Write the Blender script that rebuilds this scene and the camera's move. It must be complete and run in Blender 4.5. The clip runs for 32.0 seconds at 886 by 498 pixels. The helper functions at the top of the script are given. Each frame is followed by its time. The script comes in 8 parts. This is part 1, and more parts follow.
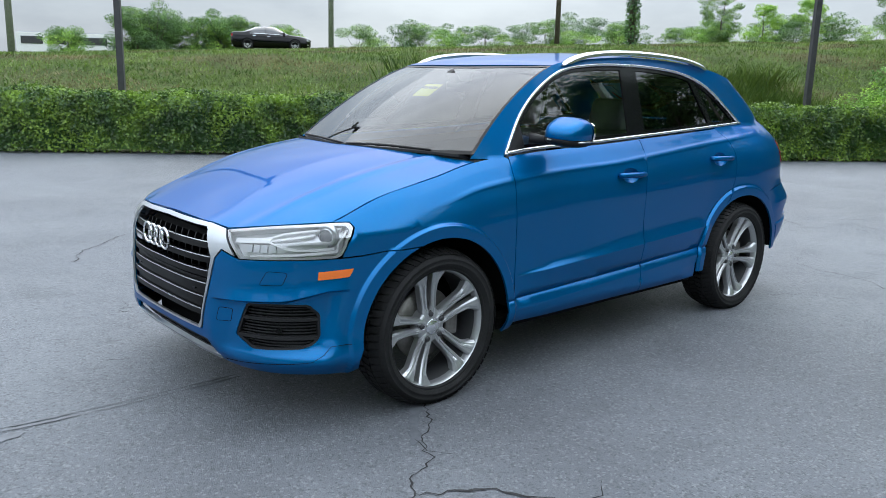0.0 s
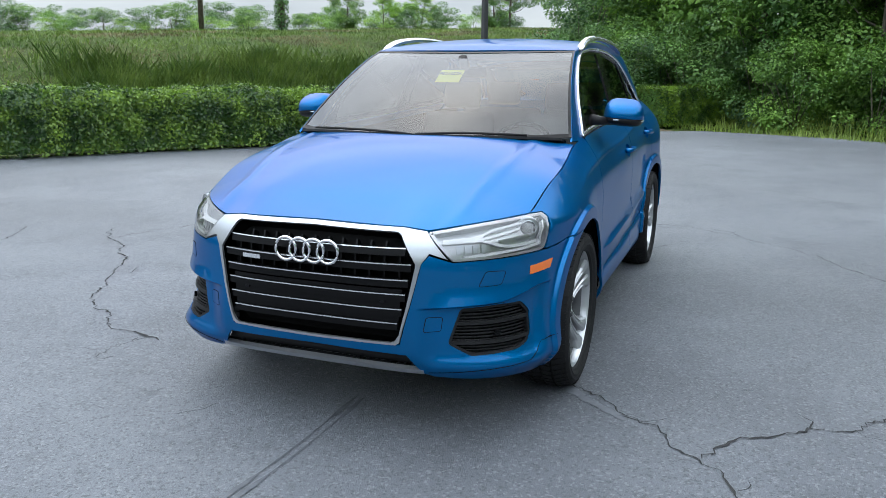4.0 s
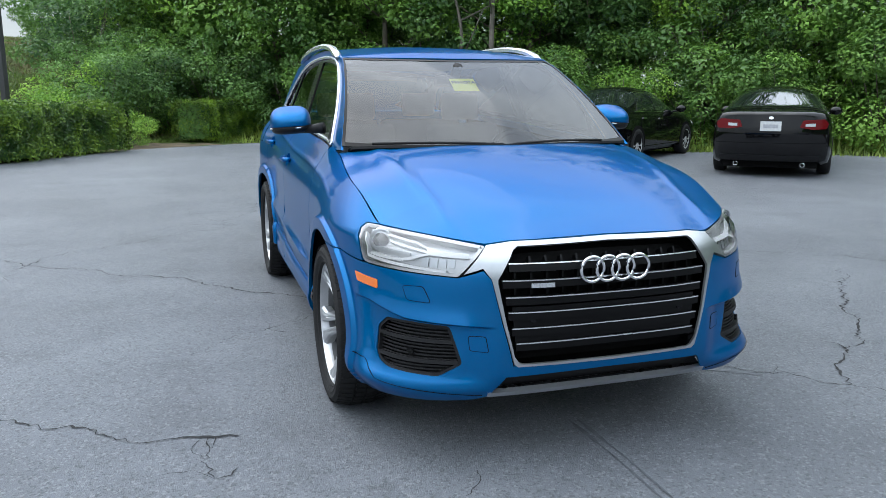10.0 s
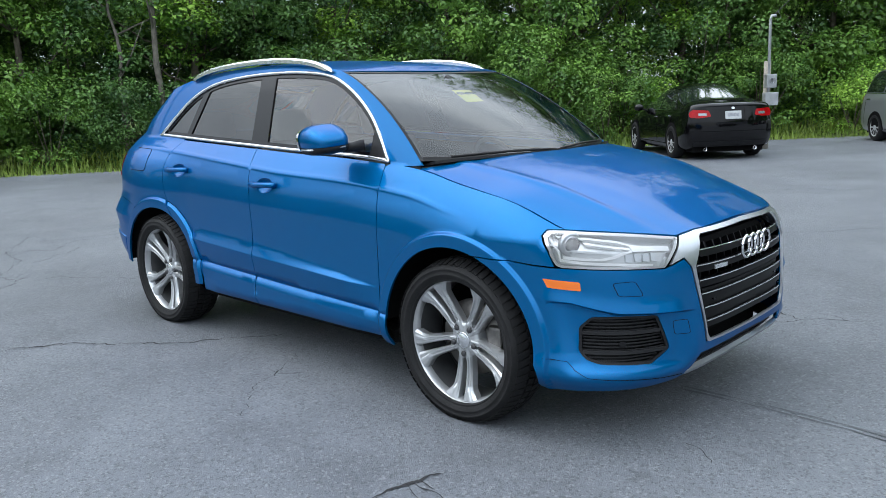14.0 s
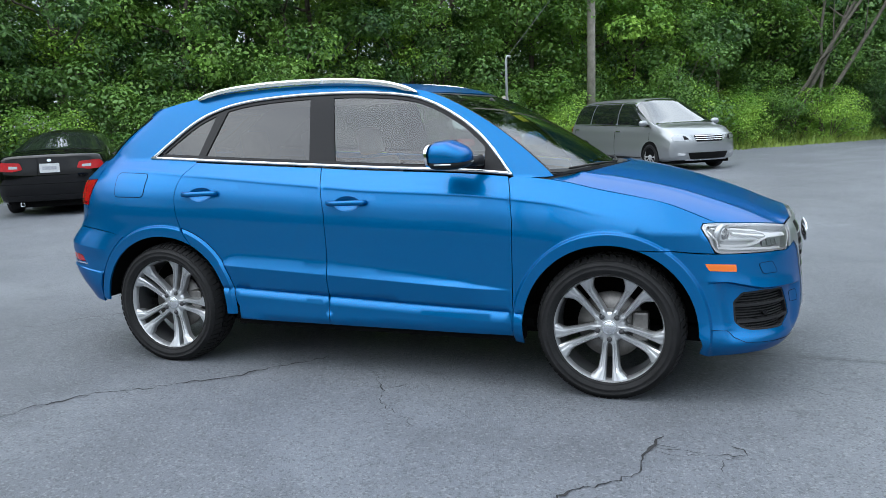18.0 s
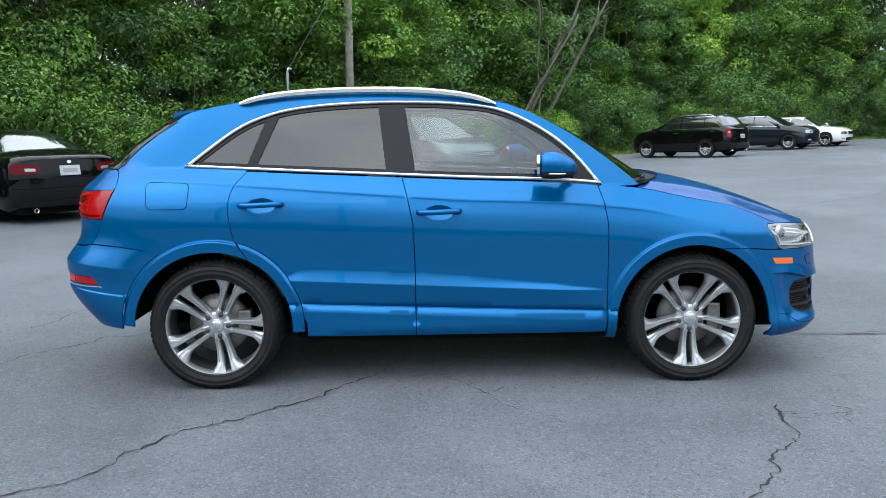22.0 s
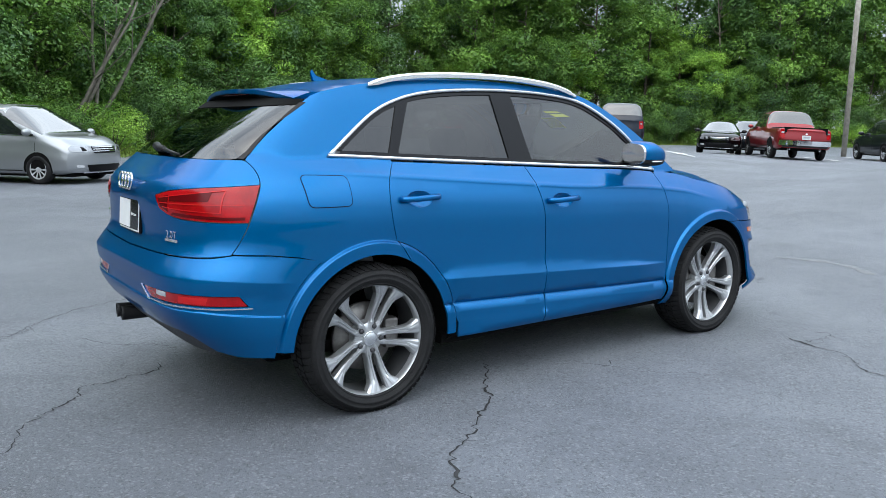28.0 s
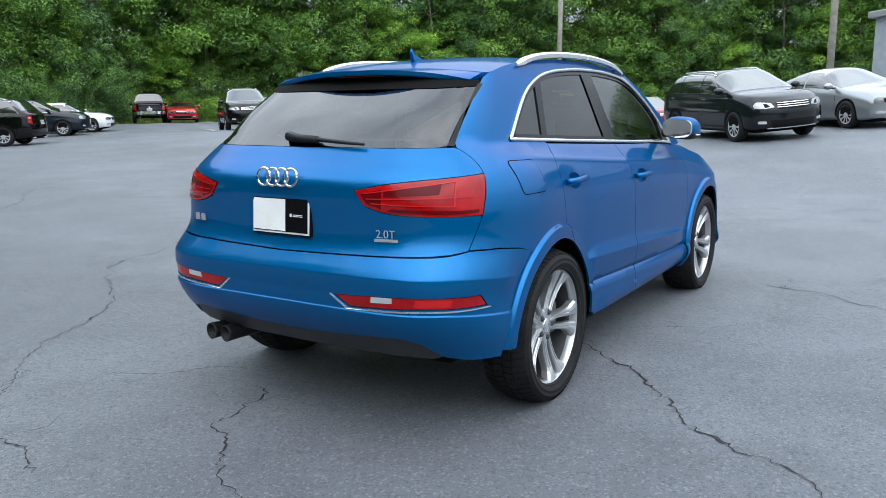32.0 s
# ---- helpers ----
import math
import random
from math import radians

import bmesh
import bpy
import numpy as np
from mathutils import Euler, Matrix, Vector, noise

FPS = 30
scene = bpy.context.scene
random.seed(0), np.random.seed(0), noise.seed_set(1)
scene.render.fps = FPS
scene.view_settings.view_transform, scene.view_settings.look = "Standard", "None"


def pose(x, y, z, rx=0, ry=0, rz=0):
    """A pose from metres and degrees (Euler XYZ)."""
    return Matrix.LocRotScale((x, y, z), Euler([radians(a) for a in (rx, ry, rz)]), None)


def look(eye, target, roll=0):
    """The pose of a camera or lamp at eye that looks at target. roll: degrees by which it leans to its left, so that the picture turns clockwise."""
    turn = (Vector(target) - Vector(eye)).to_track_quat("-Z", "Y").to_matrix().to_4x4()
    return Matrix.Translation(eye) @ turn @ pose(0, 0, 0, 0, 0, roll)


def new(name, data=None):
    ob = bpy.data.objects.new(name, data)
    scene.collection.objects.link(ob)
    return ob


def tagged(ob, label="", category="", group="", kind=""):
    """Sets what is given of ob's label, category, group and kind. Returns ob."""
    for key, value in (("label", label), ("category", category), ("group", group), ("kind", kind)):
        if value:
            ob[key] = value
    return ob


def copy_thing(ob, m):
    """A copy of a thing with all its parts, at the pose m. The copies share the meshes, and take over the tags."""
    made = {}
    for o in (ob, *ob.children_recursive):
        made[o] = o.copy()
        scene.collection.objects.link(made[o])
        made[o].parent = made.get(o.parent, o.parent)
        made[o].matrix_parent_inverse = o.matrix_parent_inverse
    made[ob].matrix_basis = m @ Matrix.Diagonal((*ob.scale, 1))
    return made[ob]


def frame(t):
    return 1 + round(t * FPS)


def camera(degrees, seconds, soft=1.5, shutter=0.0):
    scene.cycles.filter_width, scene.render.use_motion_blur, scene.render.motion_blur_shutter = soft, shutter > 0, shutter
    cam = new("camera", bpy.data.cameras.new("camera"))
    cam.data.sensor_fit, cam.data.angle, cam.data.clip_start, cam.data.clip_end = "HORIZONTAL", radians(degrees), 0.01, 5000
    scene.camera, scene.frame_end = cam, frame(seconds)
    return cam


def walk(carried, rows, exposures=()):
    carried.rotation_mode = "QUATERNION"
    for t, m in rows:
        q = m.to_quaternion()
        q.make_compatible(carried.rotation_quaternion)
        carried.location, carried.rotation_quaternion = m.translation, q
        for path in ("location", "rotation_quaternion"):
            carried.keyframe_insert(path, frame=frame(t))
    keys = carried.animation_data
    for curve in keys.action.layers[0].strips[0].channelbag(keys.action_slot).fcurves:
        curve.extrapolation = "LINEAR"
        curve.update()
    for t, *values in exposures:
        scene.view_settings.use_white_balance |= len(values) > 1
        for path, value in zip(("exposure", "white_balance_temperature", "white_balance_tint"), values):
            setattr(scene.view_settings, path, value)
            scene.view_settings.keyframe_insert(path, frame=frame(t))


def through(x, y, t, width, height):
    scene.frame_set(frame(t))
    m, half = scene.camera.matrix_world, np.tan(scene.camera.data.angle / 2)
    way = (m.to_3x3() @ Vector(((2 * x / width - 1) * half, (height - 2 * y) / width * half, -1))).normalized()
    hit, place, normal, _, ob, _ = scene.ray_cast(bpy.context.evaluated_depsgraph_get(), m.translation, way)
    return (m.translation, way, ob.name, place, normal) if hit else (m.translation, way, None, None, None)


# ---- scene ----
cam = camera(58.8, 32.0, soft=0.7)
PATH = [
    (0, (3.518, 3.39, 1.415), (2.221, 1.924, 1.003), 1.5),
    (0.5, (3.759, 3.223, 1.426), (2.382, 1.835, 1.007), 1.6),
    (1, (3.938, 3.024, 1.415), (2.479, 1.723, 0.988), 1.6),
    (1.5, (4.084, 2.805, 1.417), (2.55, 1.596, 0.984), 1.5),
    (2, (4.278, 2.552, 1.424), (2.677, 1.436, 0.987), 1.2),
    (2.5, (4.44, 2.316, 1.415), (2.775, 1.296, 0.981), 0.8),
    (4.5, (4.785, 1.274, 1.367), (2.924, 0.678, 0.939), 0.4),
    (5, (4.804, 1.027, 1.356), (2.911, 0.541, 0.932), 0.2),
    (5.5, (4.836, 0.787, 1.35), (2.917, 0.409, 0.93), 0.0),
    (6, (4.91, 0.53, 1.352), (2.97, 0.27, 0.941), 0.0),
    (6.5, (4.9, 0.311, 1.327), (2.946, 0.178, 0.924), 0.2),
    (7, (4.869, 0.074, 1.329), (2.909, 0.06, 0.932), 0.3),
    (7.5, (4.881, -0.184, 1.332), (2.922, -0.084, 0.939), 0.4),
    (8, (4.892, -0.427, 1.338), (2.941, -0.223, 0.948), 0.5),
    (8.5, (4.812, -0.649, 1.318), (2.874, -0.345, 0.928), 0.5),
    (9, (4.734, -0.896, 1.322), (2.815, -0.489, 0.935), 0.5),
    (9.5, (4.675, -1.172, 1.332), (2.781, -0.662, 0.942), 0.2),
    (10, (4.612, -1.428, 1.337), (2.747, -0.819, 0.947), -0.0),
    (10.5, (4.479, -1.621, 1.327), (2.651, -0.914, 0.931), -0.3),
    (11, (4.338, -1.815, 1.333), (2.554, -1.003, 0.934), -0.6),
    (11.5, (4.242, -2.054, 1.334), (2.515, -1.13, 0.93), -0.9),
    (12, (4.143, -2.27, 1.338), (2.474, -1.242, 0.939), -1.5),
    (12.5, (3.971, -2.47, 1.337), (2.379, -1.327, 0.94), -1.7),
    (13, (3.812, -2.69, 1.342), (2.294, -1.447, 0.953), -2.1),
    (13.5, (3.668, -2.977, 1.36), (2.223, -1.648, 0.98), -2.3),
    (14, (3.511, -3.205, 1.364), (2.142, -1.795, 0.99), -2.3),
    (14.5, (3.309, -3.397, 1.359), (2.017, -1.914, 0.994), -2.2),
    (16.5, (2.508, -4.174, 1.369), (1.536, -2.459, 1.029), -1.7),
    (17, (2.28, -4.353, 1.38), (1.399, -2.589, 1.043), -1.7),
    (17.5, (2.074, -4.512, 1.391), (1.281, -2.706, 1.059), -1.8),
    (18, (1.871, -4.586, 1.371), (1.173, -2.74, 1.048), -2.1),
    (18.5, (1.638, -4.672, 1.37), (1.038, -2.791, 1.053), -2.4),
    (19, (1.384, -4.796, 1.372), (0.882, -2.886, 1.056), -2.4),
    (19.5, (1.141, -4.881, 1.413), (0.735, -2.951, 1.083), -2.4),
    (20, (0.908, -4.885, 1.401), (0.591, -2.939, 1.064), -2.2),
    (20.5, (0.657, -4.89, 1.402), (0.423, -2.931, 1.07), -1.9),
    (21, (0.372, -4.994, 1.411), (0.222, -3.026, 1.087), -1.6),
    (21.5, (0.113, -5.066, 1.411), (0.05, -3.092, 1.098), -1.1),
    (22, (-0.131, -5.039, 1.399), (-0.097, -3.063, 1.094), -0.7),
    (22.5, (-0.384, -5.001, 1.398), (-0.246, -3.029, 1.1), -0.4),
    (23, (-0.702, -4.994, 1.395), (-0.46, -3.031, 1.094), -0.1),
    (23.5, (-0.956, -4.94, 1.39), (-0.617, -2.993, 1.085), 0.1),
    (24, (-1.213, -4.823, 1.377), (-0.77, -2.897, 1.069), 0.3),
    (24.5, (-1.506, -4.737, 1.344), (-0.936, -2.843, 1.048), 0.4),
    (25, (-1.793, -4.684, 1.33), (-1.125, -2.82, 1.046), 0.4),
    (25.5, (-2.021, -4.597, 1.316), (-1.257, -2.771, 1.027), 0.5),
    (27.5, (-2.973, -4.105, 1.334), (-1.872, -2.462, 1.033), 0.5),
    (28, (-3.185, -3.95, 1.349), (-2.01, -2.361, 1.039), 0.6),
    (28.5, (-3.422, -3.826, 1.367), (-2.186, -2.286, 1.051), 0.5),
    (29, (-3.589, -3.667, 1.367), (-2.287, -2.184, 1.042), 0.4),
    (29.5, (-3.719, -3.433, 1.372), (-2.349, -2.017, 1.031), 0.4),
    (30, (-3.872, -3.222, 1.384), (-2.437, -1.873, 1.033), -0.0),
    (30.5, (-4.089, -2.999, 1.39), (-2.594, -1.719, 1.034), -0.3),
    (31, (-4.241, -2.802, 1.378), (-2.689, -1.594, 1.018), -0.4),
    (31.5, (-4.384, -2.562, 1.372), (-2.776, -1.429, 1.008), -0.4),
    (32, (-4.548, -2.323, 1.358), (-2.888, -1.268, 0.999), -0.7),
]
walk(cam, [(t, look(eye, target, roll)) for t, eye, target, roll in PATH])

# ---- world ----
world = bpy.data.worlds.new("sky")
scene.world = world
world.use_nodes = True
wn, wl = world.node_tree.nodes, world.node_tree.links
wn.clear()
sky = wn.new("ShaderNodeTexSky")
sky.sky_type, sky.sun_disc = "NISHITA", False
sky.sun_elevation, sky.sun_rotation = radians(62), radians(232)
sky.air_density, sky.dust_density, sky.ozone_density = 1.0, 2.0, 1.0
wcoord = wn.new("ShaderNodeTexCoord")
wmap = wn.new("ShaderNodeMapping")
wmap.inputs["Scale"].default_value = (1.0, 1.0, 3.2)
cloud = wn.new("ShaderNodeTexNoise")
cloud.inputs["Scale"].default_value, cloud.inputs["Detail"].default_value, cloud.inputs["Roughness"].default_value = 2.3, 8, 0.55
ramp = wn.new("ShaderNodeValToRGB")
ramp.color_ramp.elements[0].position, ramp.color_ramp.elements[0].color = 0.30, (4.0, 4.6, 5.4, 1)
ramp.color_ramp.elements[1].position, ramp.color_ramp.elements[1].color = 0.66, (7.5, 8.3, 8.9, 1)
wmix = wn.new("ShaderNodeMixRGB")
wmix.inputs[0].default_value = 0.82
wback = wn.new("ShaderNodeBackground")
wback.inputs["Strength"].default_value = 0.123
wout = wn.new("ShaderNodeOutputWorld")
wl.new(wcoord.outputs["Generated"], wmap.inputs[0])
wl.new(wmap.outputs[0], cloud.inputs["Vector"])
wl.new(cloud.outputs["Fac"], ramp.inputs[0])
wl.new(sky.outputs[0], wmix.inputs[1])
wl.new(ramp.outputs[0], wmix.inputs[2])
# an overcast sky is brightest overhead
wsep, wup, wgain = wn.new("ShaderNodeSeparateXYZ"), wn.new("ShaderNodeMapRange"), wn.new("ShaderNodeMixRGB")
wup.inputs["From Min"].default_value, wup.inputs["From Max"].default_value = 0.06, 0.70
wup.inputs["To Min"].default_value, wup.inputs["To Max"].default_value = 0.56, 2.1
wup.interpolation_type = "SMOOTHSTEP"
wgain.blend_type = "MULTIPLY"
wgain.inputs[0].default_value = 1.0
wl.new(wcoord.outputs["Generated"], wsep.inputs[0])
wl.new(wsep.outputs["Z"], wup.inputs["Value"])
wl.new(wmix.outputs[0], wgain.inputs[1])
wl.new(wup.outputs[0], wgain.inputs[2])
wl.new(wgain.outputs[0], wback.inputs["Color"])
wl.new(wback.outputs[0], wout.inputs["Surface"])

sun = new("sun", bpy.data.lights.new("sun", "SUN"))
sun.data.energy, sun.data.angle, sun.data.color = 0.62, radians(80), (0.99, 0.985, 0.97)
sun.matrix_world = look((0, 0, 30), (math.sin(radians(232)) * -15.9, math.cos(radians(232)) * -15.9, 0))
scene.view_settings.exposure = 0.74

# ---- materials ----
def mat(name, color, rough=0.6, metal=0.0, var=0.0, scale=8.0, bump=0.0, bscale=60.0, coat=0.0, spec=0.5, color2=None, rand=0.0, span=(0.5, 0.95)):
    """A surface: two-scale colour variation, roughness variation and fine relief."""
    m = bpy.data.materials.new(name)
    m.use_nodes = True
    nt = m.node_tree
    n, l = nt.nodes, nt.links
    p = n["Principled BSDF"]
    p.inputs["Base Color"].default_value = (*color, 1)
    p.inputs["Roughness"].default_value = rough
    p.inputs["Metallic"].default_value = metal
    p.inputs["Specular IOR Level"].default_value = spec
    p.inputs["Coat Weight"].default_value = coat
    p.inputs["Coat Roughness"].default_value = 0.03
    tc = n.new("ShaderNodeTexCoord")
    if var > 0 or color2:
        big, small = n.new("ShaderNodeTexNoise"), n.new("ShaderNodeTexNoise")
        big.inputs["Scale"].default_value, big.inputs["Detail"].default_value = scale, 4
        small.inputs["Scale"].default_value, small.inputs["Detail"].default_value = scale * 9, 3
        l.new(tc.outputs["Object"], big.inputs["Vector"])
        l.new(tc.outputs["Object"], small.inputs["Vector"])
        add = n.new("ShaderNodeMath")
        add.operation = "MULTIPLY_ADD"
        add.inputs[1].default_value = 0.45
        l.new(small.outputs["Fac"], add.inputs[0])
        l.new(big.outputs["Fac"], add.inputs[2])
        rng = n.new("ShaderNodeMapRange")
        rng.inputs["From Min"].default_value, rng.inputs["From Max"].default_value = span
        l.new(add.outputs[0], rng.inputs["Value"])
        fac = rng.outputs[0]
        if rand > 0:
            info = n.new("ShaderNodeObjectInfo")
            geo = n.new("ShaderNodeNewGeometry")
            s1 = n.new("ShaderNodeMath")
            s1.operation = "ADD"
            l.new(info.outputs["Random"], s1.inputs[0])
            l.new(geo.outputs["Random Per Island"], s1.inputs[1])
            s2 = n.new("ShaderNodeMath")
            s2.operation = "MULTIPLY_ADD"
            s2.inputs[1].default_value, s2.use_clamp = rand, True
            l.new(s1.outputs[0], s2.inputs[0])
            s3 = n.new("ShaderNodeMath")
            s3.operation = "SUBTRACT"
            s3.inputs[1].default_value = rand
            l.new(fac, s3.inputs[0])
            l.new(s3.outputs[0], s2.inputs[2])
            fac = s2.outputs[0]
        mix = n.new("ShaderNodeMixRGB")
        c2 = color2 or tuple(min(1, c * (1 + var)) for c in color)
        c1 = color if color2 else tuple(c * (1 - var) for c in color)
        mix.inputs[1].default_value, mix.inputs[2].default_value = (*c1, 1), (*c2, 1)
        l.new(fac, mix.inputs[0])
        l.new(mix.outputs[0], p.inputs["Base Color"])
        rr = n.new("ShaderNodeMapRange")
        rr.inputs["To Min"].default_value, rr.inputs["To Max"].default_value = max(0.02, rough * 0.85), min(1, rough * 1.15)
        l.new(big.outputs["Fac"], rr.inputs["Value"])
        l.new(rr.outputs[0], p.inputs["Roughness"])
    if bump > 0:
        bn, bp = n.new("ShaderNodeTexNoise"), n.new("ShaderNodeBump")
        bn.inputs["Scale"].default_value, bn.inputs["Detail"].default_value = bscale, 5
        bp.inputs["Strength"].default_value, bp.inputs["Distance"].default_value = bump, 0.01
        l.new(tc.outputs["Object"], bn.inputs["Vector"])
        l.new(bn.outputs["Fac"], bp.inputs["Height"])
        l.new(bp.outputs[0], p.inputs["Normal"])
    return m


def leaf_mat(name, dark, light, through=0.35, rough=0.5, scale=0.75):
    # besides leaf tone, the patchy contrast paints sunlit clumps and shaded gaps into the colour
    m = mat(name, dark, rough, var=0.2, color2=light, scale=scale, rand=0.30, span=(0.58, 0.88))
    nt = m.node_tree
    p, out = nt.nodes["Principled BSDF"], nt.nodes["Material Output"]
    tr, mx = nt.nodes.new("ShaderNodeBsdfTranslucent"), nt.nodes.new("ShaderNodeMixShader")
    src = p.inputs["Base Color"].links[0].from_socket
    nt.links.new(src, tr.inputs["Color"])
    mx.inputs[0].default_value = through
    nt.links.new(p.outputs[0], mx.inputs[1])
    nt.links.new(tr.outputs[0], mx.inputs[2])
    nt.links.new(mx.outputs[0], out.inputs["Surface"])
    return m


def glass_mat(name, color, alpha, rough=0.02, mirror=0.045):
    """Tinted sheet glass: a clear tinted share and a mirror share by Fresnel."""
    m = bpy.data.materials.new(name)
    m.use_nodes = True
    n, l = m.node_tree.nodes, m.node_tree.links
    n.clear()
    t, g, mx, f, o = (n.new("ShaderNode" + k) for k in ("BsdfTransparent", "BsdfGlossy", "MixShader", "Fresnel", "OutputMaterial"))
    t.inputs["Color"].default_value = (*[c * alpha for c in color], 1)
    g.inputs["Roughness"].default_value = rough
    f.inputs["IOR"].default_value = 1.5
    k = n.new("ShaderNodeMath")
    k.operation, k.inputs[1].default_value, k.inputs[2].default_value = "MULTIPLY_ADD", 1.0, mirror
    k.use_clamp = True
    l.new(f.outputs[0], k.inputs[0])
    l.new(k.outputs[0], mx.inputs[0])
    l.new(t.outputs[0], mx.inputs[1])
    l.new(g.outputs[0], mx.inputs[2])
    l.new(mx.outputs[0], o.inputs["Surface"])
    return m


def paint_mat(name, color, metal=0.55, rough=0.32, flake=0.0, coat=1.0, edge=(1, 1, 1), spec=0.3):
    """Car paint: metallic base with flakes under a clear coat, and a thin veil of dust."""
    m = mat(name, color, rough, metal=metal, coat=coat, spec=spec)
    n, l = m.node_tree.nodes, m.node_tree.links
    p = n["Principled BSDF"]
    p.inputs["Coat Roughness"].default_value = 0.035
    p.inputs["Coat IOR"].default_value = 1.42
    p.inputs["Specular Tint"].default_value = (*edge, 1)
    tc, fl, mx = n.new("ShaderNodeTexCoord"), n.new("ShaderNodeTexVoronoi"), n.new("ShaderNodeMixRGB")
    fl.inputs["Scale"].default_value = 900
    mx.blend_type = "MULTIPLY"
    mx.inputs[0].default_value = flake
    mx.inputs[1].default_value = (*color, 1)
    l.new(tc.outputs["Object"], fl.inputs["Vector"])
    l.new(fl.outputs["Color"], mx.inputs[2])
    l.new(mx.outputs[0], p.inputs["Base Color"])
    dn, dr = n.new("ShaderNodeTexNoise"), n.new("ShaderNodeMapRange")
    dn.inputs["Scale"].default_value, dn.inputs["Detail"].default_value = 3.0, 6
    dr.inputs["To Min"].default_value, dr.inputs["To Max"].default_value = 0.02, 0.07
    l.new(tc.outputs["Object"], dn.inputs["Vector"])
    l.new(dn.outputs["Fac"], dr.inputs["Value"])
    l.new(dr.outputs[0], p.inputs["Coat Roughness"])
    return m


def layered(m, layers, bump=0.0, depth=0.01):
    """Lays patches of other colours over a surface: (texture kind, scale, detail, from, to, amount, colour) each."""
    n, l = m.node_tree.nodes, m.node_tree.links
    p = n["Principled BSDF"]
    src = p.inputs["Base Color"].links[0].from_socket
    tc, heights = n.new("ShaderNodeTexCoord"), []
    for kind, scale, detail, lo, hi, amount, color in layers:
        t, r, x = n.new("ShaderNodeTex" + kind), n.new("ShaderNodeMapRange"), n.new("ShaderNodeMixRGB")
        t.inputs["Scale"].default_value = scale
        l.new(tc.outputs["Object"], t.inputs["Vector"])
        value = t.outputs[0]
        if kind == "Noise":
            t.inputs["Detail"].default_value = detail
            heights.append((scale, value))
        else:
            c = n.new("ShaderNodeSeparateColor")
            l.new(t.outputs["Color"], c.inputs[0])
            value = c.outputs[detail]
        r.inputs["From Min"].default_value, r.inputs["From Max"].default_value, r.inputs["To Max"].default_value = lo, hi, amount
        l.new(value, r.inputs["Value"])
        l.new(r.outputs[0], x.inputs[0])
        l.new(src, x.inputs[1])
        x.inputs[2].default_value = (*color, 1)
        src = x.outputs[0]
    l.new(src, p.inputs["Base Color"])
    if bump:
        heights = [h for _, h in sorted(heights, key=lambda q: -q[0])[:2]]
        add, bp = n.new("ShaderNodeMath"), n.new("ShaderNodeBump")
        add.operation = "ADD"
        l.new(heights[0], add.inputs[0])
        l.new(heights[1], add.inputs[1])
        bp.inputs["Strength"].default_value, bp.inputs["Distance"].default_value = bump, depth
        l.new(add.outputs[0], bp.inputs["Height"])
        l.new(bp.outputs[0], p.inputs["Normal"])
    return m


BLUE = paint_mat("blue_paint", (0.0, 0.124, 0.340), metal=0.62, rough=0.33, flake=0.10, coat=0.55, edge=(0.0, 0.20, 0.40), spec=0.04)
BLACK_PAINT = paint_mat("black_paint", (0.0025, 0.0025, 0.003), metal=0.0, coat=1.0, spec=0.0)
GLOSS_BLACK = mat("gloss_black", (0.005, 0.005, 0.006), 0.16, coat=0.0, spec=0.22)
TRIM_BLACK = mat("black_plastic", (0.011, 0.011, 0.012), 0.5, var=0.25, scale=20, bump=0.15, bscale=400, spec=0.25)
DARK_VOID = mat("dark_underside", (0.005, 0.005, 0.005), 0.9, var=0.3, spec=0.1)
CHROME = mat("chrome", (0.82, 0.83, 0.85), 0.07, metal=1.0)
SATIN = mat("satin_aluminium", (0.76, 0.78, 0.80), 0.26, metal=0.9, var=0.04)
GRILLE_SATIN = mat("grille_aluminium", (0.50, 0.52, 0.54), 0.3, metal=0.9, var=0.04)
RIM = mat("alloy", (0.50, 0.51, 0.52), 0.33, metal=0.75, var=0.06, scale=14)
# darker copy of the alloy: the shade in barrel and bolt recesses is in its colour
RIM_SHADED = mat("alloy_shade", (0.16, 0.165, 0.17), 0.4, metal=0.8, var=0.1)
RUBBER = mat("tyre_rubber", (0.014, 0.014, 0.0145), 0.70, spec=0.22, var=0.35, scale=12, bump=0.2, bscale=250)
BRAKE = mat("brake_steel", (0.20, 0.19, 0.18), 0.45, metal=0.8, var=0.3)
GRILLE_BLACK = mat("grille_black", (0.004, 0.004, 0.0045), 0.4, spec=0.15)
GLASS = glass_mat("windscreen_glass", (0.84, 0.95, 0.91), 0.46, mirror=0.03)
GLASS_FRONT = glass_mat("front_window_glass", (0.84, 0.95, 0.92), 0.62, mirror=0.06)
GLASS_DARK = glass_mat("privacy_glass", (0.7, 0.75, 0.78), 0.10)
LENS = glass_mat("lamp_glass", (1, 1, 1), 0.93)
RED_LENS = mat("red_lens", (0.34, 0.003, 0.006), 0.14, coat=0.35, spec=0.2, var=0.25, scale=9)
RED_BRIGHT = mat("red_light_guide", (0.52, 0.012, 0.014), 0.2, coat=0.3, spec=0.2)
VALANCE = mat("grey_plastic", (0.040, 0.042, 0.046), 0.5, var=0.2, scale=20, bump=0.15, bscale=400, spec=0.3)
GLASS_REAR = glass_mat("rear_screen_glass", (0.7, 0.75, 0.78), 0.10, mirror=0.06)
RED_DEEP = mat("red_lens_dark", (0.10, 0.002, 0.004), 0.25, coat=0.2, spec=0.1)
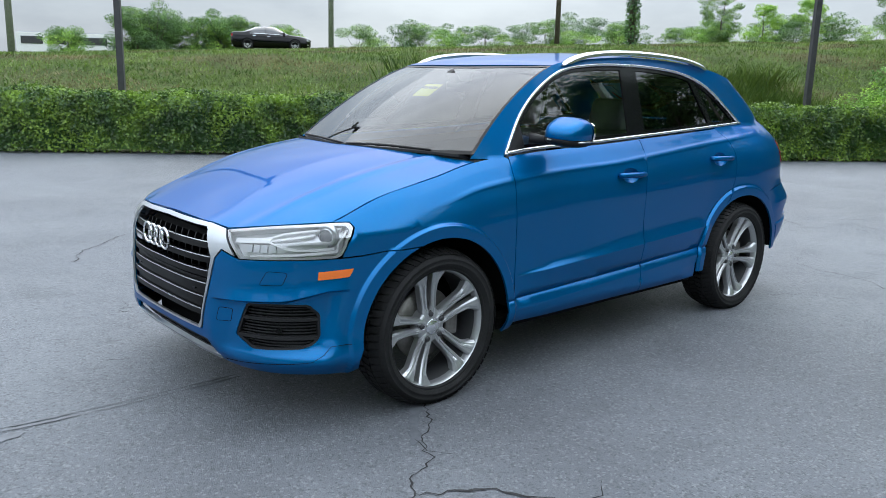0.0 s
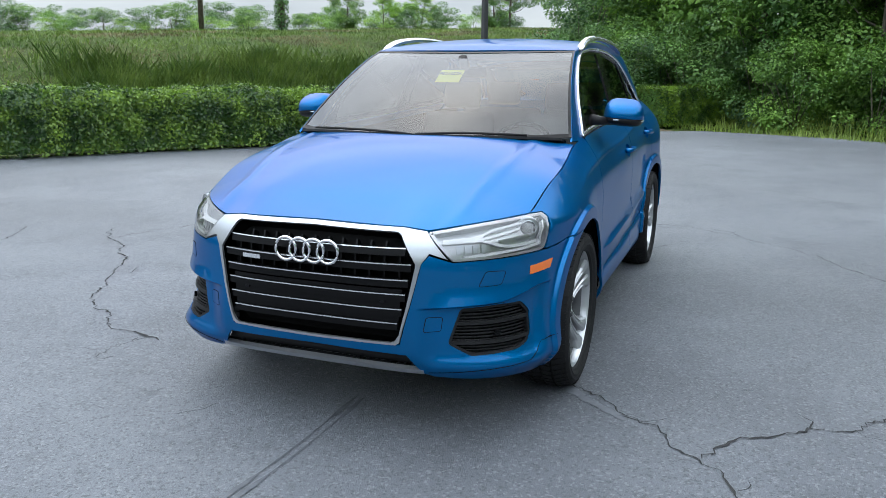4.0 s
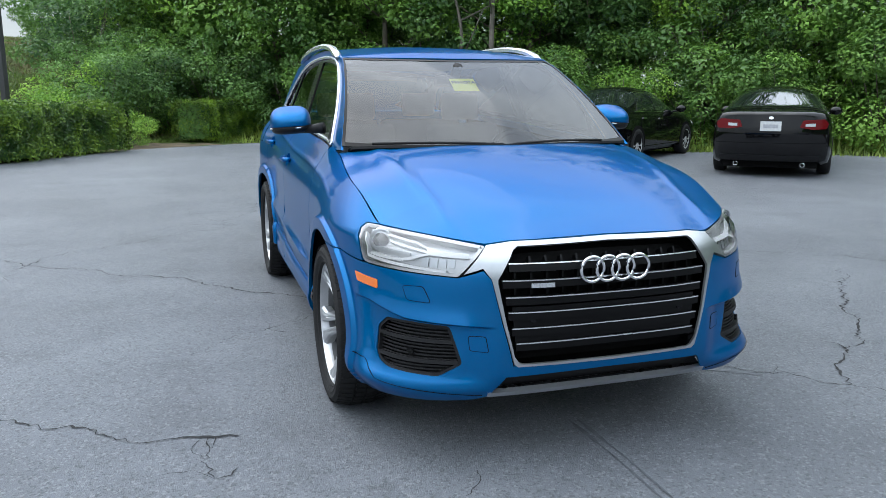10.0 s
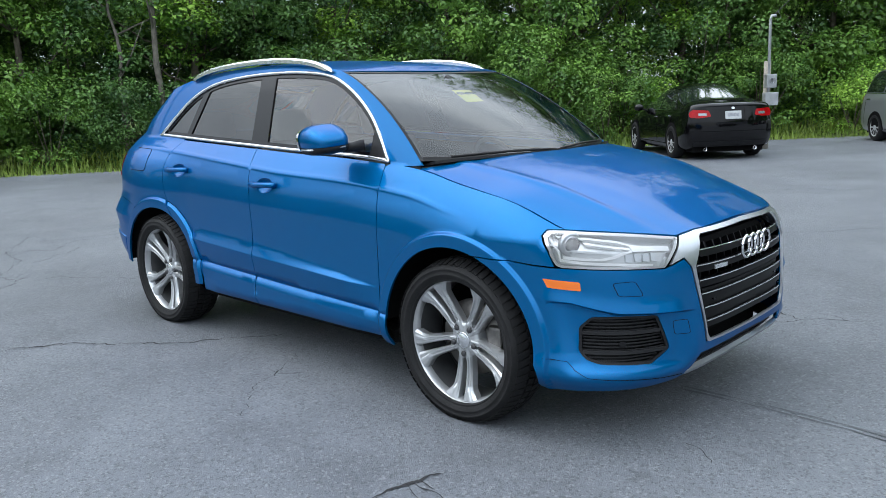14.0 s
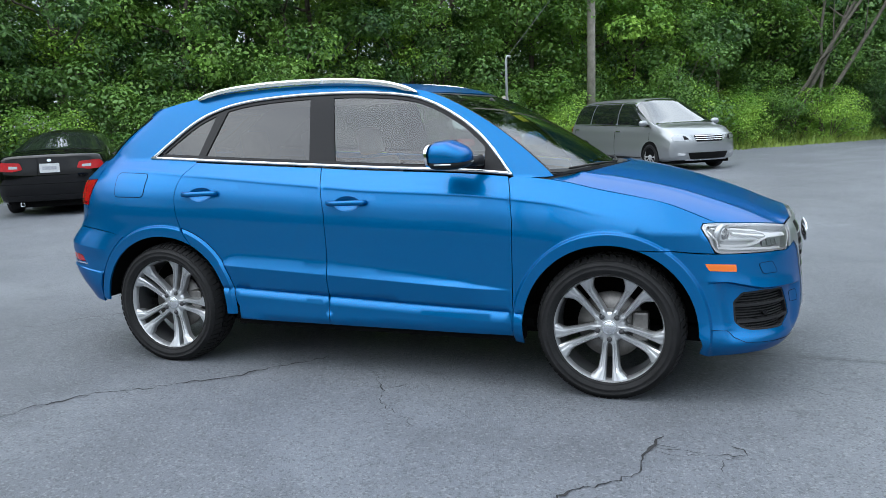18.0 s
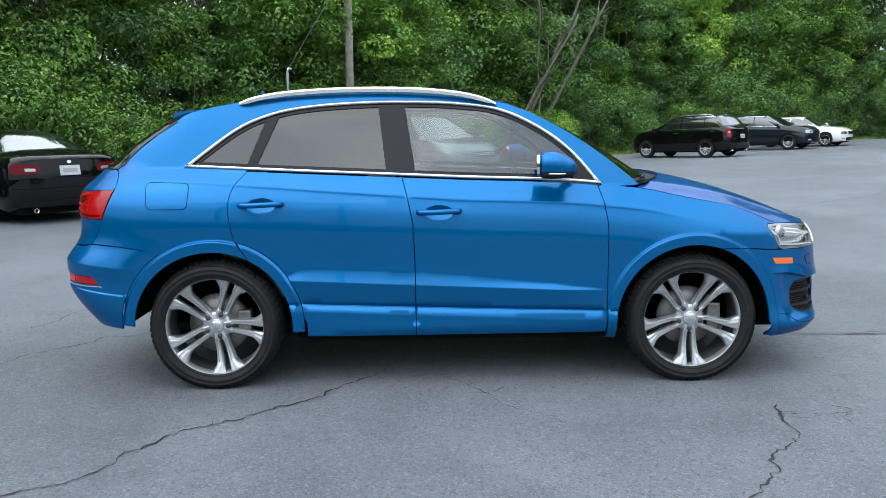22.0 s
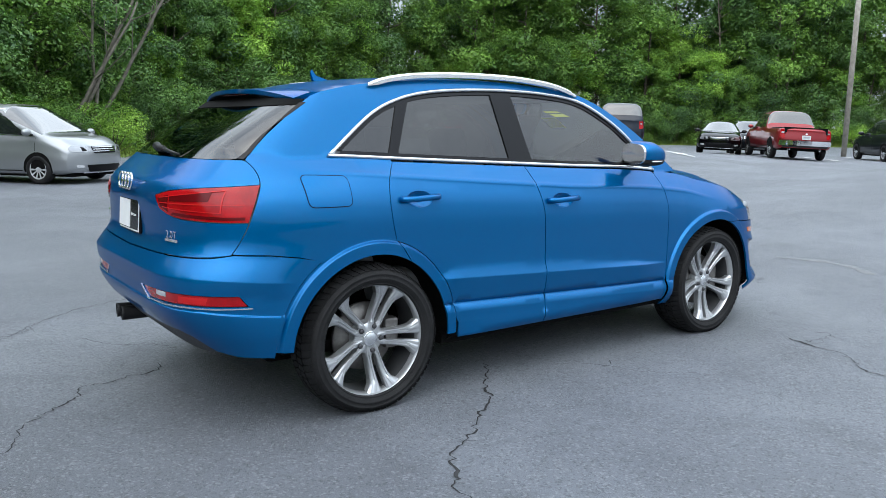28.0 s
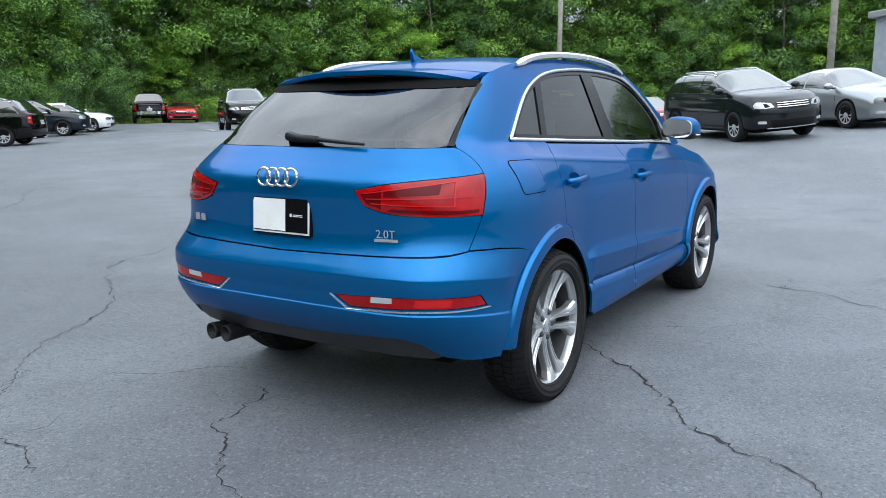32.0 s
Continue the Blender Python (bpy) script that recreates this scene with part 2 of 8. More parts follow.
CLEAR_LAMP = mat("clear_reflector", (0.74, 0.75, 0.76), 0.2, metal=0.6)
LAMP_BEZEL = mat("lamp_bezel", (0.52, 0.53, 0.54), 0.28, metal=0.75)
LAMP_WHITE = mat("daylight_strip", (0.82, 0.83, 0.84), 0.3)
LAMP_LENS = mat("projector_lens", (0.06, 0.065, 0.07), 0.06, spec=0.7)
AMBER = mat("amber_lens", (0.75, 0.16, 0.01), 0.2, coat=1.0)
INTERIOR = mat("grey_interior", (0.27, 0.27, 0.275), 0.7, var=0.2, scale=10)
DASH = mat("dashboard_plastic", (0.05, 0.05, 0.053), 0.6, var=0.2, scale=10)
YELLOW = mat("yellow_paper", (0.85, 0.82, 0.05), 0.7, var=0.03)
INK = mat("ink", (0.02, 0.02, 0.03), 0.7)
WHITE = mat("white_paint", (0.78, 0.78, 0.77), 0.5, var=0.05)
ASPHALT = layered(mat("asphalt", (0.128, 0.139, 0.158), 0.50, var=0.26, scale=0.22, spec=0.55), (
    ("Noise", 0.55, 8, 0.46, 0.66, 0.65, (0.198, 0.214, 0.237)), ("Noise", 1.7, 8, 0.53, 0.70, 0.55, (0.088, 0.095, 0.108)), ("Noise", 9.0, 8, 0.58, 0.72, 0.45, (0.080, 0.086, 0.098)),
    ("Noise", 150, 3, 0.48, 0.34, 0.50, (0.045, 0.049, 0.056)), ("Noise", 320, 2, 0.53, 0.74, 0.32, (0.34, 0.355, 0.38)),
    ("Voronoi", 105, 0, 0.84, 0.92, 0.34, (0.36, 0.37, 0.385)), ("Voronoi", 105, 1, 0.82, 0.88, 0.50, (0.036, 0.039, 0.044))), 1.0, 0.007)
CRACK = mat("crack_dark", (0.020, 0.020, 0.021), 0.95, var=0.3, scale=30)
TAR = mat("tar_seal", (0.088, 0.095, 0.107), 0.45, var=0.35, scale=20)
LINE = mat("line_paint", (0.50, 0.50, 0.49), 0.7, var=0.35, scale=9)
WORN = mat("worn_marking", (0.14, 0.145, 0.15), 0.7, var=0.4, scale=14)
SOIL = mat("soil", (0.10, 0.075, 0.045), 0.95, var=0.5, scale=3, bump=0.6, bscale=30)
GRASS = layered(mat("grass_ground", (0.060, 0.095, 0.020), 0.95, var=0.4, scale=0.5, spec=0.1), (
    ("Noise", 0.28, 5, 0.50, 0.66, 0.75, (0.115, 0.100, 0.048)), ("Noise", 1.6, 5, 0.55, 0.70, 0.75, (0.040, 0.075, 0.012)),
    ("Noise", 6.0, 4, 0.55, 0.40, 0.70, (0.028, 0.040, 0.010)), ("Noise", 22, 3, 0.54, 0.70, 0.65, (0.17, 0.19, 0.070))), 1.0, 0.06)
BARK = mat("bark", (0.115, 0.095, 0.075), 0.9, var=0.4, scale=9, bump=0.9, bscale=26)
PALE_BARK = mat("pale_bark", (0.135, 0.122, 0.10), 0.9, var=0.35, scale=7, bump=0.7, bscale=30)
WOOD_POLE = mat("grey_pole_wood", (0.30, 0.275, 0.235), 0.85, var=0.25, scale=6, bump=0.5, bscale=40)
DARK_STEEL = mat("dark_steel", (0.055, 0.055, 0.058), 0.55, metal=0.3, var=0.2, scale=9)
GALV = mat("galvanised_steel", (0.42, 0.43, 0.44), 0.45, metal=0.6, var=0.15)
LEAF_A = leaf_mat("leaf_mid", (0.061, 0.154, 0.031), (0.250, 0.448, 0.077), 0.32)
LEAF_B = leaf_mat("leaf_light", (0.122, 0.282, 0.036), (0.397, 0.640, 0.095), 0.32)
LEAF_C = leaf_mat("leaf_deep", (0.036, 0.100, 0.031), (0.173, 0.333, 0.079), 0.30)
LEAF_HEDGE = leaf_mat("leaf_hedge", (0.022, 0.068, 0.010), (0.235, 0.385, 0.042), through=0.3, rough=0.4, scale=2.4)
LEAF_GRASS = leaf_mat("grass_blade", (0.050, 0.105, 0.016), (0.17, 0.25, 0.050))
LEAF_VERGE = leaf_mat("verge_blade", (0.10, 0.17, 0.026), (0.33, 0.44, 0.085))
LEAF_STRAW = leaf_mat("dry_grass", (0.085, 0.075, 0.03), (0.22, 0.20, 0.085))

# ---- helpers of the build ----
def mesh_from(name, verts, faces, material=None, smooth=False):
    me = bpy.data.meshes.new(name)
    me.from_pydata([tuple(v) for v in verts], [], [tuple(f) for f in faces])
    me.update()
    if material:
        me.materials.append(material)
    if smooth:
        me.polygons.foreach_set("use_smooth", [True] * len(me.polygons))
    return me


def thing(name, at=(0, 0, 0), rz=0.0, label="", category="", group="", kind=""):
    ob = new(name)
    ob.empty_display_size = 0.2
    ob.matrix_world = pose(*at, 0, 0, rz)
    return tagged(ob, label, category, group, kind)


def child(name, me, parent, label="", m=None):
    ob = new(name, me)
    ob.parent = parent
    if m is not None:
        ob.matrix_basis = m
    if label:
        ob["label"] = label
    return ob


def part(name, bm, material, parent, label="", smooth=False, m=None):
    me = bpy.data.meshes.new(name)
    bm.to_mesh(me)
    bm.free()
    me.materials.append(material)
    if smooth:
        me.polygons.foreach_set("use_smooth", [True] * len(me.polygons))
    return child(name, me, parent, label, m)


def box_bm(x0, y0, z0, x1, y1, z1, bevel=0.0, bm=None):
    own = bm is None
    bm = bm or bmesh.new()
    r = bmesh.ops.create_cube(bm, size=1.0, matrix=Matrix.LocRotScale(((x0 + x1) / 2, (y0 + y1) / 2, (z0 + z1) / 2), None, (x1 - x0, y1 - y0, z1 - z0)))
    if bevel and own:
        bmesh.ops.bevel(bm, geom=list(bm.edges), offset=bevel, segments=2, affect="EDGES", profile=0.6)
    return bm


def tube_bm(points, radius, sides=8, bm=None, taper=None, closed=False):
    """A tube along points; radius may taper to another value."""
    bm = bm or bmesh.new()
    pts = [Vector(p) for p in points]
    rings, n = [], len(pts)
    for i, p in enumerate(pts):
        a, b = (pts[i - 1], pts[(i + 1) % n]) if closed else (pts[max(0, i - 1)], pts[min(n - 1, i + 1)])
        d = (b - a).normalized()
        up = Vector((0, 0, 1)) if abs(d.z) < 0.95 else Vector((0, 1, 0))
        u = d.cross(up).normalized()
        v = u.cross(d)
        r = radius if taper is None else radius + (taper - radius) * i / max(1, n - 1)
        rings.append([bm.verts.new(p + r * (math.cos(k * math.tau / sides) * u + math.sin(k * math.tau / sides) * v)) for k in range(sides)])
    for i in range(n if closed else n - 1):
        a, b = rings[i], rings[(i + 1) % n]
        for k in range(sides):
            bm.faces.new((a[k], a[(k + 1) % sides], b[(k + 1) % sides], b[k]))
    if not closed:
        bm.faces.new(rings[0][::-1])
        bm.faces.new(rings[-1])
    return bm


def lathe_bm(profile, segs=48, axis="y", bm=None, closed=False):
    """Turns a profile of (radius, offset along the axis) round the y axis."""
    bm = bm or bmesh.new()
    rings = []
    for k in range(segs):
        a = k * math.tau / segs
        rings.append([bm.verts.new((r * math.cos(a), o, r * math.sin(a))) for r, o in profile])
    m = len(profile)
    for k in range(segs):
        a, b = rings[k], rings[(k + 1) % segs]
        for i in range(m if closed else m - 1):
            j = (i + 1) % m
            try:
                bm.faces.new((a[i], a[j], b[j], b[i]))
            except ValueError:
                pass
    return bm


def leaves_mesh(name, centres, out, size, material, rng, aspect=0.55, droop=0.35):
    """Many small bent leaves, four corners each, at the centres, turned about the outward ways."""
    n = len(centres)
    nrm = out + rng.normal(0, 0.42, (n, 3)) + (0, 0, droop)
    nrm /= np.linalg.norm(nrm, axis=1, keepdims=True) + 1e-9
    a = rng.normal(0, 1, (n, 3))
    u = a - (a * nrm).sum(1, keepdims=True) * nrm
    u /= np.linalg.norm(u, axis=1, keepdims=True) + 1e-9
    v = np.cross(nrm, u)
    s = (size * rng.uniform(0.6, 1.3, n))[:, None]
    bend = nrm * s * 0.22
    co = np.stack([centres - u * s * 0.5 - bend, centres - v * s * aspect * 0.5, centres + u * s * 0.5 - bend, centres + v * s * aspect * 0.5], 1)
    me = bpy.data.meshes.new(name)
    me.vertices.add(4 * n)
    me.vertices.foreach_set("co", co.reshape(-1).astype(np.float32))
    me.loops.add(4 * n)
    me.loops.foreach_set("vertex_index", np.arange(4 * n, dtype=np.int32))
    me.polygons.add(n)
    me.polygons.foreach_set("loop_start", np.arange(0, 4 * n, 4, dtype=np.int32))
    me.update(calc_edges=True)
    me.materials.append(material)
    return me


def blades_mesh(name, roots, height, width, material, rng, lean=0.45):
    """Grass blades: thin bent triangles on the roots."""
    n = len(roots)
    h = (height * rng.uniform(0.45, 1.35, n))[:, None]
    ang = rng.uniform(0, math.tau, n)
    d = np.stack([np.cos(ang), np.sin(ang), 0 * ang], 1)
    side = np.stack([-np.sin(ang), np.cos(ang), 0 * ang], 1) * width
    tip = roots + d * h * rng.uniform(0, lean * 2, n)[:, None] + np.array([0, 0, 1.0]) * h
    mid = roots + (tip - roots) * 0.5 + np.array([0, 0, 1.0]) * h * 0.08
    co = np.stack([roots - side, roots + side, mid + side * 0.7, tip, mid - side * 0.7], 1)
    me = bpy.data.meshes.new(name)
    me.vertices.add(5 * n)
    me.vertices.foreach_set("co", co.reshape(-1).astype(np.float32))
    me.loops.add(5 * n)
    me.loops.foreach_set("vertex_index", np.arange(5 * n, dtype=np.int32))
    me.polygons.add(n)
    me.polygons.foreach_set("loop_start", np.arange(0, 5 * n, 5, dtype=np.int32))
    me.update(calc_edges=True)
    me.materials.append(material)
    return me


def sstep(a, b, x):
    t = np.clip((np.asarray(x, float) - a) / (b - a), 0, 1)
    return t * t * (3 - 2 * t)


# ---- ground, embankment and car park ----
from mathutils.geometry import delaunay_2d_cdt

HEDGE_AT, HEDGE_WAY, HEDGE_OUT = np.array([0.0, -12.4]), np.array([-0.843, 0.538]), np.array([-0.538, -0.843])


def along_hedge(x, y):
    p = np.stack([np.asarray(x, float), np.asarray(y, float)], -1) - HEDGE_AT
    return p @ HEDGE_WAY, p @ HEDGE_OUT


def lot_z(x, y):
    """The car park is level round the middle and swells towards its far rows."""
    x, y = np.asarray(x, float), np.asarray(y, float)
    u = 0.68 * (x - 14.2) - 0.73 * (y - 1.7) + 5.1
    ramp = 0.085 * np.clip(u, 0, 16) * sstep(7, 12, x) * sstep(9, 4, y)
    knoll = 0.5 * np.exp(-0.5 * ((x - 19.5) ** 2 + (y - 18.5) ** 2) / 6.5**2) + 0.5 * np.exp(-0.5 * ((x - 28) ** 2 + (y - 38) ** 2) / 8.5**2)
    return ramp + knoll * sstep(8, 13, np.hypot(x, y))


def ground_z(x, y):
    s, d = along_hedge(x, y)
    crest = 2.50 + 0.045 * np.clip(s, -40, 60)
    rise = crest * (0.72 * sstep(1.0, 15, d) + 0.28 * sstep(6, 22, d)) + 0.034 * np.clip(d - 20, 0, 45)
    return rise + lot_z(x, y) - 0.045 + 0.06 * np.sin(s * 0.7) * np.sin(d * 0.5) * sstep(2, 6, d) * (1 - sstep(20, 23, d))


def graded(lo, hi, step, far):
    a = list(np.arange(lo, hi + 1e-6, step))
    g, e = step, hi
    while e < far:
        g *= 1.35
        e += g
        a.append(e)
    g, e = step, lo
    while e > -far:
        g *= 1.35
        e -= g
        a.insert(0, e)
    return np.array(a)


gx, gy = graded(-60, 70, 1.6, 3500), graded(-60, 70, 1.6, 3500)
GX, GY = np.meshgrid(gx, gy, indexing="ij")
GZ = ground_z(GX, GY)
nx_, ny_ = GX.shape
idx = np.arange(nx_ * ny_).reshape(nx_, ny_)
gf = np.stack([idx[:-1, :-1], idx[1:, :-1], idx[1:, 1:], idx[:-1, 1:]], -1).reshape(-1, 4)
ground = new("ground", mesh_from("ground", np.stack([GX, GY, GZ], -1).reshape(-1, 3).tolist(), gf.tolist(), GRASS, True))
tagged(ground, "rough mown grass ground rising to a road embankment", "grass", kind="structure")

LOT = [(26, -29.4), (-15.6, -2.75), (-17.4, 0.4), (-16.2, 3.4), (-13.4, 6.6), (-8.6, 12.7), (-5.0, 16.9), (2.0, 24.8), (9.0, 32.6), (19, 38.2), (31, 41.5), (46, 37.2), (64, 22), (64, -45), (30, -45)]


def inside(poly, pts):
    p, q = np.array(poly, float), np.asarray(pts, float)
    x, y = q[:, 0], q[:, 1]
    res = np.zeros(len(q), bool)
    for (x1, y1), (x2, y2) in zip(p, np.roll(p, -1, 0)):
        if y1 != y2:
            res ^= ((y1 > y) != (y2 > y)) & (x < (x2 - x1) * (y - y1) / (y2 - y1) + x1)
    return res


rim = []
for a, b in zip(LOT, LOT[1:] + LOT[:1]):
    n = max(1, int(math.dist(a, b) / 1.0))
    rim += [(a[0] + (b[0] - a[0]) * k / n, a[1] + (b[1] - a[1]) * k / n) for k in range(n)]
grid = np.stack(np.meshgrid(np.arange(-17, 64, 1.0), np.arange(-44, 42, 1.0)), -1).reshape(-1, 2)
grid = grid[inside(LOT, grid)]
vv, _, ff, _, _, _ = delaunay_2d_cdt([Vector(p) for p in rim] + [Vector(p) for p in grid.tolist()], [(k, (k + 1) % len(rim)) for k in range(len(rim))], [], 1, 1e-5)
flat = np.array([tuple(v) for v in vv])
top_z = lot_z(flat[:, 0], flat[:, 1])
nv = len(flat)
lot_verts = np.c_[flat, top_z].tolist() + [(x, y, z - 0.12) for (x, y), z in zip(flat[: len(rim)], top_z)]
lot_faces = [tuple(f) for f in ff] + [(k, nv + k, nv + (k + 1) % len(rim), (k + 1) % len(rim)) for k in range(len(rim))]
car_park = new("pavement", mesh_from("pavement", lot_verts, lot_faces, ASPHALT))
car_park.data.polygons.foreach_set("use_smooth", [len(f) == 3 for f in lot_faces])
tagged(car_park, "weathered grey asphalt car park with cracks and patches", "pavement", kind="structure")


def ribbon(name, points, width, material, z, rough=0.5, seed=1, step=0.035, label=""):
    """A ragged thin strip laid along a few bends, as a child of the pavement."""
    rng = np.random.default_rng(seed)
    pts = [np.array(p, float) for p in points]
    line = []
    for a, b in zip(pts, pts[1:]):
        n = max(2, int(np.linalg.norm(b - a) / step))
        line += [a + (b - a) * k / n for k in range(n)]
    line = np.array(line + [pts[-1]])
    n = len(line)
    t = np.gradient(line, axis=0)
    t /= np.linalg.norm(t, axis=1, keepdims=True) + 1e-9
    nr = np.stack([-t[:, 1], t[:, 0]], 1)
    walkn = np.convolve(np.cumsum(rng.normal(0, 1, n)), np.ones(5) / 5, "same")
    wob = (walkn - np.linspace(walkn[0], walkn[-1], n)) * 0.012 * rough + rng.normal(0, 0.007 * rough, n)
    line = line + nr * wob[:, None]
    w = width * np.clip(0.35 + np.abs(np.convolve(rng.normal(0, 1, n), np.ones(4) / 3, "same")), 0.25, 1.9)
    w[0] = w[-1] = width * 0.1
    co = np.concatenate([np.c_[line + nr * w[:, None] * 0.5, z + lot_z(*line.T)], np.c_[line - nr * w[:, None] * 0.5, z + lot_z(*line.T)]])
    faces = [(i, i + n, i + 1 + n, i + 1) for i in range(n - 1)]
    return child(name, mesh_from(name, co.tolist(), faces, material), car_park, label)

# ---- the blue compact SUV: its surface ----
# The nose points along +x, the left flank along +y; the origin is on the ground between the axles.


def curve(*pairs):
    xs, ys = np.array(pairs, float).T
    k = np.gradient(ys, xs)

    def f(x):
        x = np.clip(np.asarray(x, float), xs[0], xs[-1])
        i = np.clip(np.searchsorted(xs, x) - 1, 0, len(xs) - 2)
        h = xs[i + 1] - xs[i]
        t = (x - xs[i]) / h
        return (2 * t**3 - 3 * t**2 + 1) * ys[i] + (t**3 - 2 * t**2 + t) * h * k[i] + (-2 * t**3 + 3 * t**2) * ys[i + 1] + (t**3 - t**2) * h * k[i + 1]

    return f


NOSE = curve((0.18, 2.06), (0.26, 2.14), (0.33, 2.178), (0.42, 2.195), (0.60, 2.20), (0.74, 2.19), (0.80, 2.165), (0.85, 2.12), (0.92, 2.03), (1.1, 1.85))
TAIL = curve((0.24, 1.93), (0.32, 2.02), (0.42, 2.10), (0.52, 2.165), (0.62, 2.19), (0.72, 2.185), (0.775, 2.165), (0.82, 2.148), (0.92, 2.147), (1.02, 2.155), (1.08, 2.14), (1.14, 2.07), (1.20, 2.00), (1.30, 1.87), (1.45, 1.63), (1.56, 1.45))
WIDE = curve((0.16, 0.74), (0.24, 0.82), (0.30, 0.862), (0.36, 0.876), (0.44, 0.878), (0.52, 0.882), (0.62, 0.884), (0.75, 0.887), (0.85, 0.890), (0.95, 0.892), (1.6, 0.892))
BELT = curve((-2.2, 1.235), (-1.46, 1.203), (-0.92, 1.175), (0.0, 1.13), (0.80, 1.088), (1.08, 1.053), (1.24, 1.017), (1.40, 0.987), (1.56, 0.953), (1.77, 0.885), (2.0, 0.84), (2.2, 0.81))
SHOULDER = curve((0.0, 0.0), (0.03, 0.027), (0.07, 0.058), (0.12, 0.088), (0.18, 0.110), (0.25, 0.122), (0.4, 0.125))
HUBS = ((1.3015, 0.42, 0.425, 0.478, 0.488), (-1.3015, 0.425, 0.42, 0.485, 0.485))
HUB_Z = 0.337
NF = curve((0.1, 4.0), (0.34, 3.7), (0.50, 3.1), (0.60, 2.9), (1.7, 2.9))
TAIL_SQUARE = curve((0.2, 4.6), (0.45, 5.4), (0.7, 5.4), (0.80, 4.4), (0.95, 3.9), (1.1, 3.7), (1.20, 4.2), (1.30, 5.0), (1.6, 5.0))


def glasshouse(x, z):
    return 0.765 - 0.37 * (z - 1.085) - 0.010 * (x + 0.35) ** 2 - 0.12 * np.clip(z - 1.45, 0, 1) ** 1.5


def ledge_z(x):
    return 0.554 - 0.045 * x


def band_z(x):
    return 0.012 + 0.062 * sstep(-0.95, -0.78, x) * sstep(0.85, -0.2, x)


def groove_z(x):
    return 0.433 - 0.034 * x


def shelf_z(x):
    return 0.385 - 0.041 * x


def flank(x, z):
    """Half the width at x and height z, before the ends are rounded off."""
    x, z = np.asarray(x, float), np.asarray(z, float)
    zb = BELT(x)
    top = glasshouse(np.minimum(x, 1.0), np.minimum(zb, z) * 0 + np.where(z > zb, z, zb))
    y = np.where(z > zb, top, np.minimum(WIDE(z), top + SHOULDER(zb - z) * (1 + 0.45 * sstep(-0.9, -1.6, x))))
    # the lower doors swell out to a sharp crease and tuck in below it
    mid = sstep(-0.96, -0.82, x) * (1 - sstep(0.55, 0.86, x))
    ledge, band = ledge_z(x), band_z(x)
    y = y + 0.021 * mid * np.where(z > ledge, np.clip((ledge + band - z) / band, 0, 1) ** 1.3, 1 - 0.95 * np.clip((ledge - z) / 0.12, 0, 1))
    # the rocker: a thin groove, a shelf that catches light, a sharp edge, and a lower panel
    inner = sstep(-0.95, -0.90, x) * (1 - sstep(0.87, 0.91, x))
    groove, shelf, low = groove_z(x), shelf_z(x), 0.345 - 0.02 * x
    y = y - 0.007 * inner * np.exp(-(((z - groove) / 0.005) ** 2))
    y = y + 0.009 * inner * np.where(z > shelf, np.clip((groove - z) / (groove - shelf), 0, 1), 1 - 4.5 * np.clip(shelf - z, 0, 0.12))
    y = y + 0.007 * sstep(-0.82, -0.62, x) * (1 - sstep(0.58, 0.76, x)) * sstep(low + 0.004, low - 0.004, z)
    # the shoulder line
    y = y + 0.007 * np.exp(-(((z - (zb - 0.107 - 0.027 * np.minimum(x, 0))) / 0.013) ** 2)) * sstep(1.45, 0.9, x) * sstep(-1.7, -1.3, x)
    y = y + 0.035 * sstep(1.55, 1.85, x) * sstep(0.40, 0.28, z)
    for hx, rx, rz, ox, oz in HUBS:
        q = np.hypot((x - hx) / ox, (z - HUB_Z) / oz)
        y = y + 0.019 * sstep(1.004, 0.974, q)
    return y


def side_y(x, z):
    x, z = np.asarray(x, float), np.asarray(z, float)
    b = flank(x, z)
    tf = np.clip((x - 1.3) / (NOSE(z) - 1.3), 0, 0.9999)
    tr = np.clip((-1.3 - x) / (TAIL(z) - 1.3), 0, 0.9999)
    nr = TAIL_SQUARE(z)
    nf = NF(z)
    return b * (1 - tf**nf) ** (1 / nf) * (1 - tr**nr) ** (1 / nr)


def end_x(y, z, front):
    """x of the nose or tail at the distance y from the middle."""
    y, z = np.abs(np.asarray(y, float)), np.asarray(z, float)
    n, a = (NF(z), NOSE(z) - 1.3) if front else (TAIL_SQUARE(z), TAIL(z) - 1.3)
    x = np.full(np.broadcast(y, z).shape, 1.7)
    for _ in range(6):
        b = flank(x if front else -x, z)
        x = 1.3 + a * (1 - np.clip(y / b, 0, 0.9999) ** n) ** (1 / n)
    x = x if front else -x
    return x


def wrap_y(z, front):
    """Where the map round the nose or tail turns from the end face to the flank."""
    return np.minimum(0.70, 0.86 * flank(1.5 if front else -1.5, z))


def brow_z(aw):
    """The height of the brow over the fog lamps."""
    return 0.528 + 0.055 * (aw - 0.42) + 0.22 * np.clip(aw - 0.72, 0, 0.14)


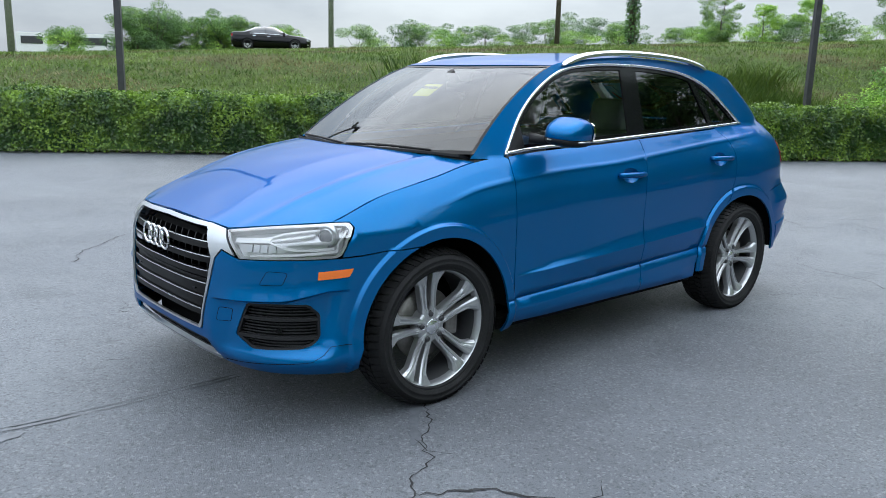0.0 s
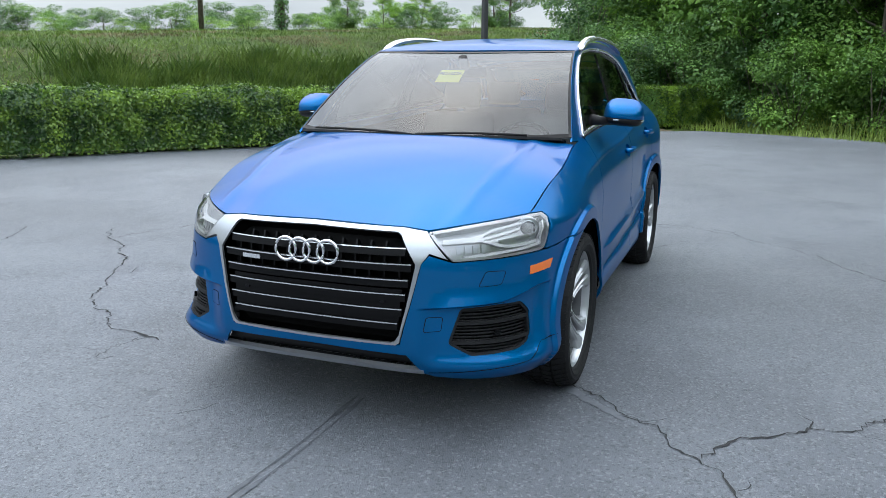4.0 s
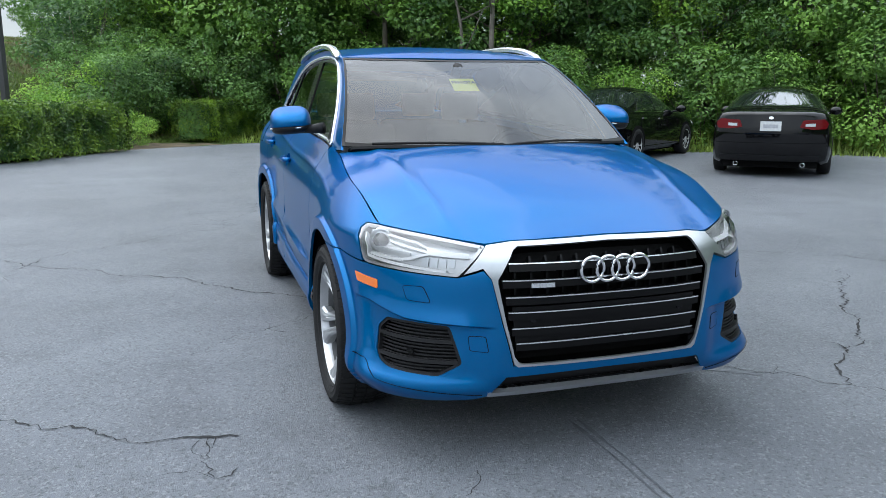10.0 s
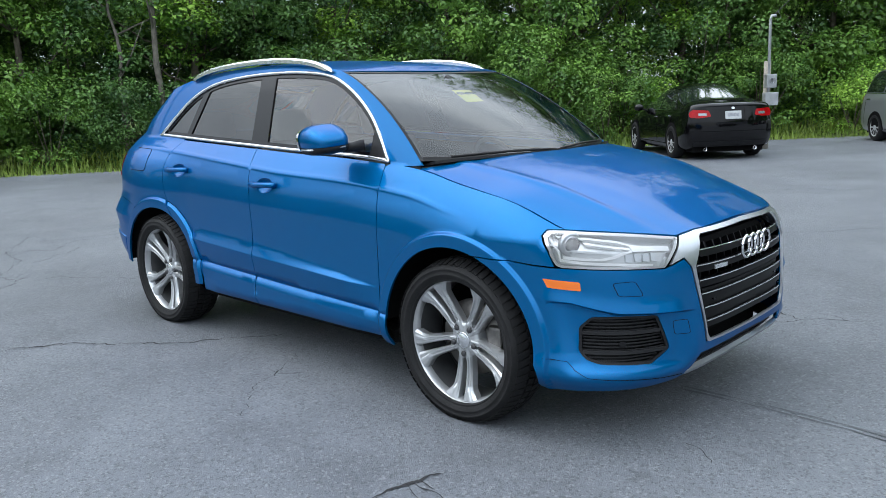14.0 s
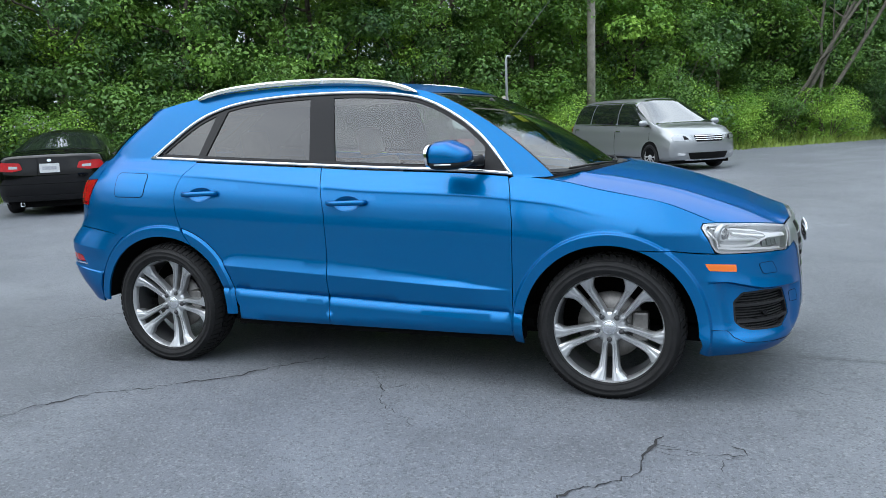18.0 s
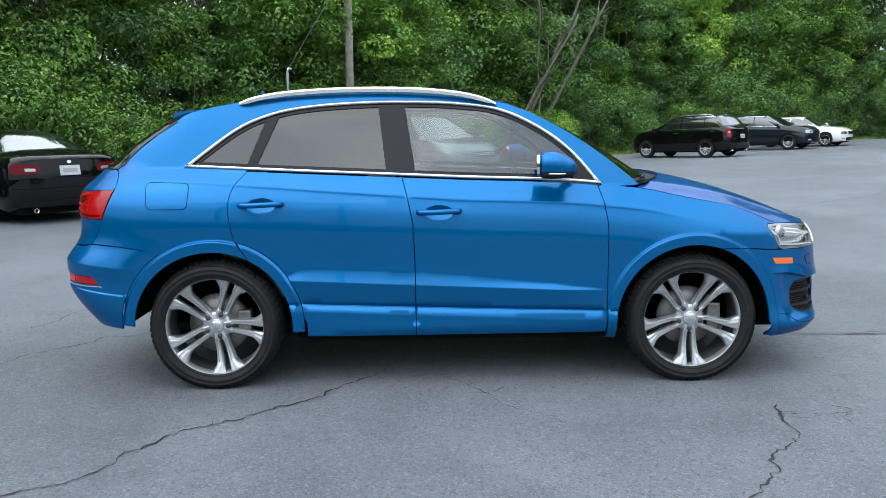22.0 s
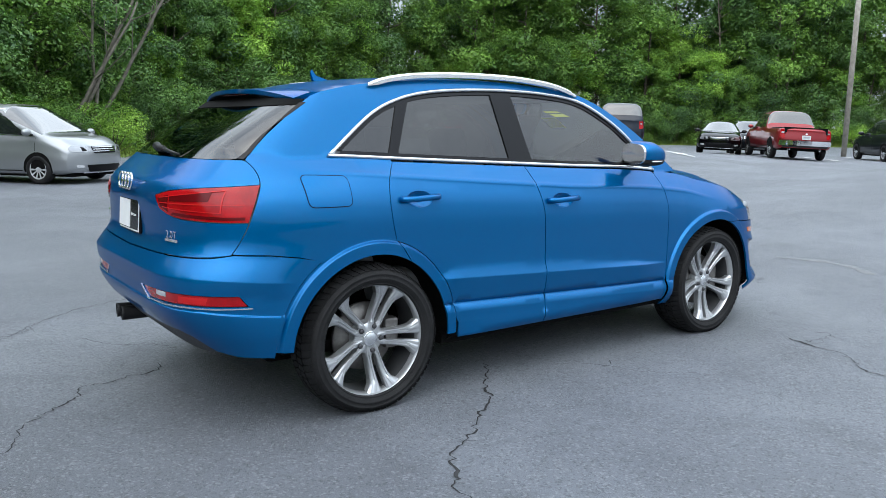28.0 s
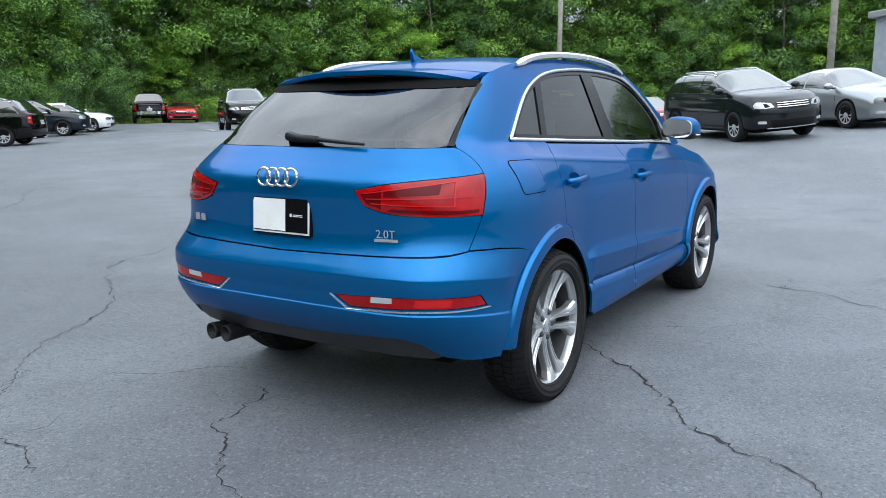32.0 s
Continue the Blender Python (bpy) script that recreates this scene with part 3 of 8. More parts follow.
def unroll(front):
    """A map from (w, z) to the body round the nose or tail: w is y up to WRAP, then runs along the flank."""
    sg = 1 if front else -1

    def f(w, z):
        w, z = np.asarray(w, float), np.asarray(z, float)
        aw = np.abs(w)
        wy = wrap_y(z, front)
        x0 = end_x(wy, z, front)
        xs = x0 - sg * (aw - wy)
        on_end = aw <= wy
        x = np.where(on_end, end_x(np.minimum(aw, wy), z, front), xs)
        y = np.where(on_end, aw, side_y(xs, z))
        out = sstep(0.60, 0.88, aw)
        if front:
            # the pocket of the fog lamps, under a sharp brow and inside an upright edge
            brow = brow_z(aw)
            dip = 0.028 * sstep(brow + 0.006, brow - 0.006, z) * sstep(0.295, 0.36, z) * sstep(0.42, 0.52, aw) * sstep(0.945, 0.868, aw)
            swell = 0.010 * np.clip((brow + 0.05 - z) / 0.05, 0, 1) * sstep(brow - 0.004, brow + 0.004, z) * sstep(0.44, 0.55, aw) * sstep(1.0, 0.9, aw)
            x, y = x - (dip - swell) * (1 - 0.55 * out), y - (dip - swell) * out * 0.75
        else:
            # two creases round the rear bumper
            fade = sstep(1.16, 1.02, aw)
            z1 = 0.704 - 0.10 * np.clip(aw - 0.75, 0, 0.4)
            z2 = 0.566 - 0.13 * np.clip(aw - 0.74, 0, 0.4)
            bulge = 0.017 * np.where(z > z1, np.clip((0.784 - z) / (0.784 - z1), 0, 1) ** 1.2, 1 - 0.8 * np.clip((z1 - z) / 0.07, 0, 1))
            bulge = bulge + 0.012 * sstep(z2 + 0.003, z2 - 0.007, z) * sstep(0.36, 0.46, z)
            bulge = bulge * fade * (z < 0.784)
            x, y = x - bulge * (1 - out), y + bulge * out
        return np.stack([x, np.sign(w) * y, z], -1)

    return f


ROUND_NOSE, ROUND_TAIL = unroll(True), unroll(False)


def w_at(x, z, front):
    wy = wrap_y(z, front)
    return float(wy + abs(end_x(wy, z, front) - x))


def flank_map(sign):
    return lambda x, z: np.stack([np.asarray(x, float), sign * side_y(x, z), np.asarray(z, float)], -1)


def smooth_line(pts, per=8, closed=False):
    """A rounded line through a few points."""
    p = [Vector(q) for q in pts]
    n, out = len(p), []
    for i in range(n if closed else n - 1):
        a, b, c, d = (p[(i - 1) % n], p[i], p[(i + 1) % n], p[(i + 2) % n]) if closed else (p[max(i - 1, 0)], p[i], p[i + 1], p[min(i + 2, n - 1)])
        for k in range(per):
            t = k / per
            out.append(0.5 * ((2 * b) + (c - a) * t + (2 * a - 5 * b + 4 * c - d) * t * t + (3 * b - a - 3 * c + d) * t**3))
    if not closed:
        out.append(p[-1])
    return [tuple(v) for v in out]


def round_poly(pts, r=0.02, seg=4):
    """A polygon with its corners rounded by r."""
    out, n = [], len(pts)
    for i in range(n):
        p, a, b = (Vector(pts[k % n]) for k in (i, i - 1, i + 1))
        ra = min(r, (a - p).length * 0.45)
        rb = min(r, (b - p).length * 0.45)
        s, e = p + (a - p).normalized() * ra, p + (b - p).normalized() * rb
        for k in range(seg + 1):
            t = k / seg
            out.append(tuple((1 - t) ** 2 * s + 2 * t * (1 - t) * p + t * t * e))
    return out


def dense(poly, step):
    out, n = [], len(poly)
    for i in range(n):
        a, b = np.array(poly[i], float), np.array(poly[(i + 1) % n], float)
        k = max(1, int(np.linalg.norm(b - a) / step))
        out += [tuple(a + (b - a) * j / k) for j in range(k)]
    return out


def near_edge(poly, pts, d):
    p, q = np.array(poly, float), np.asarray(pts, float)
    best = np.full(len(q), 9.0)
    for a, b in zip(p, np.roll(p, -1, 0)):
        e = b - a
        t = np.clip(((q - a) @ e) / (e @ e + 1e-12), 0, 1)
        best = np.minimum(best, np.linalg.norm(q - (a + t[:, None] * e), axis=1))
    return best < d


def sheet(fmap, outline, holes=(), step=0.03, offset=0.0, flange=0.012, flip=False, material=None, name="panel", extra=()):
    """A curved panel: the plane outline with its holes, laid on the surface fmap, with rolled-in edges."""
    loops = [dense(outline, step)] + [dense(h, step * 0.7) for h in holes]
    pts, edges = [], []
    for lp in loops:
        k = len(pts)
        pts += lp
        edges += [(k + i, k + (i + 1) % len(lp)) for i in range(len(lp))]
    nb = len(pts)
    o = np.array(loops[0])
    (x0, y0), (x1, y1) = o.min(0), o.max(0)
    g = np.stack(np.meshgrid(np.arange(x0 + step / 2, x1, step), np.arange(y0 + step / 2, y1, step)), -1).reshape(-1, 2)
    ok = inside(loops[0], g) & ~near_edge(loops[0], g, step * 0.45)
    for h in loops[1:]:
        ok &= ~inside(h, g) & ~near_edge(h, g, step * 0.45)
    if len(extra):
        x = np.array(extra, float)
        far = np.array([np.min(np.hypot(*(x - q).T)) for q in g])
        ok &= far > step * 0.55
        okx = inside(loops[0], x) & ~near_edge(loops[0], x, 0.006)
        for h in loops[1:]:
            okx &= ~inside(h, x) & ~near_edge(h, x, 0.006)
        pts += [tuple(q) for q in x[okx]]
    pts += [tuple(q) for q in g[ok]]
    vv, _, ff, _, _, _ = delaunay_2d_cdt([Vector(p) for p in pts], edges, [], 0, 1e-6)
    P = np.array([tuple(v) for v in vv])
    F = np.array([f for f in ff if len(f) == 3])
    cen = P[F].mean(1)
    keep = inside(loops[0], cen)
    for h in loops[1:]:
        keep &= ~inside(h, cen)
    F = F[keep]
    e = 2e-3
    X = fmap(P[:, 0], P[:, 1])
    du = fmap(P[:, 0] + e, P[:, 1]) - fmap(P[:, 0] - e, P[:, 1])
    dv = fmap(P[:, 0], P[:, 1] + e) - fmap(P[:, 0], P[:, 1] - e)
    N = np.cross(du, dv)
    N /= np.linalg.norm(N, axis=1, keepdims=True) + 1e-12
    if flip:
        N = -N
    tri = X[F]
    fn = np.cross(tri[:, 1] - tri[:, 0], tri[:, 2] - tri[:, 0])
    back = (fn * N[F].mean(1)).sum(1) < 0
    F[back] = F[back][:, ::-1]
    X = X + N * offset
    count = {}
    for a, b, c in F:
        for u, v in ((a, b), (b, c), (c, a)):
            count[(u, v)] = 1
    rim = [(u, v) for (u, v) in count if (v, u) not in count]
    verts, norms, faces = X.tolist(), N.tolist(), F.tolist()
    if flange > 0:
        top, low = {}, {}
        for u, v in rim:
            for k in (u, v):
                if k not in top:
                    top[k] = len(verts)
                    verts.append(X[k].tolist())
                    norms.append(N[k].tolist())
                    low[k] = len(verts)
                    verts.append((X[k] - N[k] * flange).tolist())
                    norms.append(N[k].tolist())
            faces.append((top[v], top[u], low[u], low[v]))
    me = bpy.data.meshes.new(name)
    me.from_pydata(verts, [], faces)
    me.materials.append(material)
    me.polygons.foreach_set("use_smooth", [True] * len(me.polygons))
    nf = len(F)
    loopn = []
    for i, f in enumerate(faces):
        if i < nf:
            loopn += [norms[k] for k in f]
        else:
            a, b, c = (np.array(verts[k]) for k in f[:3])
            q = np.cross(b - a, c - a)
            q = q / (np.linalg.norm(q) + 1e-12)
            loopn += [tuple(q)] * 4
    me.normals_split_custom_set(loopn)
    return me


def arch(k, grow=0.0, a0=0.0, a1=180.0, n=40, outer=False):
    hx, rx, rz, ox, oz = HUBS[k]
    rx, rz = (ox, oz) if outer else (rx, rz)
    return [(hx + (rx + grow) * math.cos(radians(a0 + (a1 - a0) * i / n)), HUB_Z + (rz + grow) * math.sin(radians(a0 + (a1 - a0) * i / n))) for i in range(n + 1)]


def flare_points(k):
    """Points along the edge of a wheel arch's flare, so that its step is drawn cleanly."""
    hx, rx, rz, ox, oz = HUBS[k]
    return [(hx + ox * f * math.cos(radians(a)), HUB_Z + oz * f * math.sin(radians(a))) for f in (0.95, 0.972, 0.98, 0.988, 0.996, 1.005, 1.03) for a in range(-20, 201, 2)]


def line_points(x0, x1, zf, n=60):
    return [(x, zf(x)) for x in np.linspace(x0, x1, n)]


FLARES = flare_points(0) + flare_points(1)
CREASES = [q for dz in (-0.03, -0.004, 0.0, 0.004, 0.02) for q in line_points(-1.0, 0.85, lambda x: ledge_z(x) + dz)] + line_points(-1.0, 0.85, lambda x: ledge_z(x) + band_z(x))
CREASES += [q for dz in (-0.006, -0.003, 0.0, 0.003, 0.006) for q in line_points(-0.98, 0.9, lambda x: groove_z(x) + dz, 80)] + [q for dz in (-0.004, 0.0, 0.004) for q in line_points(-0.98, 0.9, lambda x: shelf_z(x) + dz, 70)]
CREASES += [q for dz in (-0.005, 0.005) for q in line_points(-0.85, 0.8, lambda x: 0.345 - 0.02 * x + dz, 60)] + [q for dz in (-0.02, -0.01, 0.0, 0.01, 0.02) for q in line_points(-1.65, 1.4, lambda x: float(BELT(x)) - 0.107 - 0.027 * min(x, 0) + dz, 110)]

# ---- the blue compact SUV: its parts ----
suv = thing("compact_suv", (0, 0, 0), 0, "metallic blue compact SUV with silver roof rails, parked on the asphalt", "car")


def both(name, outline, material, holes=(), label="", **kw):
    """A flank panel on the left and its mirror on the right."""
    obs = []
    for sg in (1, -1):
        me = sheet(flank_map(sg), outline, holes, flip=sg > 0, material=material, name=name, **{"extra": FLARES + CREASES, **kw})
        obs.append(child(name, me, suv, label))
    return obs


def wrap(name, half, material, front, holes=(), label="", parent=None, halves=False, **kw):
    """A panel round the nose or tail from the outline of its left half, which starts and ends on the middle line."""
    fmap = ROUND_NOSE if front else ROUND_TAIL
    flip = not front
    if halves:
        obs = []
        for sg in (1, -1):
            o = [(sg * a, b) for a, b in half]
            hs = [[(sg * a, b) for a, b in h] for h in holes]
            obs.append(child(name, sheet(fmap, o, hs, flip=flip, material=material, name=name, **kw), parent or suv, label))
        return obs
    o = list(half) + [(-a, b) for a, b in reversed(half) if abs(a) > 1e-6]
    hs = [h for h in holes] + [[(-a, b) for a, b in h] for h in holes]
    return child(name, sheet(fmap, o, hs, flip=flip, material=material, name=name, **kw), parent or suv, label)


def belt_line(x0, x1, dz, n=16):
    return [(x, float(BELT(x)) + dz) for x in np.linspace(x0, x1, n)]


# doors, wings and side frames
GATE_EDGE = smooth_line([(-1.962, 0.800), (-1.932, 0.84), (-1.898, 0.905), (-1.872, 0.97), (-1.842, 1.04), (-1.818, 1.10), (-1.818, 1.15), (-1.838, 1.192)], 4)
DLO_TOP = smooth_line([(-1.458, 1.203), (-1.20, 1.395), (-1.02, 1.478), (-0.83, 1.520), (-0.58, 1.541), (-0.30, 1.547), (0.0, 1.537), (0.255, 1.502), (0.47, 1.407), (0.651, 1.273), (0.811, 1.084)])
SEAM = [(-0.277, 1.14), (-0.245, 1.02), (-0.219, 0.90), (-0.211, 0.70), (-0.209, 0.283)]


def cup_line(x0, z0):
    return [(x0 + 0.078 * math.cos(a), z0 + 0.040 * math.sin(a)) for a in np.linspace(0, math.tau, 29)[:-1]]


front_edge = [(0.826, 0.283), (0.828, 0.374), (0.830, 0.87), (0.811, 1.0), (0.792, 1.066)]
doors_f = both("front_door", [(x + 0.0025, z) for x, z in SEAM[::-1]] + belt_line(-0.268, 0.787, -0.010) + front_edge[::-1], BLUE, [cup_line(-0.078, 0.950)])
lower_arch = [(x, z) for x, z in arch(1, 0.0, 86, 2, outer=True)]
rear_edge = smooth_line([(-1.115, 1.172), (-1.175, 1.10), (-1.198, 1.02), (-1.198, 0.94), (-1.185, 0.86), (-1.17, 0.81)], 4)
doors_r = both("rear_door", belt_line(-0.288, -1.115, -0.010) + rear_edge[1:-1] + [(x, z) for x, z in arch(1, 0.004, 75, 6, outer=True)] + [(-0.80, 0.36), (-0.80, 0.283)] + [(x - 0.0025, z) for x, z in SEAM[::-1]], BLUE, [cup_line(-1.028, 0.998)])
fender = [(0.831, 0.245), (0.833, 0.374), (0.834, 0.87), (0.815, 1.0), (0.796, 1.070)] + belt_line(0.82, 1.50, -0.0035, 18) + [(1.57, 0.9435), (1.63, 0.9205), (1.669, 0.9035), (1.708, 0.8868), (1.746, 0.870), (1.766, 0.8625), (1.784, 0.8585), (1.76, 0.8575), (1.724, 0.858), (1.715, 0.838), (1.752, 0.78), (1.780, 0.722)]
fender += [(1.70, 0.727), (1.60, 0.737), (1.425, 0.742)] + arch(0, 0.0, 73, 178) + [(0.880, 0.245)]
both("front_wing", fender, BLUE)
CANT = smooth_line([(1.02, 1.080), (0.88, 1.20), (0.72, 1.318), (0.55, 1.420), (0.38, 1.500), (0.20, 1.545), (-0.30, 1.586), (-0.80, 1.580), (-1.20, 1.545), (-1.43, 1.500)])
cant_x, cant_z = np.array(CANT[::-1]).T
frame_side = DLO_TOP[::-1] + [(-1.30, 1.196), (-1.122, 1.186)] + [(x - 0.004, z) for x, z in rear_edge]
frame_side += arch(1, 0.0, 62, 177) + arch(1, 0.010, 177, 124, outer=True) + [(-1.68, 0.777), (-1.81, 0.795), (-1.952, 0.803)] + [(x + 0.004, z) for x, z in GATE_EDGE[1:]] + [ (-1.72, 1.30), (-1.56, 1.425), (-1.48, 1.48)]
frame_side += CANT[::-1] + [(0.98, 1.076), (0.84, 1.072)]
both("side_frame", frame_side, BLUE, step=0.03)
both("arch_lip", arch(1, 0.0, 61, -3) + arch(1, 0.0, -3, 73, outer=True), BLUE)

# wheel wells and the dark body behind the gaps
for k in (0, 1):
    hx = HUBS[k][0]
    for sg in (1, -1):
        bm = bmesh.new()
        rings = []
        for yy in (0.865, 0.60, 0.52):
            rings.append([bm.verts.new((hx + (HUBS[k][1] + 0.03) * math.cos(radians(a)), sg * yy, HUB_Z + (HUBS[k][2] + 0.03) * math.sin(radians(a)))) for a in range(-4, 185, 9)])
        for a, b in zip(rings, rings[1:]):
            for i in range(len(a) - 1):
                bm.faces.new((a[i], a[i + 1], b[i + 1], b[i]))
        bm.faces.new(rings[-1])
        part("wheel_well", bm, DARK_VOID, suv, "dark plastic wheel well")
core_out = [(-1.74, 0.26), (-1.76, 0.75), (-1.70, 1.0), (-1.45, 1.17), (0.7, 1.06), (1.6, 0.90), (1.7, 0.74), (1.72, 0.24)]
core_holes = [[(x, z) for x, z in arch(k, 0.02, 0, 360)] for k in (0, 1)]
both("inner_body", core_out, DARK_VOID, core_holes, offset=-0.035, flange=0.0, step=0.06)
part("underbody", box_bm(-1.70, -0.55, 0.22, 1.90, 0.55, 0.30, 0.02), DARK_VOID, suv, "dark underbody")
part("floor_pan", box_bm(-1.7, -0.72, 0.30, 0.9, 0.72, 0.34), DARK_VOID, suv)
part("sill", box_bm(-0.86, 0.70, 0.235, 0.86, 0.80, 0.30, 0.015), DARK_VOID, suv, "black sill")
part("sill", box_bm(-0.86, -0.80, 0.235, 0.86, -0.70, 0.30, 0.015), DARK_VOID, suv, "black sill")


def grid_sheet(name, f, nu, nv, material, parent, label="", offset=0.0, flange=0.012):
    """A panel from f(u, v) over the unit square, with rolled-in edges."""
    u, v = np.meshgrid(np.linspace(0, 1, nu), np.linspace(0, 1, nv), indexing="ij")
    e = 1e-3
    X = f(u, v)
    N = np.cross(f(u + e, v) - f(u - e, v), f(u, v + e) - f(u, v - e))
    N /= np.linalg.norm(N, axis=-1, keepdims=True) + 1e-12
    X = X + N * offset
    idx = np.arange(nu * nv).reshape(nu, nv)
    faces = np.stack([idx[:-1, :-1], idx[1:, :-1], idx[1:, 1:], idx[:-1, 1:]], -1).reshape(-1, 4).tolist()
    verts, norms = X.reshape(-1, 3).tolist(), N.reshape(-1, 3)
    loopn = [norms[k] for fc in faces for k in fc]
    if flange:
        rim = list(idx[:, 0]) + list(idx[-1, 1:]) + list(idx[-2::-1, -1]) + list(idx[0, -2:0:-1])
        k0 = len(verts)
        verts += [verts[k] for k in rim] + (np.array([verts[k] for k in rim]) - norms[rim] * flange).tolist()
        m = len(rim)
        for i in range(m):
            j = (i + 1) % m
            fc = (k0 + j, k0 + i, k0 + m + i, k0 + m + j)
            faces.append(fc)
            a, b, c = (np.array(verts[q]) for q in fc[:3])
            q = np.cross(b - a, c - a)
            loopn += [q / (np.linalg.norm(q) + 1e-12)] * 4
    me = mesh_from(name, verts, faces, material, True)
    me.normals_split_custom_set([tuple(q) for q in loopn])
    return child(name, me, parent, label)


# roof, bonnet, windscreen
def cant_at(x):
    return np.interp(x, cant_x, cant_z)


def roof_z(x, y):
    yc = side_y(x, cant_at(x))
    return cant_at(x) + 0.030 * (1 - np.clip(np.abs(y) / yc, 0, 1.2) ** 2.2)


def roof_f(u, v):
    s = 2 * u - 1
    front = 0.405 - 0.085 * s * s
    x = -1.47 + (front + 1.47) * v
    y = s * (side_y(x, cant_at(x)) - 0.002)
    return np.stack([x, y, roof_z(x, y)], -1)


grid_sheet("roof_panel", lambda u, v: roof_f(1 - u, v), 41, 61, BLUE, suv)
HOOD_MID = curve((1.0, 1.135), (1.1, 1.128), (1.3, 1.104), (1.55, 1.048), (1.73, 0.992), (1.90, 0.925), (2.02, 0.868), (2.10, 0.832), (2.2, 0.79))


def hood_f(u, v):
    s = 2 * u - 1
    a = np.abs(s)
    back = 1.276 - 0.268 * a**2.2
    yf = a * 0.752
    zf = np.interp(yf, [0, 0.36, 0.452, 0.56, 0.66, 0.72, 0.76], [0.836, 0.830, 0.818, 0.834, 0.847, 0.854, 0.858])
    front = np.minimum(end_x(yf, zf, True), 2.12) - 0.001
    x = back + (front - back) * v
    zs = BELT(x)
    z = zs + (HOOD_MID(x) - zs) * (1 - a**2.6)
    zn = BELT(front) + (HOOD_MID(front) - BELT(front)) * (1 - a**2.6)
    z = z + (zf - zn) * np.clip(v, 0, 1.2) ** 5
    xe = np.minimum(x, 1.785)
    dip = 0.023 * np.clip((xe - 1.008) / 0.777, 0, 1) ** 5
    y = s * (side_y(xe, BELT(xe) - dip - 0.002) - 0.003)
    z = z + 0.008 * (1 - v**8) * np.exp(-(((a - 0.70 - 0.08 * (1 - v)) / 0.035) ** 2)) * (1 - a**6)
    return np.stack([x, y, z], -1)


grid_sheet("bonnet", lambda u, v: hood_f(1 - u, v), 61, 51, BLUE, suv)


def screen_f(u, v, grow=0.0):
    s = (2 * u - 1) * (1 + grow)
    bx, by, bz = 1.215 - 0.215 * s * s, 0.700 * s, 1.085 + 0 * s
    tx = 0.415 - 0.088 * s * s
    ty = 0.572 * s
    tz = roof_z(tx, ty) - 0.006
    k = 0.028 * np.sin(np.pi * np.clip(v, 0, 1))
    # the sides follow the pillars
    xe = 1.0 - 0.673 * v
    ze = 1.085 + (roof_z(np.float64(0.327), np.float64(0.572)) - 0.006 - 1.085) * v + k * 0.9
    zs = cant_at(np.minimum(xe + k * 0.5, 1.0)) - 0.002
    y = s * (side_y(xe + k * 0.5, zs) - 0.003)
    return np.stack([bx + (tx - bx) * v + k * 0.5, y, bz + (tz - bz) * v + k * 0.9 + (zs - ze) * s**4], -1)


screen = grid_sheet("windscreen", lambda u, v: screen_f(u, v), 33, 25, GLASS, suv, "tinted windscreen", flange=0.0)
screen.visible_shadow = False
for k, (u0, u1, v0, v1) in enumerate(((0.0, 0.009, 0, 1), (0.991, 1.0, 0, 1), (0.009, 0.991, 0.975, 1.0), (0.009, 0.991, 0.0, 0.03))):
    grid_sheet("screen_border", lambda u, v: screen_f(u0 + (u1 - u0) * u, v0 + (v1 - v0) * v), 20, 14, GRILLE_BLACK, screen, offset=0.002, flange=0.004)
grid_sheet("cowl", lambda u, v: np.stack([1.20 - 0.235 * (2 * u - 1) ** 2 + 0.095 * v, (2 * u - 1) * 0.705, 1.078 + 0.020 * v - 0.014 * (2 * u - 1) ** 4], -1), 25, 5, TRIM_BLACK, suv, "black plastic cowl")
for y0, y1 in ((0.52, 0.02), (-0.02, -0.58)):
    pts = [tuple(screen_f(np.float64(0.5 + y / 1.4), np.float64(0.012 + 0.018 * math.sin(k / 8 * math.pi))) + (0.010, 0, 0.012)) for k, y in ((k, y0 + (y1 - y0) * k / 8) for k in range(9))]
    part("wiper", tube_bm(pts, 0.0065, 6), TRIM_BLACK, suv, "black windscreen wiper", True)

# side windows with pillars and bright trim
zb_glass = lambda x: float(BELT(x)) + 0.014
DLO = DLO_TOP[::-1] + [(x, float(BELT(x)) + 0.002) for x in np.linspace(-1.40, 0.78, 20)]


def shrink(poly, d):
    p = np.array(poly)
    c = p.mean(0)
    t = np.roll(p, -1, 0) - np.roll(p, 1, 0)
    n = np.stack([t[:, 1], -t[:, 0]], 1)
    n /= np.linalg.norm(n, axis=1, keepdims=True) + 1e-9
    area = 0.5 * np.sum(p[:, 0] * np.roll(p[:, 1], -1) - np.roll(p[:, 0], -1) * p[:, 1])
    return [tuple(q) for q in p - n * d * (1 if area > 0 else -1)]


def clip_x(poly, xa, xb):
    """The part of a polygon between two slanting lines, each given by its x at z 1.15 and at 1.55."""
    def cut(pl, line, keep):
        out = []
        val = [keep * (p[0] - (line[0] + (line[1] - line[0]) * (p[1] - 1.15) / 0.4)) for p in pl]
        for i, p in enumerate(pl):
            q, a, b = pl[(i + 1) % len(pl)], val[i], val[(i + 1) % len(pl)]
            if a >= 0:
                out.append(p)
            if a * b < 0:
                t = a / (a - b)
                out.append((p[0] + (q[0] - p[0]) * t, p[1] + (q[1] - p[1]) * t))
        return out
    return cut(cut(poly, xa, 1), xb, -1)


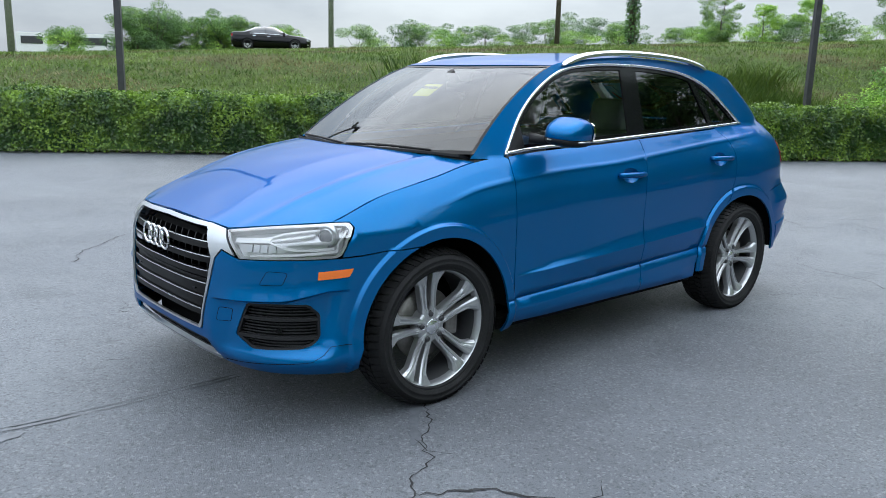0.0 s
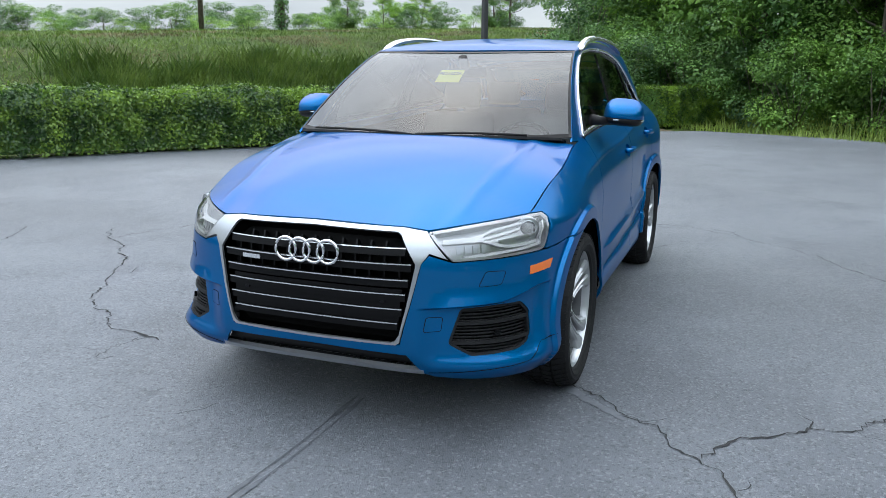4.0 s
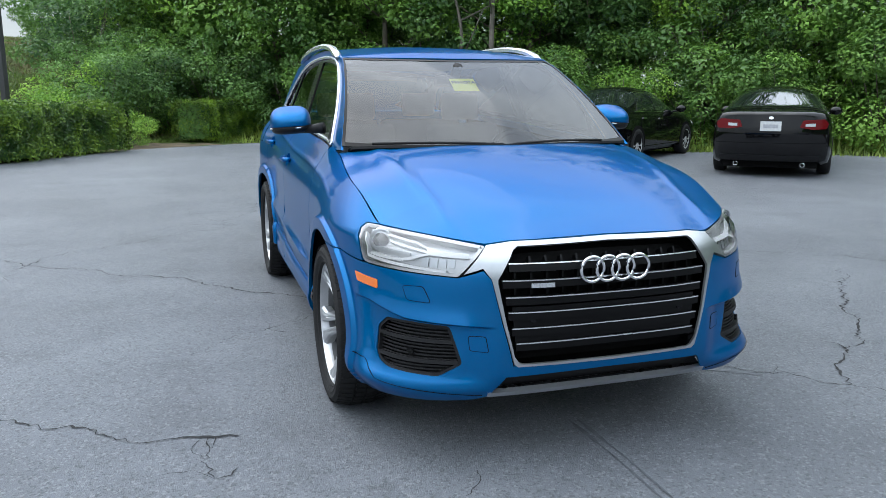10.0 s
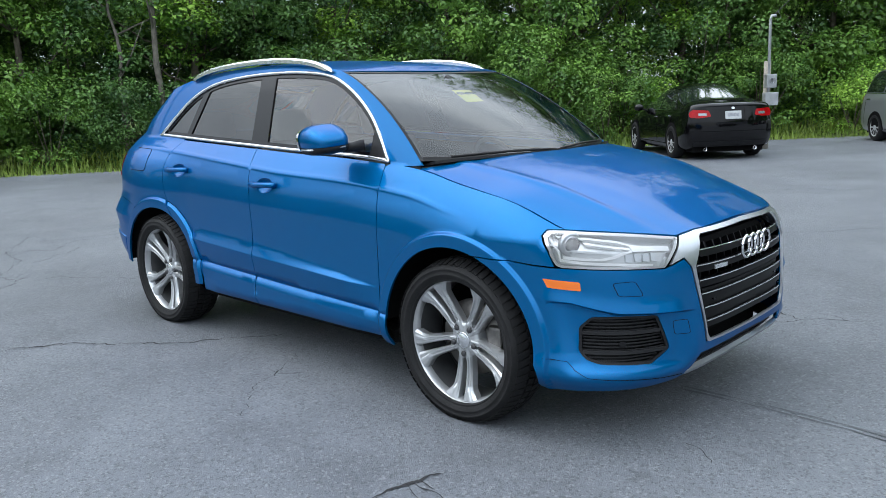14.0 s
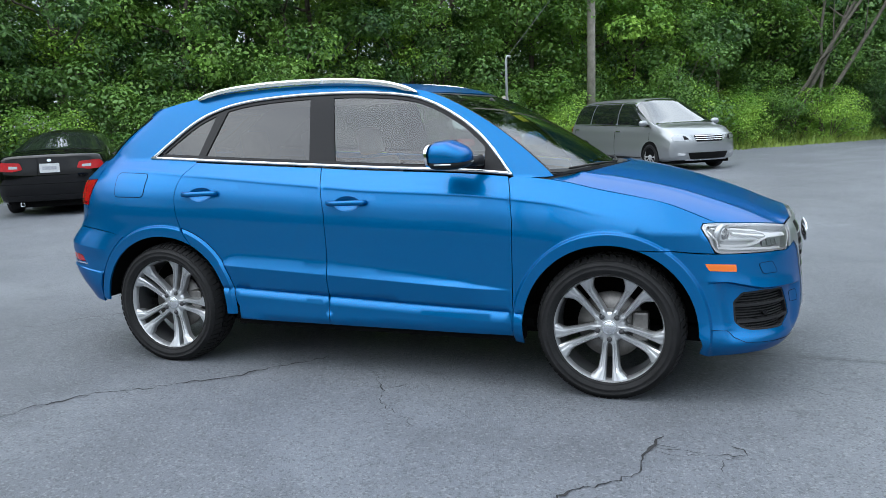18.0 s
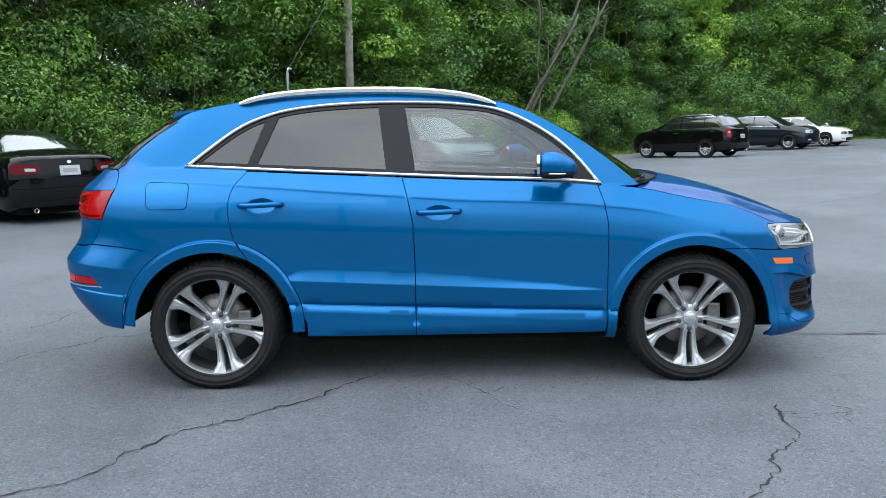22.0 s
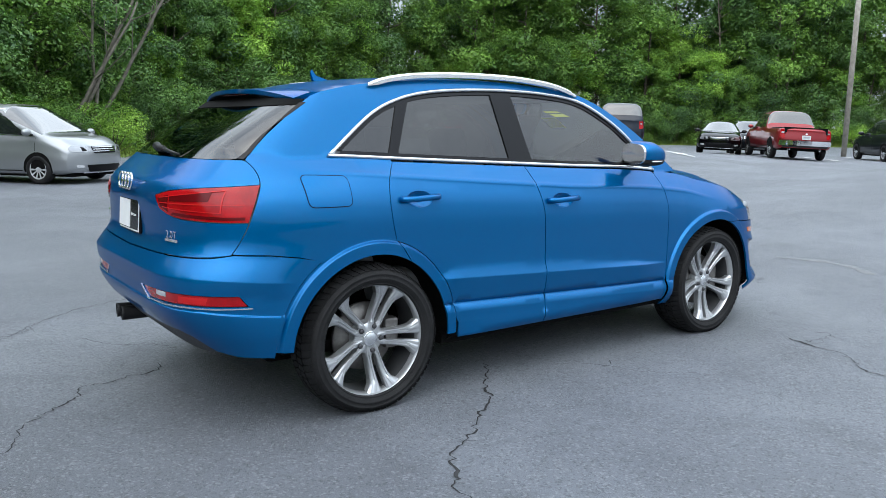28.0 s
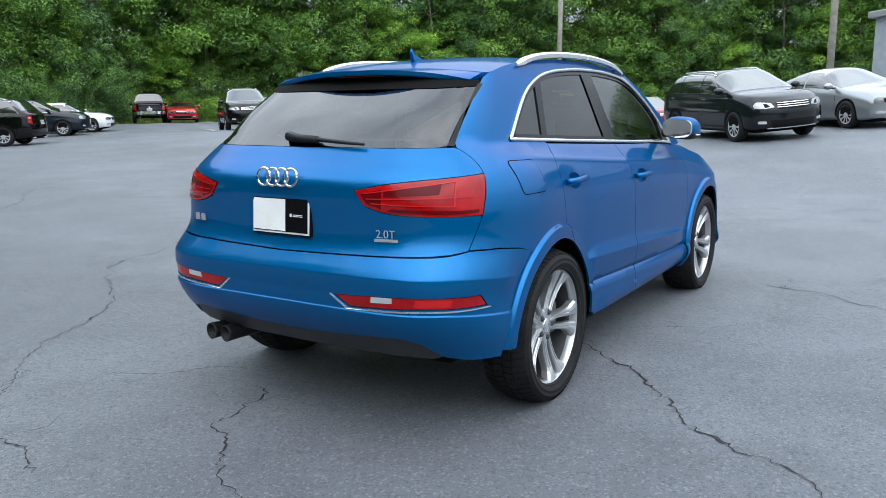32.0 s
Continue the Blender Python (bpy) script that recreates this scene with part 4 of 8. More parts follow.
glass_in = shrink(DLO, 0.030)
win_f = clip_x(glass_in, (-0.200, -0.262), (0.655, 0.655))
win_r = clip_x(glass_in, (-1.095, -0.915), (-0.360, -0.408))
win_q = clip_x(glass_in, (-3, -3), (-1.145, -0.985))
pillar_holes = [win_f, win_r, win_q]
both("window_frame", shrink(DLO, 0.009), GLOSS_BLACK, pillar_holes, "gloss black window frame", offset=-0.004, step=0.03)
for nm, poly, mt, lab in (("front_window", win_f, GLASS_FRONT, "clear front window"), ("rear_window", win_r, GLASS_DARK, "dark tinted rear window"), ("quarter_window", win_q, GLASS_DARK, "dark tinted quarter window")):
    for o in both(nm, poly, mt, label=lab, offset=-0.010, flange=0.0, step=0.05):
        o.visible_shadow = False
for sg in (1, -1):
    loop = shrink(DLO, 0.004)
    pts = [(x, sg * (float(side_y(x, z)) + 0.002), z) for x, z in dense(loop, 0.05)]
    part("window_trim", tube_bm(pts, 0.0100, 6, closed=True), SATIN, suv, "bright aluminium window trim", True)
both("mirror_sail", clip_x(shrink(DLO, 0.012), (0.66, 0.66), (3, 3)), TRIM_BLACK, label="black mirror base panel", offset=0.001)

# bumper, lamps and grille at the front
hl = smooth_line([(0.452, 0.812), (0.56, 0.830), (0.638, 0.841), (0.712, 0.849), (0.785, 0.855), (w_at(1.728, 0.855, True), 0.855)], 4)
hl += smooth_line([(w_at(1.721, 0.838, True), 0.838), (w_at(1.758, 0.78, True), 0.78), (w_at(1.786, 0.728, True), 0.728)], 4)
hl += smooth_line([(w_at(1.805, 0.720, True), 0.720), (0.70, 0.714), (0.553, 0.708)], 4)
lamp_line = round_poly(hl, 0.006, 2)
fog = round_poly([(0.578, 0.528), (0.700, 0.534), (0.800, 0.532), (0.850, 0.492), (0.868, 0.400), (0.845, 0.370), (0.800, 0.356), (0.622, 0.348), (0.540, 0.394)], 0.014)
front_half = [(0, 0.352), (0.395, 0.348), (0.452, 0.268), (0.49, 0.256), (0.60, 0.250), (w_at(1.95, 0.246, True), 0.246), (w_at(1.76, 0.232, True), 0.232), (w_at(1.722, 0.25, True), 0.25)]
front_half += [(w_at(x, z, True), z) for x, z in arch(0, 0.0, 0, 71, 16)]
front_half += [(w_at(1.44, 0.737, True), 0.737), (w_at(1.60, 0.732, True), 0.732), (w_at(1.70, 0.721, True), 0.721), (w_at(1.785, 0.716, True), 0.716)] + [(a, b - 0.004) for a, b in hl[-9:]] + [(0.470, 0.730), (0.446, 0.70), (0.412, 0.545), (0.372, 0.388), (0, 0.384)]
brow_points = [(sg * w, float(brow_z(w)) + dz) for w in np.linspace(0.42, 0.94, 54) for dz in (-0.007, -0.002, 0.003, 0.008, 0.05) for sg in (1, -1)]
wrap("front_bumper", front_half, BLUE, True, [fog], step=0.022, extra=[(sg * w_at(x, z, True), z) for x, z in flare_points(0) if x > 1.40 and z > 0.2 for sg in (1, -1)] + brow_points + [(sg * w, z) for w in (0.885, 0.892, 0.90, 0.908, 0.915) for z in np.linspace(0.30, 0.56, 22) for sg in (1, -1)])
wrap("bumper_seam", [(0.47, 0.2735), (0.72, 0.2985), (0.835, 0.307), (0.885, 0.330), (0.915, 0.362), (1.0, 0.368), (1.0, 0.3694), (0.914, 0.3634), (0.883, 0.3312), (0.834, 0.3084), (0.72, 0.2999), (0.47, 0.2749)], DARK_VOID, True, halves=True, offset=0.0015, flange=0.002, step=0.012)
wrap("fog_surround", round_poly(shrink(fog, -0.004), 0.01, 1), GRILLE_BLACK, True, label="black fog lamp surround", halves=True, offset=-0.035, flange=0.0)
fog_rim = shrink(fog, 0.010)
wrap("fog_rim", fog, TRIM_BLACK, True, [fog_rim], label="black fog lamp rim", halves=True, offset=-0.004, flange=0.03, step=0.016)


def fog_span(z):
    ws = [a[0] + (b[0] - a[0]) * (z - a[1]) / (b[1] - a[1]) for a, b in zip(fog_rim, fog_rim[1:] + fog_rim[:1]) if (a[1] - z) * (b[1] - z) < 0]
    return min(ws), max(ws)


for row in range(13):
    z0 = 0.366 + row * 0.0122
    bold = row in (2, 8)
    thick = 0.014 if bold else 0.0055
    lo_w, hi_w = fog_span(z0 + thick / 2)
    wrap("fog_slat", [(lo_w, z0), (hi_w, z0), (hi_w, z0 + thick), (lo_w, z0 + thick)], TRIM_BLACK, True, halves=True, offset=-0.004 if bold else -0.018, flange=0.024, step=0.02)
wrap("parking_sensor", [(0.712 + 0.011 * math.cos(a), 0.428 + 0.011 * math.sin(a)) for a in np.linspace(0, math.tau, 14)[:-1]], GLOSS_BLACK, True, halves=True, offset=-0.002, step=0.01)
marker = [(w_at(1.878, 0.632, True), 0.634), (w_at(1.872, 0.668, True), 0.667), (w_at(1.738, 0.676, True), 0.676), (w_at(1.758, 0.642, True), 0.642)]
wrap("side_marker", round_poly(marker, 0.004, 2), AMBER, True, halves=True, label="amber side marker lamp", offset=0.003, flange=0.006, step=0.012)


def cover(name, poly, label):
    """A body-coloured lid with a thin dark gap round it."""
    gap = shrink(poly, -0.0022)
    wrap(name + "_gap", gap, DARK_VOID, True, [shrink(poly, 0.0002)], halves=True, offset=0.0012, flange=0.002, step=0.01)
    wrap(name, poly, BLUE, True, halves=True, label=label, offset=0.0016, flange=0.003, step=0.012)


cover("washer_cover", round_poly([(0.640, 0.612), (0.708, 0.614), (0.720, 0.662), (0.660, 0.666)], 0.010), "headlamp washer cover")
cover("towing_cover", round_poly([(0.458, 0.442), (0.514, 0.444), (0.518, 0.494), (0.466, 0.496)], 0.008), "towing eye cover")

for sg in (1, -1):
    o = [(sg * a, b) for a, b in lamp_line]
    housing = child("headlamp", sheet(ROUND_NOSE, o, (), material=LAMP_BEZEL, name="headlamp", offset=-0.034, flange=-0.0, step=0.025), suv, "clear headlamp with a projector and light strips")
    rim_o = [(sg * a, b) for a, b in shrink(lamp_line, 0.010)]
    child("lamp_edge", sheet(ROUND_NOSE, o, [rim_o], material=LAMP_BEZEL, name="lamp_edge", offset=-0.003, flange=0.035, step=0.012), housing, "pale lamp edge")
    glass = child("lamp_glass", sheet(ROUND_NOSE, o, (), material=LENS, name="lamp_glass", offset=0.0, flange=0.0, step=0.025), housing)
    glass.visible_shadow = False

    def strip(pts, w, mt, nm, off):
        p = np.array(pts)
        t = np.gradient(p, axis=0)
        t /= np.linalg.norm(t, axis=1, keepdims=True)
        nn = np.stack([-t[:, 1], t[:, 0]], 1) * w / 2
        poly = [(sg * a, b) for a, b in np.concatenate([p + nn, (p - nn)[::-1]]).tolist()]
        child(nm, sheet(ROUND_NOSE, poly, (), material=mt, name=nm, offset=off, flange=0.02, step=0.012), housing)

    strip([(0.590, 0.722), (0.70, 0.732), (0.80, 0.739), (0.875, 0.747)], 0.011, LAMP_WHITE, "light_strip", -0.010)
    strip([(0.872, 0.752), (0.868, 0.79), (0.850, 0.832)], 0.007, LAMP_WHITE, "light_strip", -0.010)
    strip([(0.510, 0.780), (0.57, 0.785), (0.64, 0.790)], 0.020, LAMP_WHITE, "light_strip", -0.012)
    strip([(0.605, 0.796), (0.635, 0.803), (0.66, 0.818), (0.73, 0.832), (0.82, 0.840)], 0.008, LAMP_WHITE, "light_strip", -0.014)
    strip([(0.640, 0.792), (0.70, 0.806), (0.755, 0.818)], 0.008, LAMP_WHITE, "light_strip", -0.018)
    strip([(0.640, 0.782), (0.67, 0.772), (0.70, 0.758), (0.735, 0.751), (0.80, 0.752), (0.860, 0.757)], 0.010, LAMP_WHITE, "light_strip", -0.014)
    for w0 in (0.572, 0.600, 0.628, 0.656):
        strip([(w0 - 0.010, 0.752), (w0 + 0.010, 0.756)], 0.030, GRILLE_SATIN, "indicator_reflector", -0.026)
    strip([(0.70, 0.775), (0.78, 0.780), (0.85, 0.784)], 0.010, LAMP_BEZEL, "lamp_shelf", -0.022)
    cx = ROUND_NOSE(np.float64(sg * 0.790), np.float64(0.800))
    bm = lathe_bm([(0.031, 0.010), (0.037, 0.004), (0.045, 0.010), (0.049, -0.02)], 28)
    eye_bm = lathe_bm([(0.001, 0.022), (0.016, 0.019), (0.026, 0.013), (0.032, 0.004), (0.033, -0.01)], 28)
    if sg > 0:
        turn = Matrix.Translation(Vector(cx) + Vector((-0.036, -0.018, 0))) @ Matrix.Rotation(radians(-58), 4, "Z")
    else:
        turn = Matrix.Translation(Vector(cx) + Vector((-0.036, 0.018, 0))) @ Matrix.Rotation(radians(-122), 4, "Z")
    part("projector", bm, GRILLE_SATIN, housing, "round projector with a bright ring", True, turn)
    part("projector_lens", eye_bm, LAMP_LENS, housing, "dark round lens", True, turn)

g_out = [(0, 0.832), (0.36, 0.824), (0.448, 0.812), (0.533, 0.717), (0.470, 0.738), (0.444, 0.70), (0.409, 0.545), (0.370, 0.397), (0.356, 0.387), (0, 0.382)]
g_in = [(0, 0.817), (0.345, 0.809), (0.362, 0.798), (0.424, 0.700), (0.424, 0.686), (0.398, 0.545), (0.370, 0.428), (0.352, 0.402), (0.338, 0.396), (0, 0.392)]
gi_full = g_in + [(-a, b) for a, b in reversed(g_in[1:-1])]
go_full = g_out + [(-a, b) for a, b in reversed(g_out[1:-1])]
grille = child("grille", sheet(ROUND_NOSE, go_full, [gi_full], material=GRILLE_SATIN, name="grille", offset=0.005, flange=0.010, step=0.02), suv, "single-frame grille with satin silver surround")
part("grille_duct", box_bm(1.90, -0.46, 0.26, 2.03, 0.46, 0.80, 0.02), DARK_VOID, grille, "dark duct behind the grille")
child("grille_back", sheet(ROUND_NOSE, shrink(gi_full, -0.01), (), material=DARK_VOID, name="grille_back", offset=-0.07, flange=0.0, step=0.05), grille)
for z0 in (0.751, 0.692, 0.632, 0.578, 0.521, 0.466):
    wd = float(np.interp(z0, [0.40, 0.545, 0.70, 0.80], [0.345, 0.386, 0.412, 0.36])) - 0.002
    for dz, th, mt, off in ((0.004, 0.0042, SATIN, -0.005), (-0.010, 0.026, GRILLE_BLACK, -0.0075)):
        child("grille_bar", sheet(ROUND_NOSE, [(-wd, z0 + dz - th / 2), (wd, z0 + dz - th / 2), (wd, z0 + dz + th / 2), (-wd, z0 + dz + th / 2)], (), material=mt, name="grille_bar", offset=off, flange=0.004 if th < 0.01 else 0.035, step=0.03), grille)
for y0 in np.linspace(-0.36, 0.36, 13):
    hh = 0.79 if abs(y0) < 0.33 else 0.74
    child("grille_rib", sheet(ROUND_NOSE, [(y0 - 0.004, 0.60), (y0 + 0.004, 0.60), (y0 + 0.004, hh), (y0 - 0.004, hh)], (), material=GRILLE_BLACK, name="grille_rib", offset=-0.035, flange=0.03, step=0.05), grille)
child("plate_panel", sheet(ROUND_NOSE, [(-0.36, 0.440), (0.36, 0.440), (0.375, 0.600), (-0.375, 0.600)], (), material=GRILLE_BLACK, name="plate_panel", offset=-0.018, flange=0.03, step=0.04), grille, "black plate panel")
for y0 in (-0.30, 0.30):
    child("parking_sensor", sheet(ROUND_NOSE, [(y0 + 0.012 * math.cos(a), 0.555 + 0.012 * math.sin(a)) for a in np.linspace(0, math.tau, 14)[:-1]], (), material=GLOSS_BLACK, name="parking_sensor", offset=-0.010, flange=0.01, step=0.01), grille)
child("model_badge", sheet(ROUND_NOSE, [(-0.31, 0.670), (-0.225, 0.670), (-0.225, 0.686), (-0.31, 0.686)], (), material=SATIN, name="model_badge", offset=0.0, flange=0.01, step=0.02), grille, "small silver badge bar")


def rings_badge(parent, centre, radius, gap, facing, tilt, material, thick):
    for k in range(4):
        y = (k - 1.5) * gap
        pts = [(facing * 0.0, y + radius * math.cos(a), radius * math.sin(a)) for a in np.linspace(0, math.tau, 33)[:-1]]
        part("badge_ring", tube_bm(pts, thick, 8, closed=True), material, parent, "chrome ring", True, Matrix.Translation(centre) @ Matrix.Rotation(radians(tilt), 4, "Y"))


rings_badge(grille, (2.212, 0, 0.728), 0.0445, 0.0605, 1, 0, CHROME, 0.0062)
wrap("lower_intake", [(0, 0.350), (0.392, 0.346), (0.448, 0.284), (0, 0.288)], GRILLE_BLACK, True, label="black lower intake", offset=-0.03, step=0.03)
grid_sheet("front_blade", lambda u, v: ROUND_NOSE((2 * u - 1) * 0.452, 0.268 + 0.018 * v), 61, 4, GRILLE_SATIN, suv, "silver lower blade", offset=0.003, flange=0.02)
wrap("front_skirt", [(0, 0.270), (0.456, 0.266), (0.60, 0.252), (w_at(1.95, 0.248, True), 0.248), (w_at(1.76, 0.234, True), 0.234), (w_at(1.76, 0.20, True), 0.20), (0.5, 0.215), (0, 0.225)], TRIM_BLACK, True, label="black underside skirt", offset=-0.03, step=0.015)

# rear bumper, tailgate, lamps
edge_w = [(w_at(x, z, False), z) for x, z in GATE_EDGE]
lamp_edge_w = [(w - 0.003, z) for w, z in edge_w if 0.945 < z < 1.080]
LAMP_TOP = smooth_line([(0.386, 1.032), (0.50, 1.056), (0.634, 1.072), (0.76, 1.082), (w_at(-1.822, 1.086, False), 1.088)], 4)
LAMP_LOW = smooth_line([(w_at(-1.886, 0.936, False), 0.936), (0.74, 0.936), (0.60, 0.942), (0.504, 0.954), (0.430, 0.978)], 4)
tail_line = LAMP_TOP + lamp_edge_w[::-1] + LAMP_LOW
refl = round_poly([(0.30, 0.622), (0.50, 0.632), (0.70, 0.637), (0.885, 0.630), (0.918, 0.582), (0.70, 0.588), (0.50, 0.580), (0.375, 0.574)], 0.008)
rear_half = [(0, 0.768), (0.45, 0.778), (0.70, 0.781), (w_at(-2.03, 0.784, False), 0.784), (w_at(-1.955, 0.797, False), 0.797), (w_at(-1.81, 0.790, False), 0.790), (w_at(-1.68, 0.772, False), 0.772)]
rear_half += [(w_at(x, z, False), z) for x, z in arch(1, 0.013, 124, 178, outer=True)]
rear_half += [(w_at(-1.80, 0.338, False), 0.338), (0.86, 0.342), (0.755, 0.349), (0.705, 0.368), (0.648, 0.434), (0.575, 0.455), (0.40, 0.446), (0.24, 0.430), (0, 0.420)]
rear_lines = [(sg * w, z - 0.13 * max(0, w - 0.74) * k + dz) for w in np.linspace(0.01, 1.14, 80) for k, z, dd in ((0.75, 0.704, (-0.004, 0.0, 0.004)), (1.0, 0.566, (-0.008, -0.003, 0.004))) for dz in dd for sg in (1, -1)]
wrap("rear_bumper", rear_half, BLUE, False, [refl], step=0.026, extra=[(sg * w_at(x, z, False), z) for x, z in flare_points(1) if x < -1.56 and z > 0.3 for sg in (1, -1)] + rear_lines)
wrap("rear_reflector", shrink(refl, 0.003), RED_LENS, False, halves=True, label="red rear reflector and fog lamp", offset=-0.004, flange=0.02, step=0.02)
wrap("reflector_trim", [(0.29, 0.624), (0.366, 0.572), (0.50, 0.576), (0.70, 0.583), (0.928, 0.577), (0.930, 0.572), (0.70, 0.577), (0.50, 0.569), (0.362, 0.564), (0.283, 0.622)], SATIN, False, halves=True, label="thin bright trim under the reflector", offset=0.003, flange=0.005, step=0.015)
wrap("reversing_lamp", [(0.482, 0.604), (0.575, 0.608), (0.578, 0.630), (0.486, 0.628)], CLEAR_LAMP, False, halves=True, label="clear reversing lamp", offset=-0.001, flange=0.006, step=0.015)
wrap("lamp_bulb", [(0.66, 0.596), (0.76, 0.597), (0.77, 0.626), (0.67, 0.624)], RED_BRIGHT, False, halves=True, offset=-0.002, flange=0.004, step=0.015)
wrap("rear_valance", [(0, 0.416), (0.24, 0.426), (0.40, 0.442), (0.575, 0.451), (0.644, 0.430), (0.70, 0.364), (0.66, 0.350), (0.30, 0.338), (0, 0.334)], VALANCE, False, label="dark grey rear valance", offset=-0.006)
for y0 in (0.43, 0.525):
    bm = lathe_bm([(0.034, -0.20), (0.038, 0.0), (0.039, 0.012), (0.033, 0.012), (0.030, -0.15)], 24)
    part("tailpipe", bm, TRIM_BLACK, suv, "dark steel twin tailpipe", True, Matrix.Translation((-2.10, y0, 0.325)) @ Matrix.Rotation(radians(82), 4, "Z"))
gate_half = [(0, 0.774), (0.45, 0.784), (0.70, 0.788), (w_at(-2.03, 0.790, False), 0.791)] + [q for q in edge_w if q[1] < 0.928] + [(w_at(-1.888, 0.932, False), 0.932)] + [(a - 0.001, b - 0.004) for a, b in LAMP_LOW[1:]] + [(0.380, 1.034)] + [(a, b + 0.004) for a, b in LAMP_TOP[1:-1]]
gate_half += [(w_at(-1.820, 1.094, False), 1.093)] + [q for q in edge_w if q[1] > 1.10][:-1] + [(0.672, 1.191), (0, 1.191)]
gate = wrap("tailgate", gate_half, BLUE, False, (), step=0.028)
for sg in (1, -1):
    o = [(sg * a, b) for a, b in tail_line]
    lamp = child("tail_lamp", sheet(ROUND_TAIL, o, (), flip=True, material=RED_LENS, name="tail_lamp", offset=0.003, flange=0.03, step=0.025), suv, "red wraparound tail lamp")

    def lamp_panel(nm, poly, mt, off=0.0050):
        child(nm, sheet(ROUND_TAIL, [(sg * a, b) for a, b in poly], (), flip=True, material=mt, name=nm, offset=off, flange=0.002, step=0.03), lamp)

    lamp_panel("lamp_shade", [(0.415, 1.022), (0.50, 1.040), (0.50, 0.968), (0.440, 0.985)], RED_DEEP)
    lamp_panel("lamp_shade", [(0.52, 0.956), (0.76, 0.944), (w_at(-1.900, 0.946, False), 0.946), (w_at(-1.897, 0.958, False), 0.958), (0.76, 0.957), (0.54, 0.967)], RED_DEEP)
    lamp_panel("lamp_block", [(0.51, 1.034), (0.70, 1.060), (0.70, 1.020), (0.51, 1.012)], RED_DEEP)
    for za, zb2, ya, yb in ((1.022, 1.064, 0.43, 0.74), (1.002, 1.006, 0.44, 0.83), (0.985, 0.972, 0.46, 0.745)):
        lamp_panel("light_guide", [(ya, za), (yb, zb2), (yb, zb2 + 0.0035), (ya, za + 0.0035)], RED_BRIGHT, 0.0062)
    lamp_panel("light_guide", [(0.745, 0.972), (0.750, 0.972), (0.745, 1.066), (0.740, 1.066)], RED_BRIGHT, 0.0062)


def tail_pt(y, z, off=0.0):
    p = ROUND_TAIL(np.float64(y), np.float64(z))
    return Vector((float(p[0]) - off, float(p[1]), float(p[2])))


# rear window, fins, spoiler
glass_r = wrap("rear_glass", [(0, 1.196), (0.62, 1.196), (0.644, 1.202), (0.626, 1.40), (0.612, 1.452), (0, 1.470)], GLASS_REAR, False, label="dark rear window", flange=0.0, offset=-0.004)
glass_r.visible_shadow = False
wrap("glass_header", [(0, 1.434), (0.45, 1.434), (0.604, 1.440), (0.585, 1.466), (0, 1.488)], DARK_VOID, False, label="black band under the spoiler", offset=-0.001, flange=0.004, step=0.03)
for sg in (1, -1):
    o = [(0.646, 1.198), (w_at(-1.838, 1.196, False), 1.196), (w_at(-1.725, 1.30, False), 1.30), (w_at(-1.568, 1.425, False), 1.425), (w_at(-1.533, 1.450, False), 1.450), (0.616, 1.450), (0.628, 1.40)]
    child("pillar_fin", sheet(ROUND_TAIL, [(sg * a, b) for a, b in o], (), flip=True, material=GLOSS_BLACK, name="pillar_fin", offset=0.001, flange=0.01, step=0.03), suv, "gloss black fin beside the rear window")


def spoiler_f(u, v):
    s = 2 * u - 1
    x0 = -1.465 + 0 * s
    x1 = -1.635 + 0.085 * s * s
    x = x0 + (x1 - x0) * v
    yw = side_y(x0, cant_at(x0)) * (1 - 0.03 * v)
    y = s * yw
    z = roof_z(x0, y) - 0.006 * v - 0.004 * v**2 - 0.024 * v * np.abs(s) ** 3
    return np.stack([x, y, z], -1)


spo = grid_sheet("roof_spoiler", lambda u, v: spoiler_f(u, v), 41, 12, BLUE, suv, "body-coloured roof spoiler", flange=0.022)
grid_sheet("spoiler_underside", lambda u, v: spoiler_f(1 - u, v) - np.array([0, 0, 1.0]) * (0.018 + 0.045 * (1 - v))[..., None], 31, 8, GRILLE_BLACK, spo, flange=0.0)
part("brake_lamp", box_bm(-1.610, -0.16, 1.490, -1.592, 0.16, 1.504, 0.003), RED_DEEP, spo, "dark red high brake lamp")

# plate, badges, rear wiper
plate = thing("plate_holder", (0, 0, 0))
plate.parent = suv
lean = Matrix.Translation((-2.142, 0.0, 0.916)) @ Matrix.Rotation(radians(4), 4, "Y")
plate.matrix_basis = lean
part("plate_frame", box_bm(-0.012, -0.165, -0.085, 0.02, 0.165, 0.085, 0.006), GLOSS_BLACK, plate, "black plate frame")
part("plate_rim", box_bm(-0.015, -0.158, -0.078, -0.010, 0.158, 0.078), WHITE, plate)
part("plate_face", box_bm(-0.018, -0.150, -0.070, -0.014, 0.150, 0.070), GLOSS_BLACK, plate, "black dealer plate insert")
part("paper", box_bm(-0.021, -0.03, -0.066, -0.017, 0.148, 0.066), WHITE, plate, "blank white paper")
part("print_mark", box_bm(-0.021, -0.066, -0.006, -0.0175, -0.056, 0.008, 0.002), WHITE, plate)
for z0 in (0.002, -0.004):
    part("print_bar", box_bm(-0.021, -0.125, z0, -0.0175, -0.074, z0 + 0.0025), WHITE, plate)
rings_badge(suv, (-2.166, 0.0, 1.075), 0.036, 0.050, -1, 8, CHROME, 0.006)


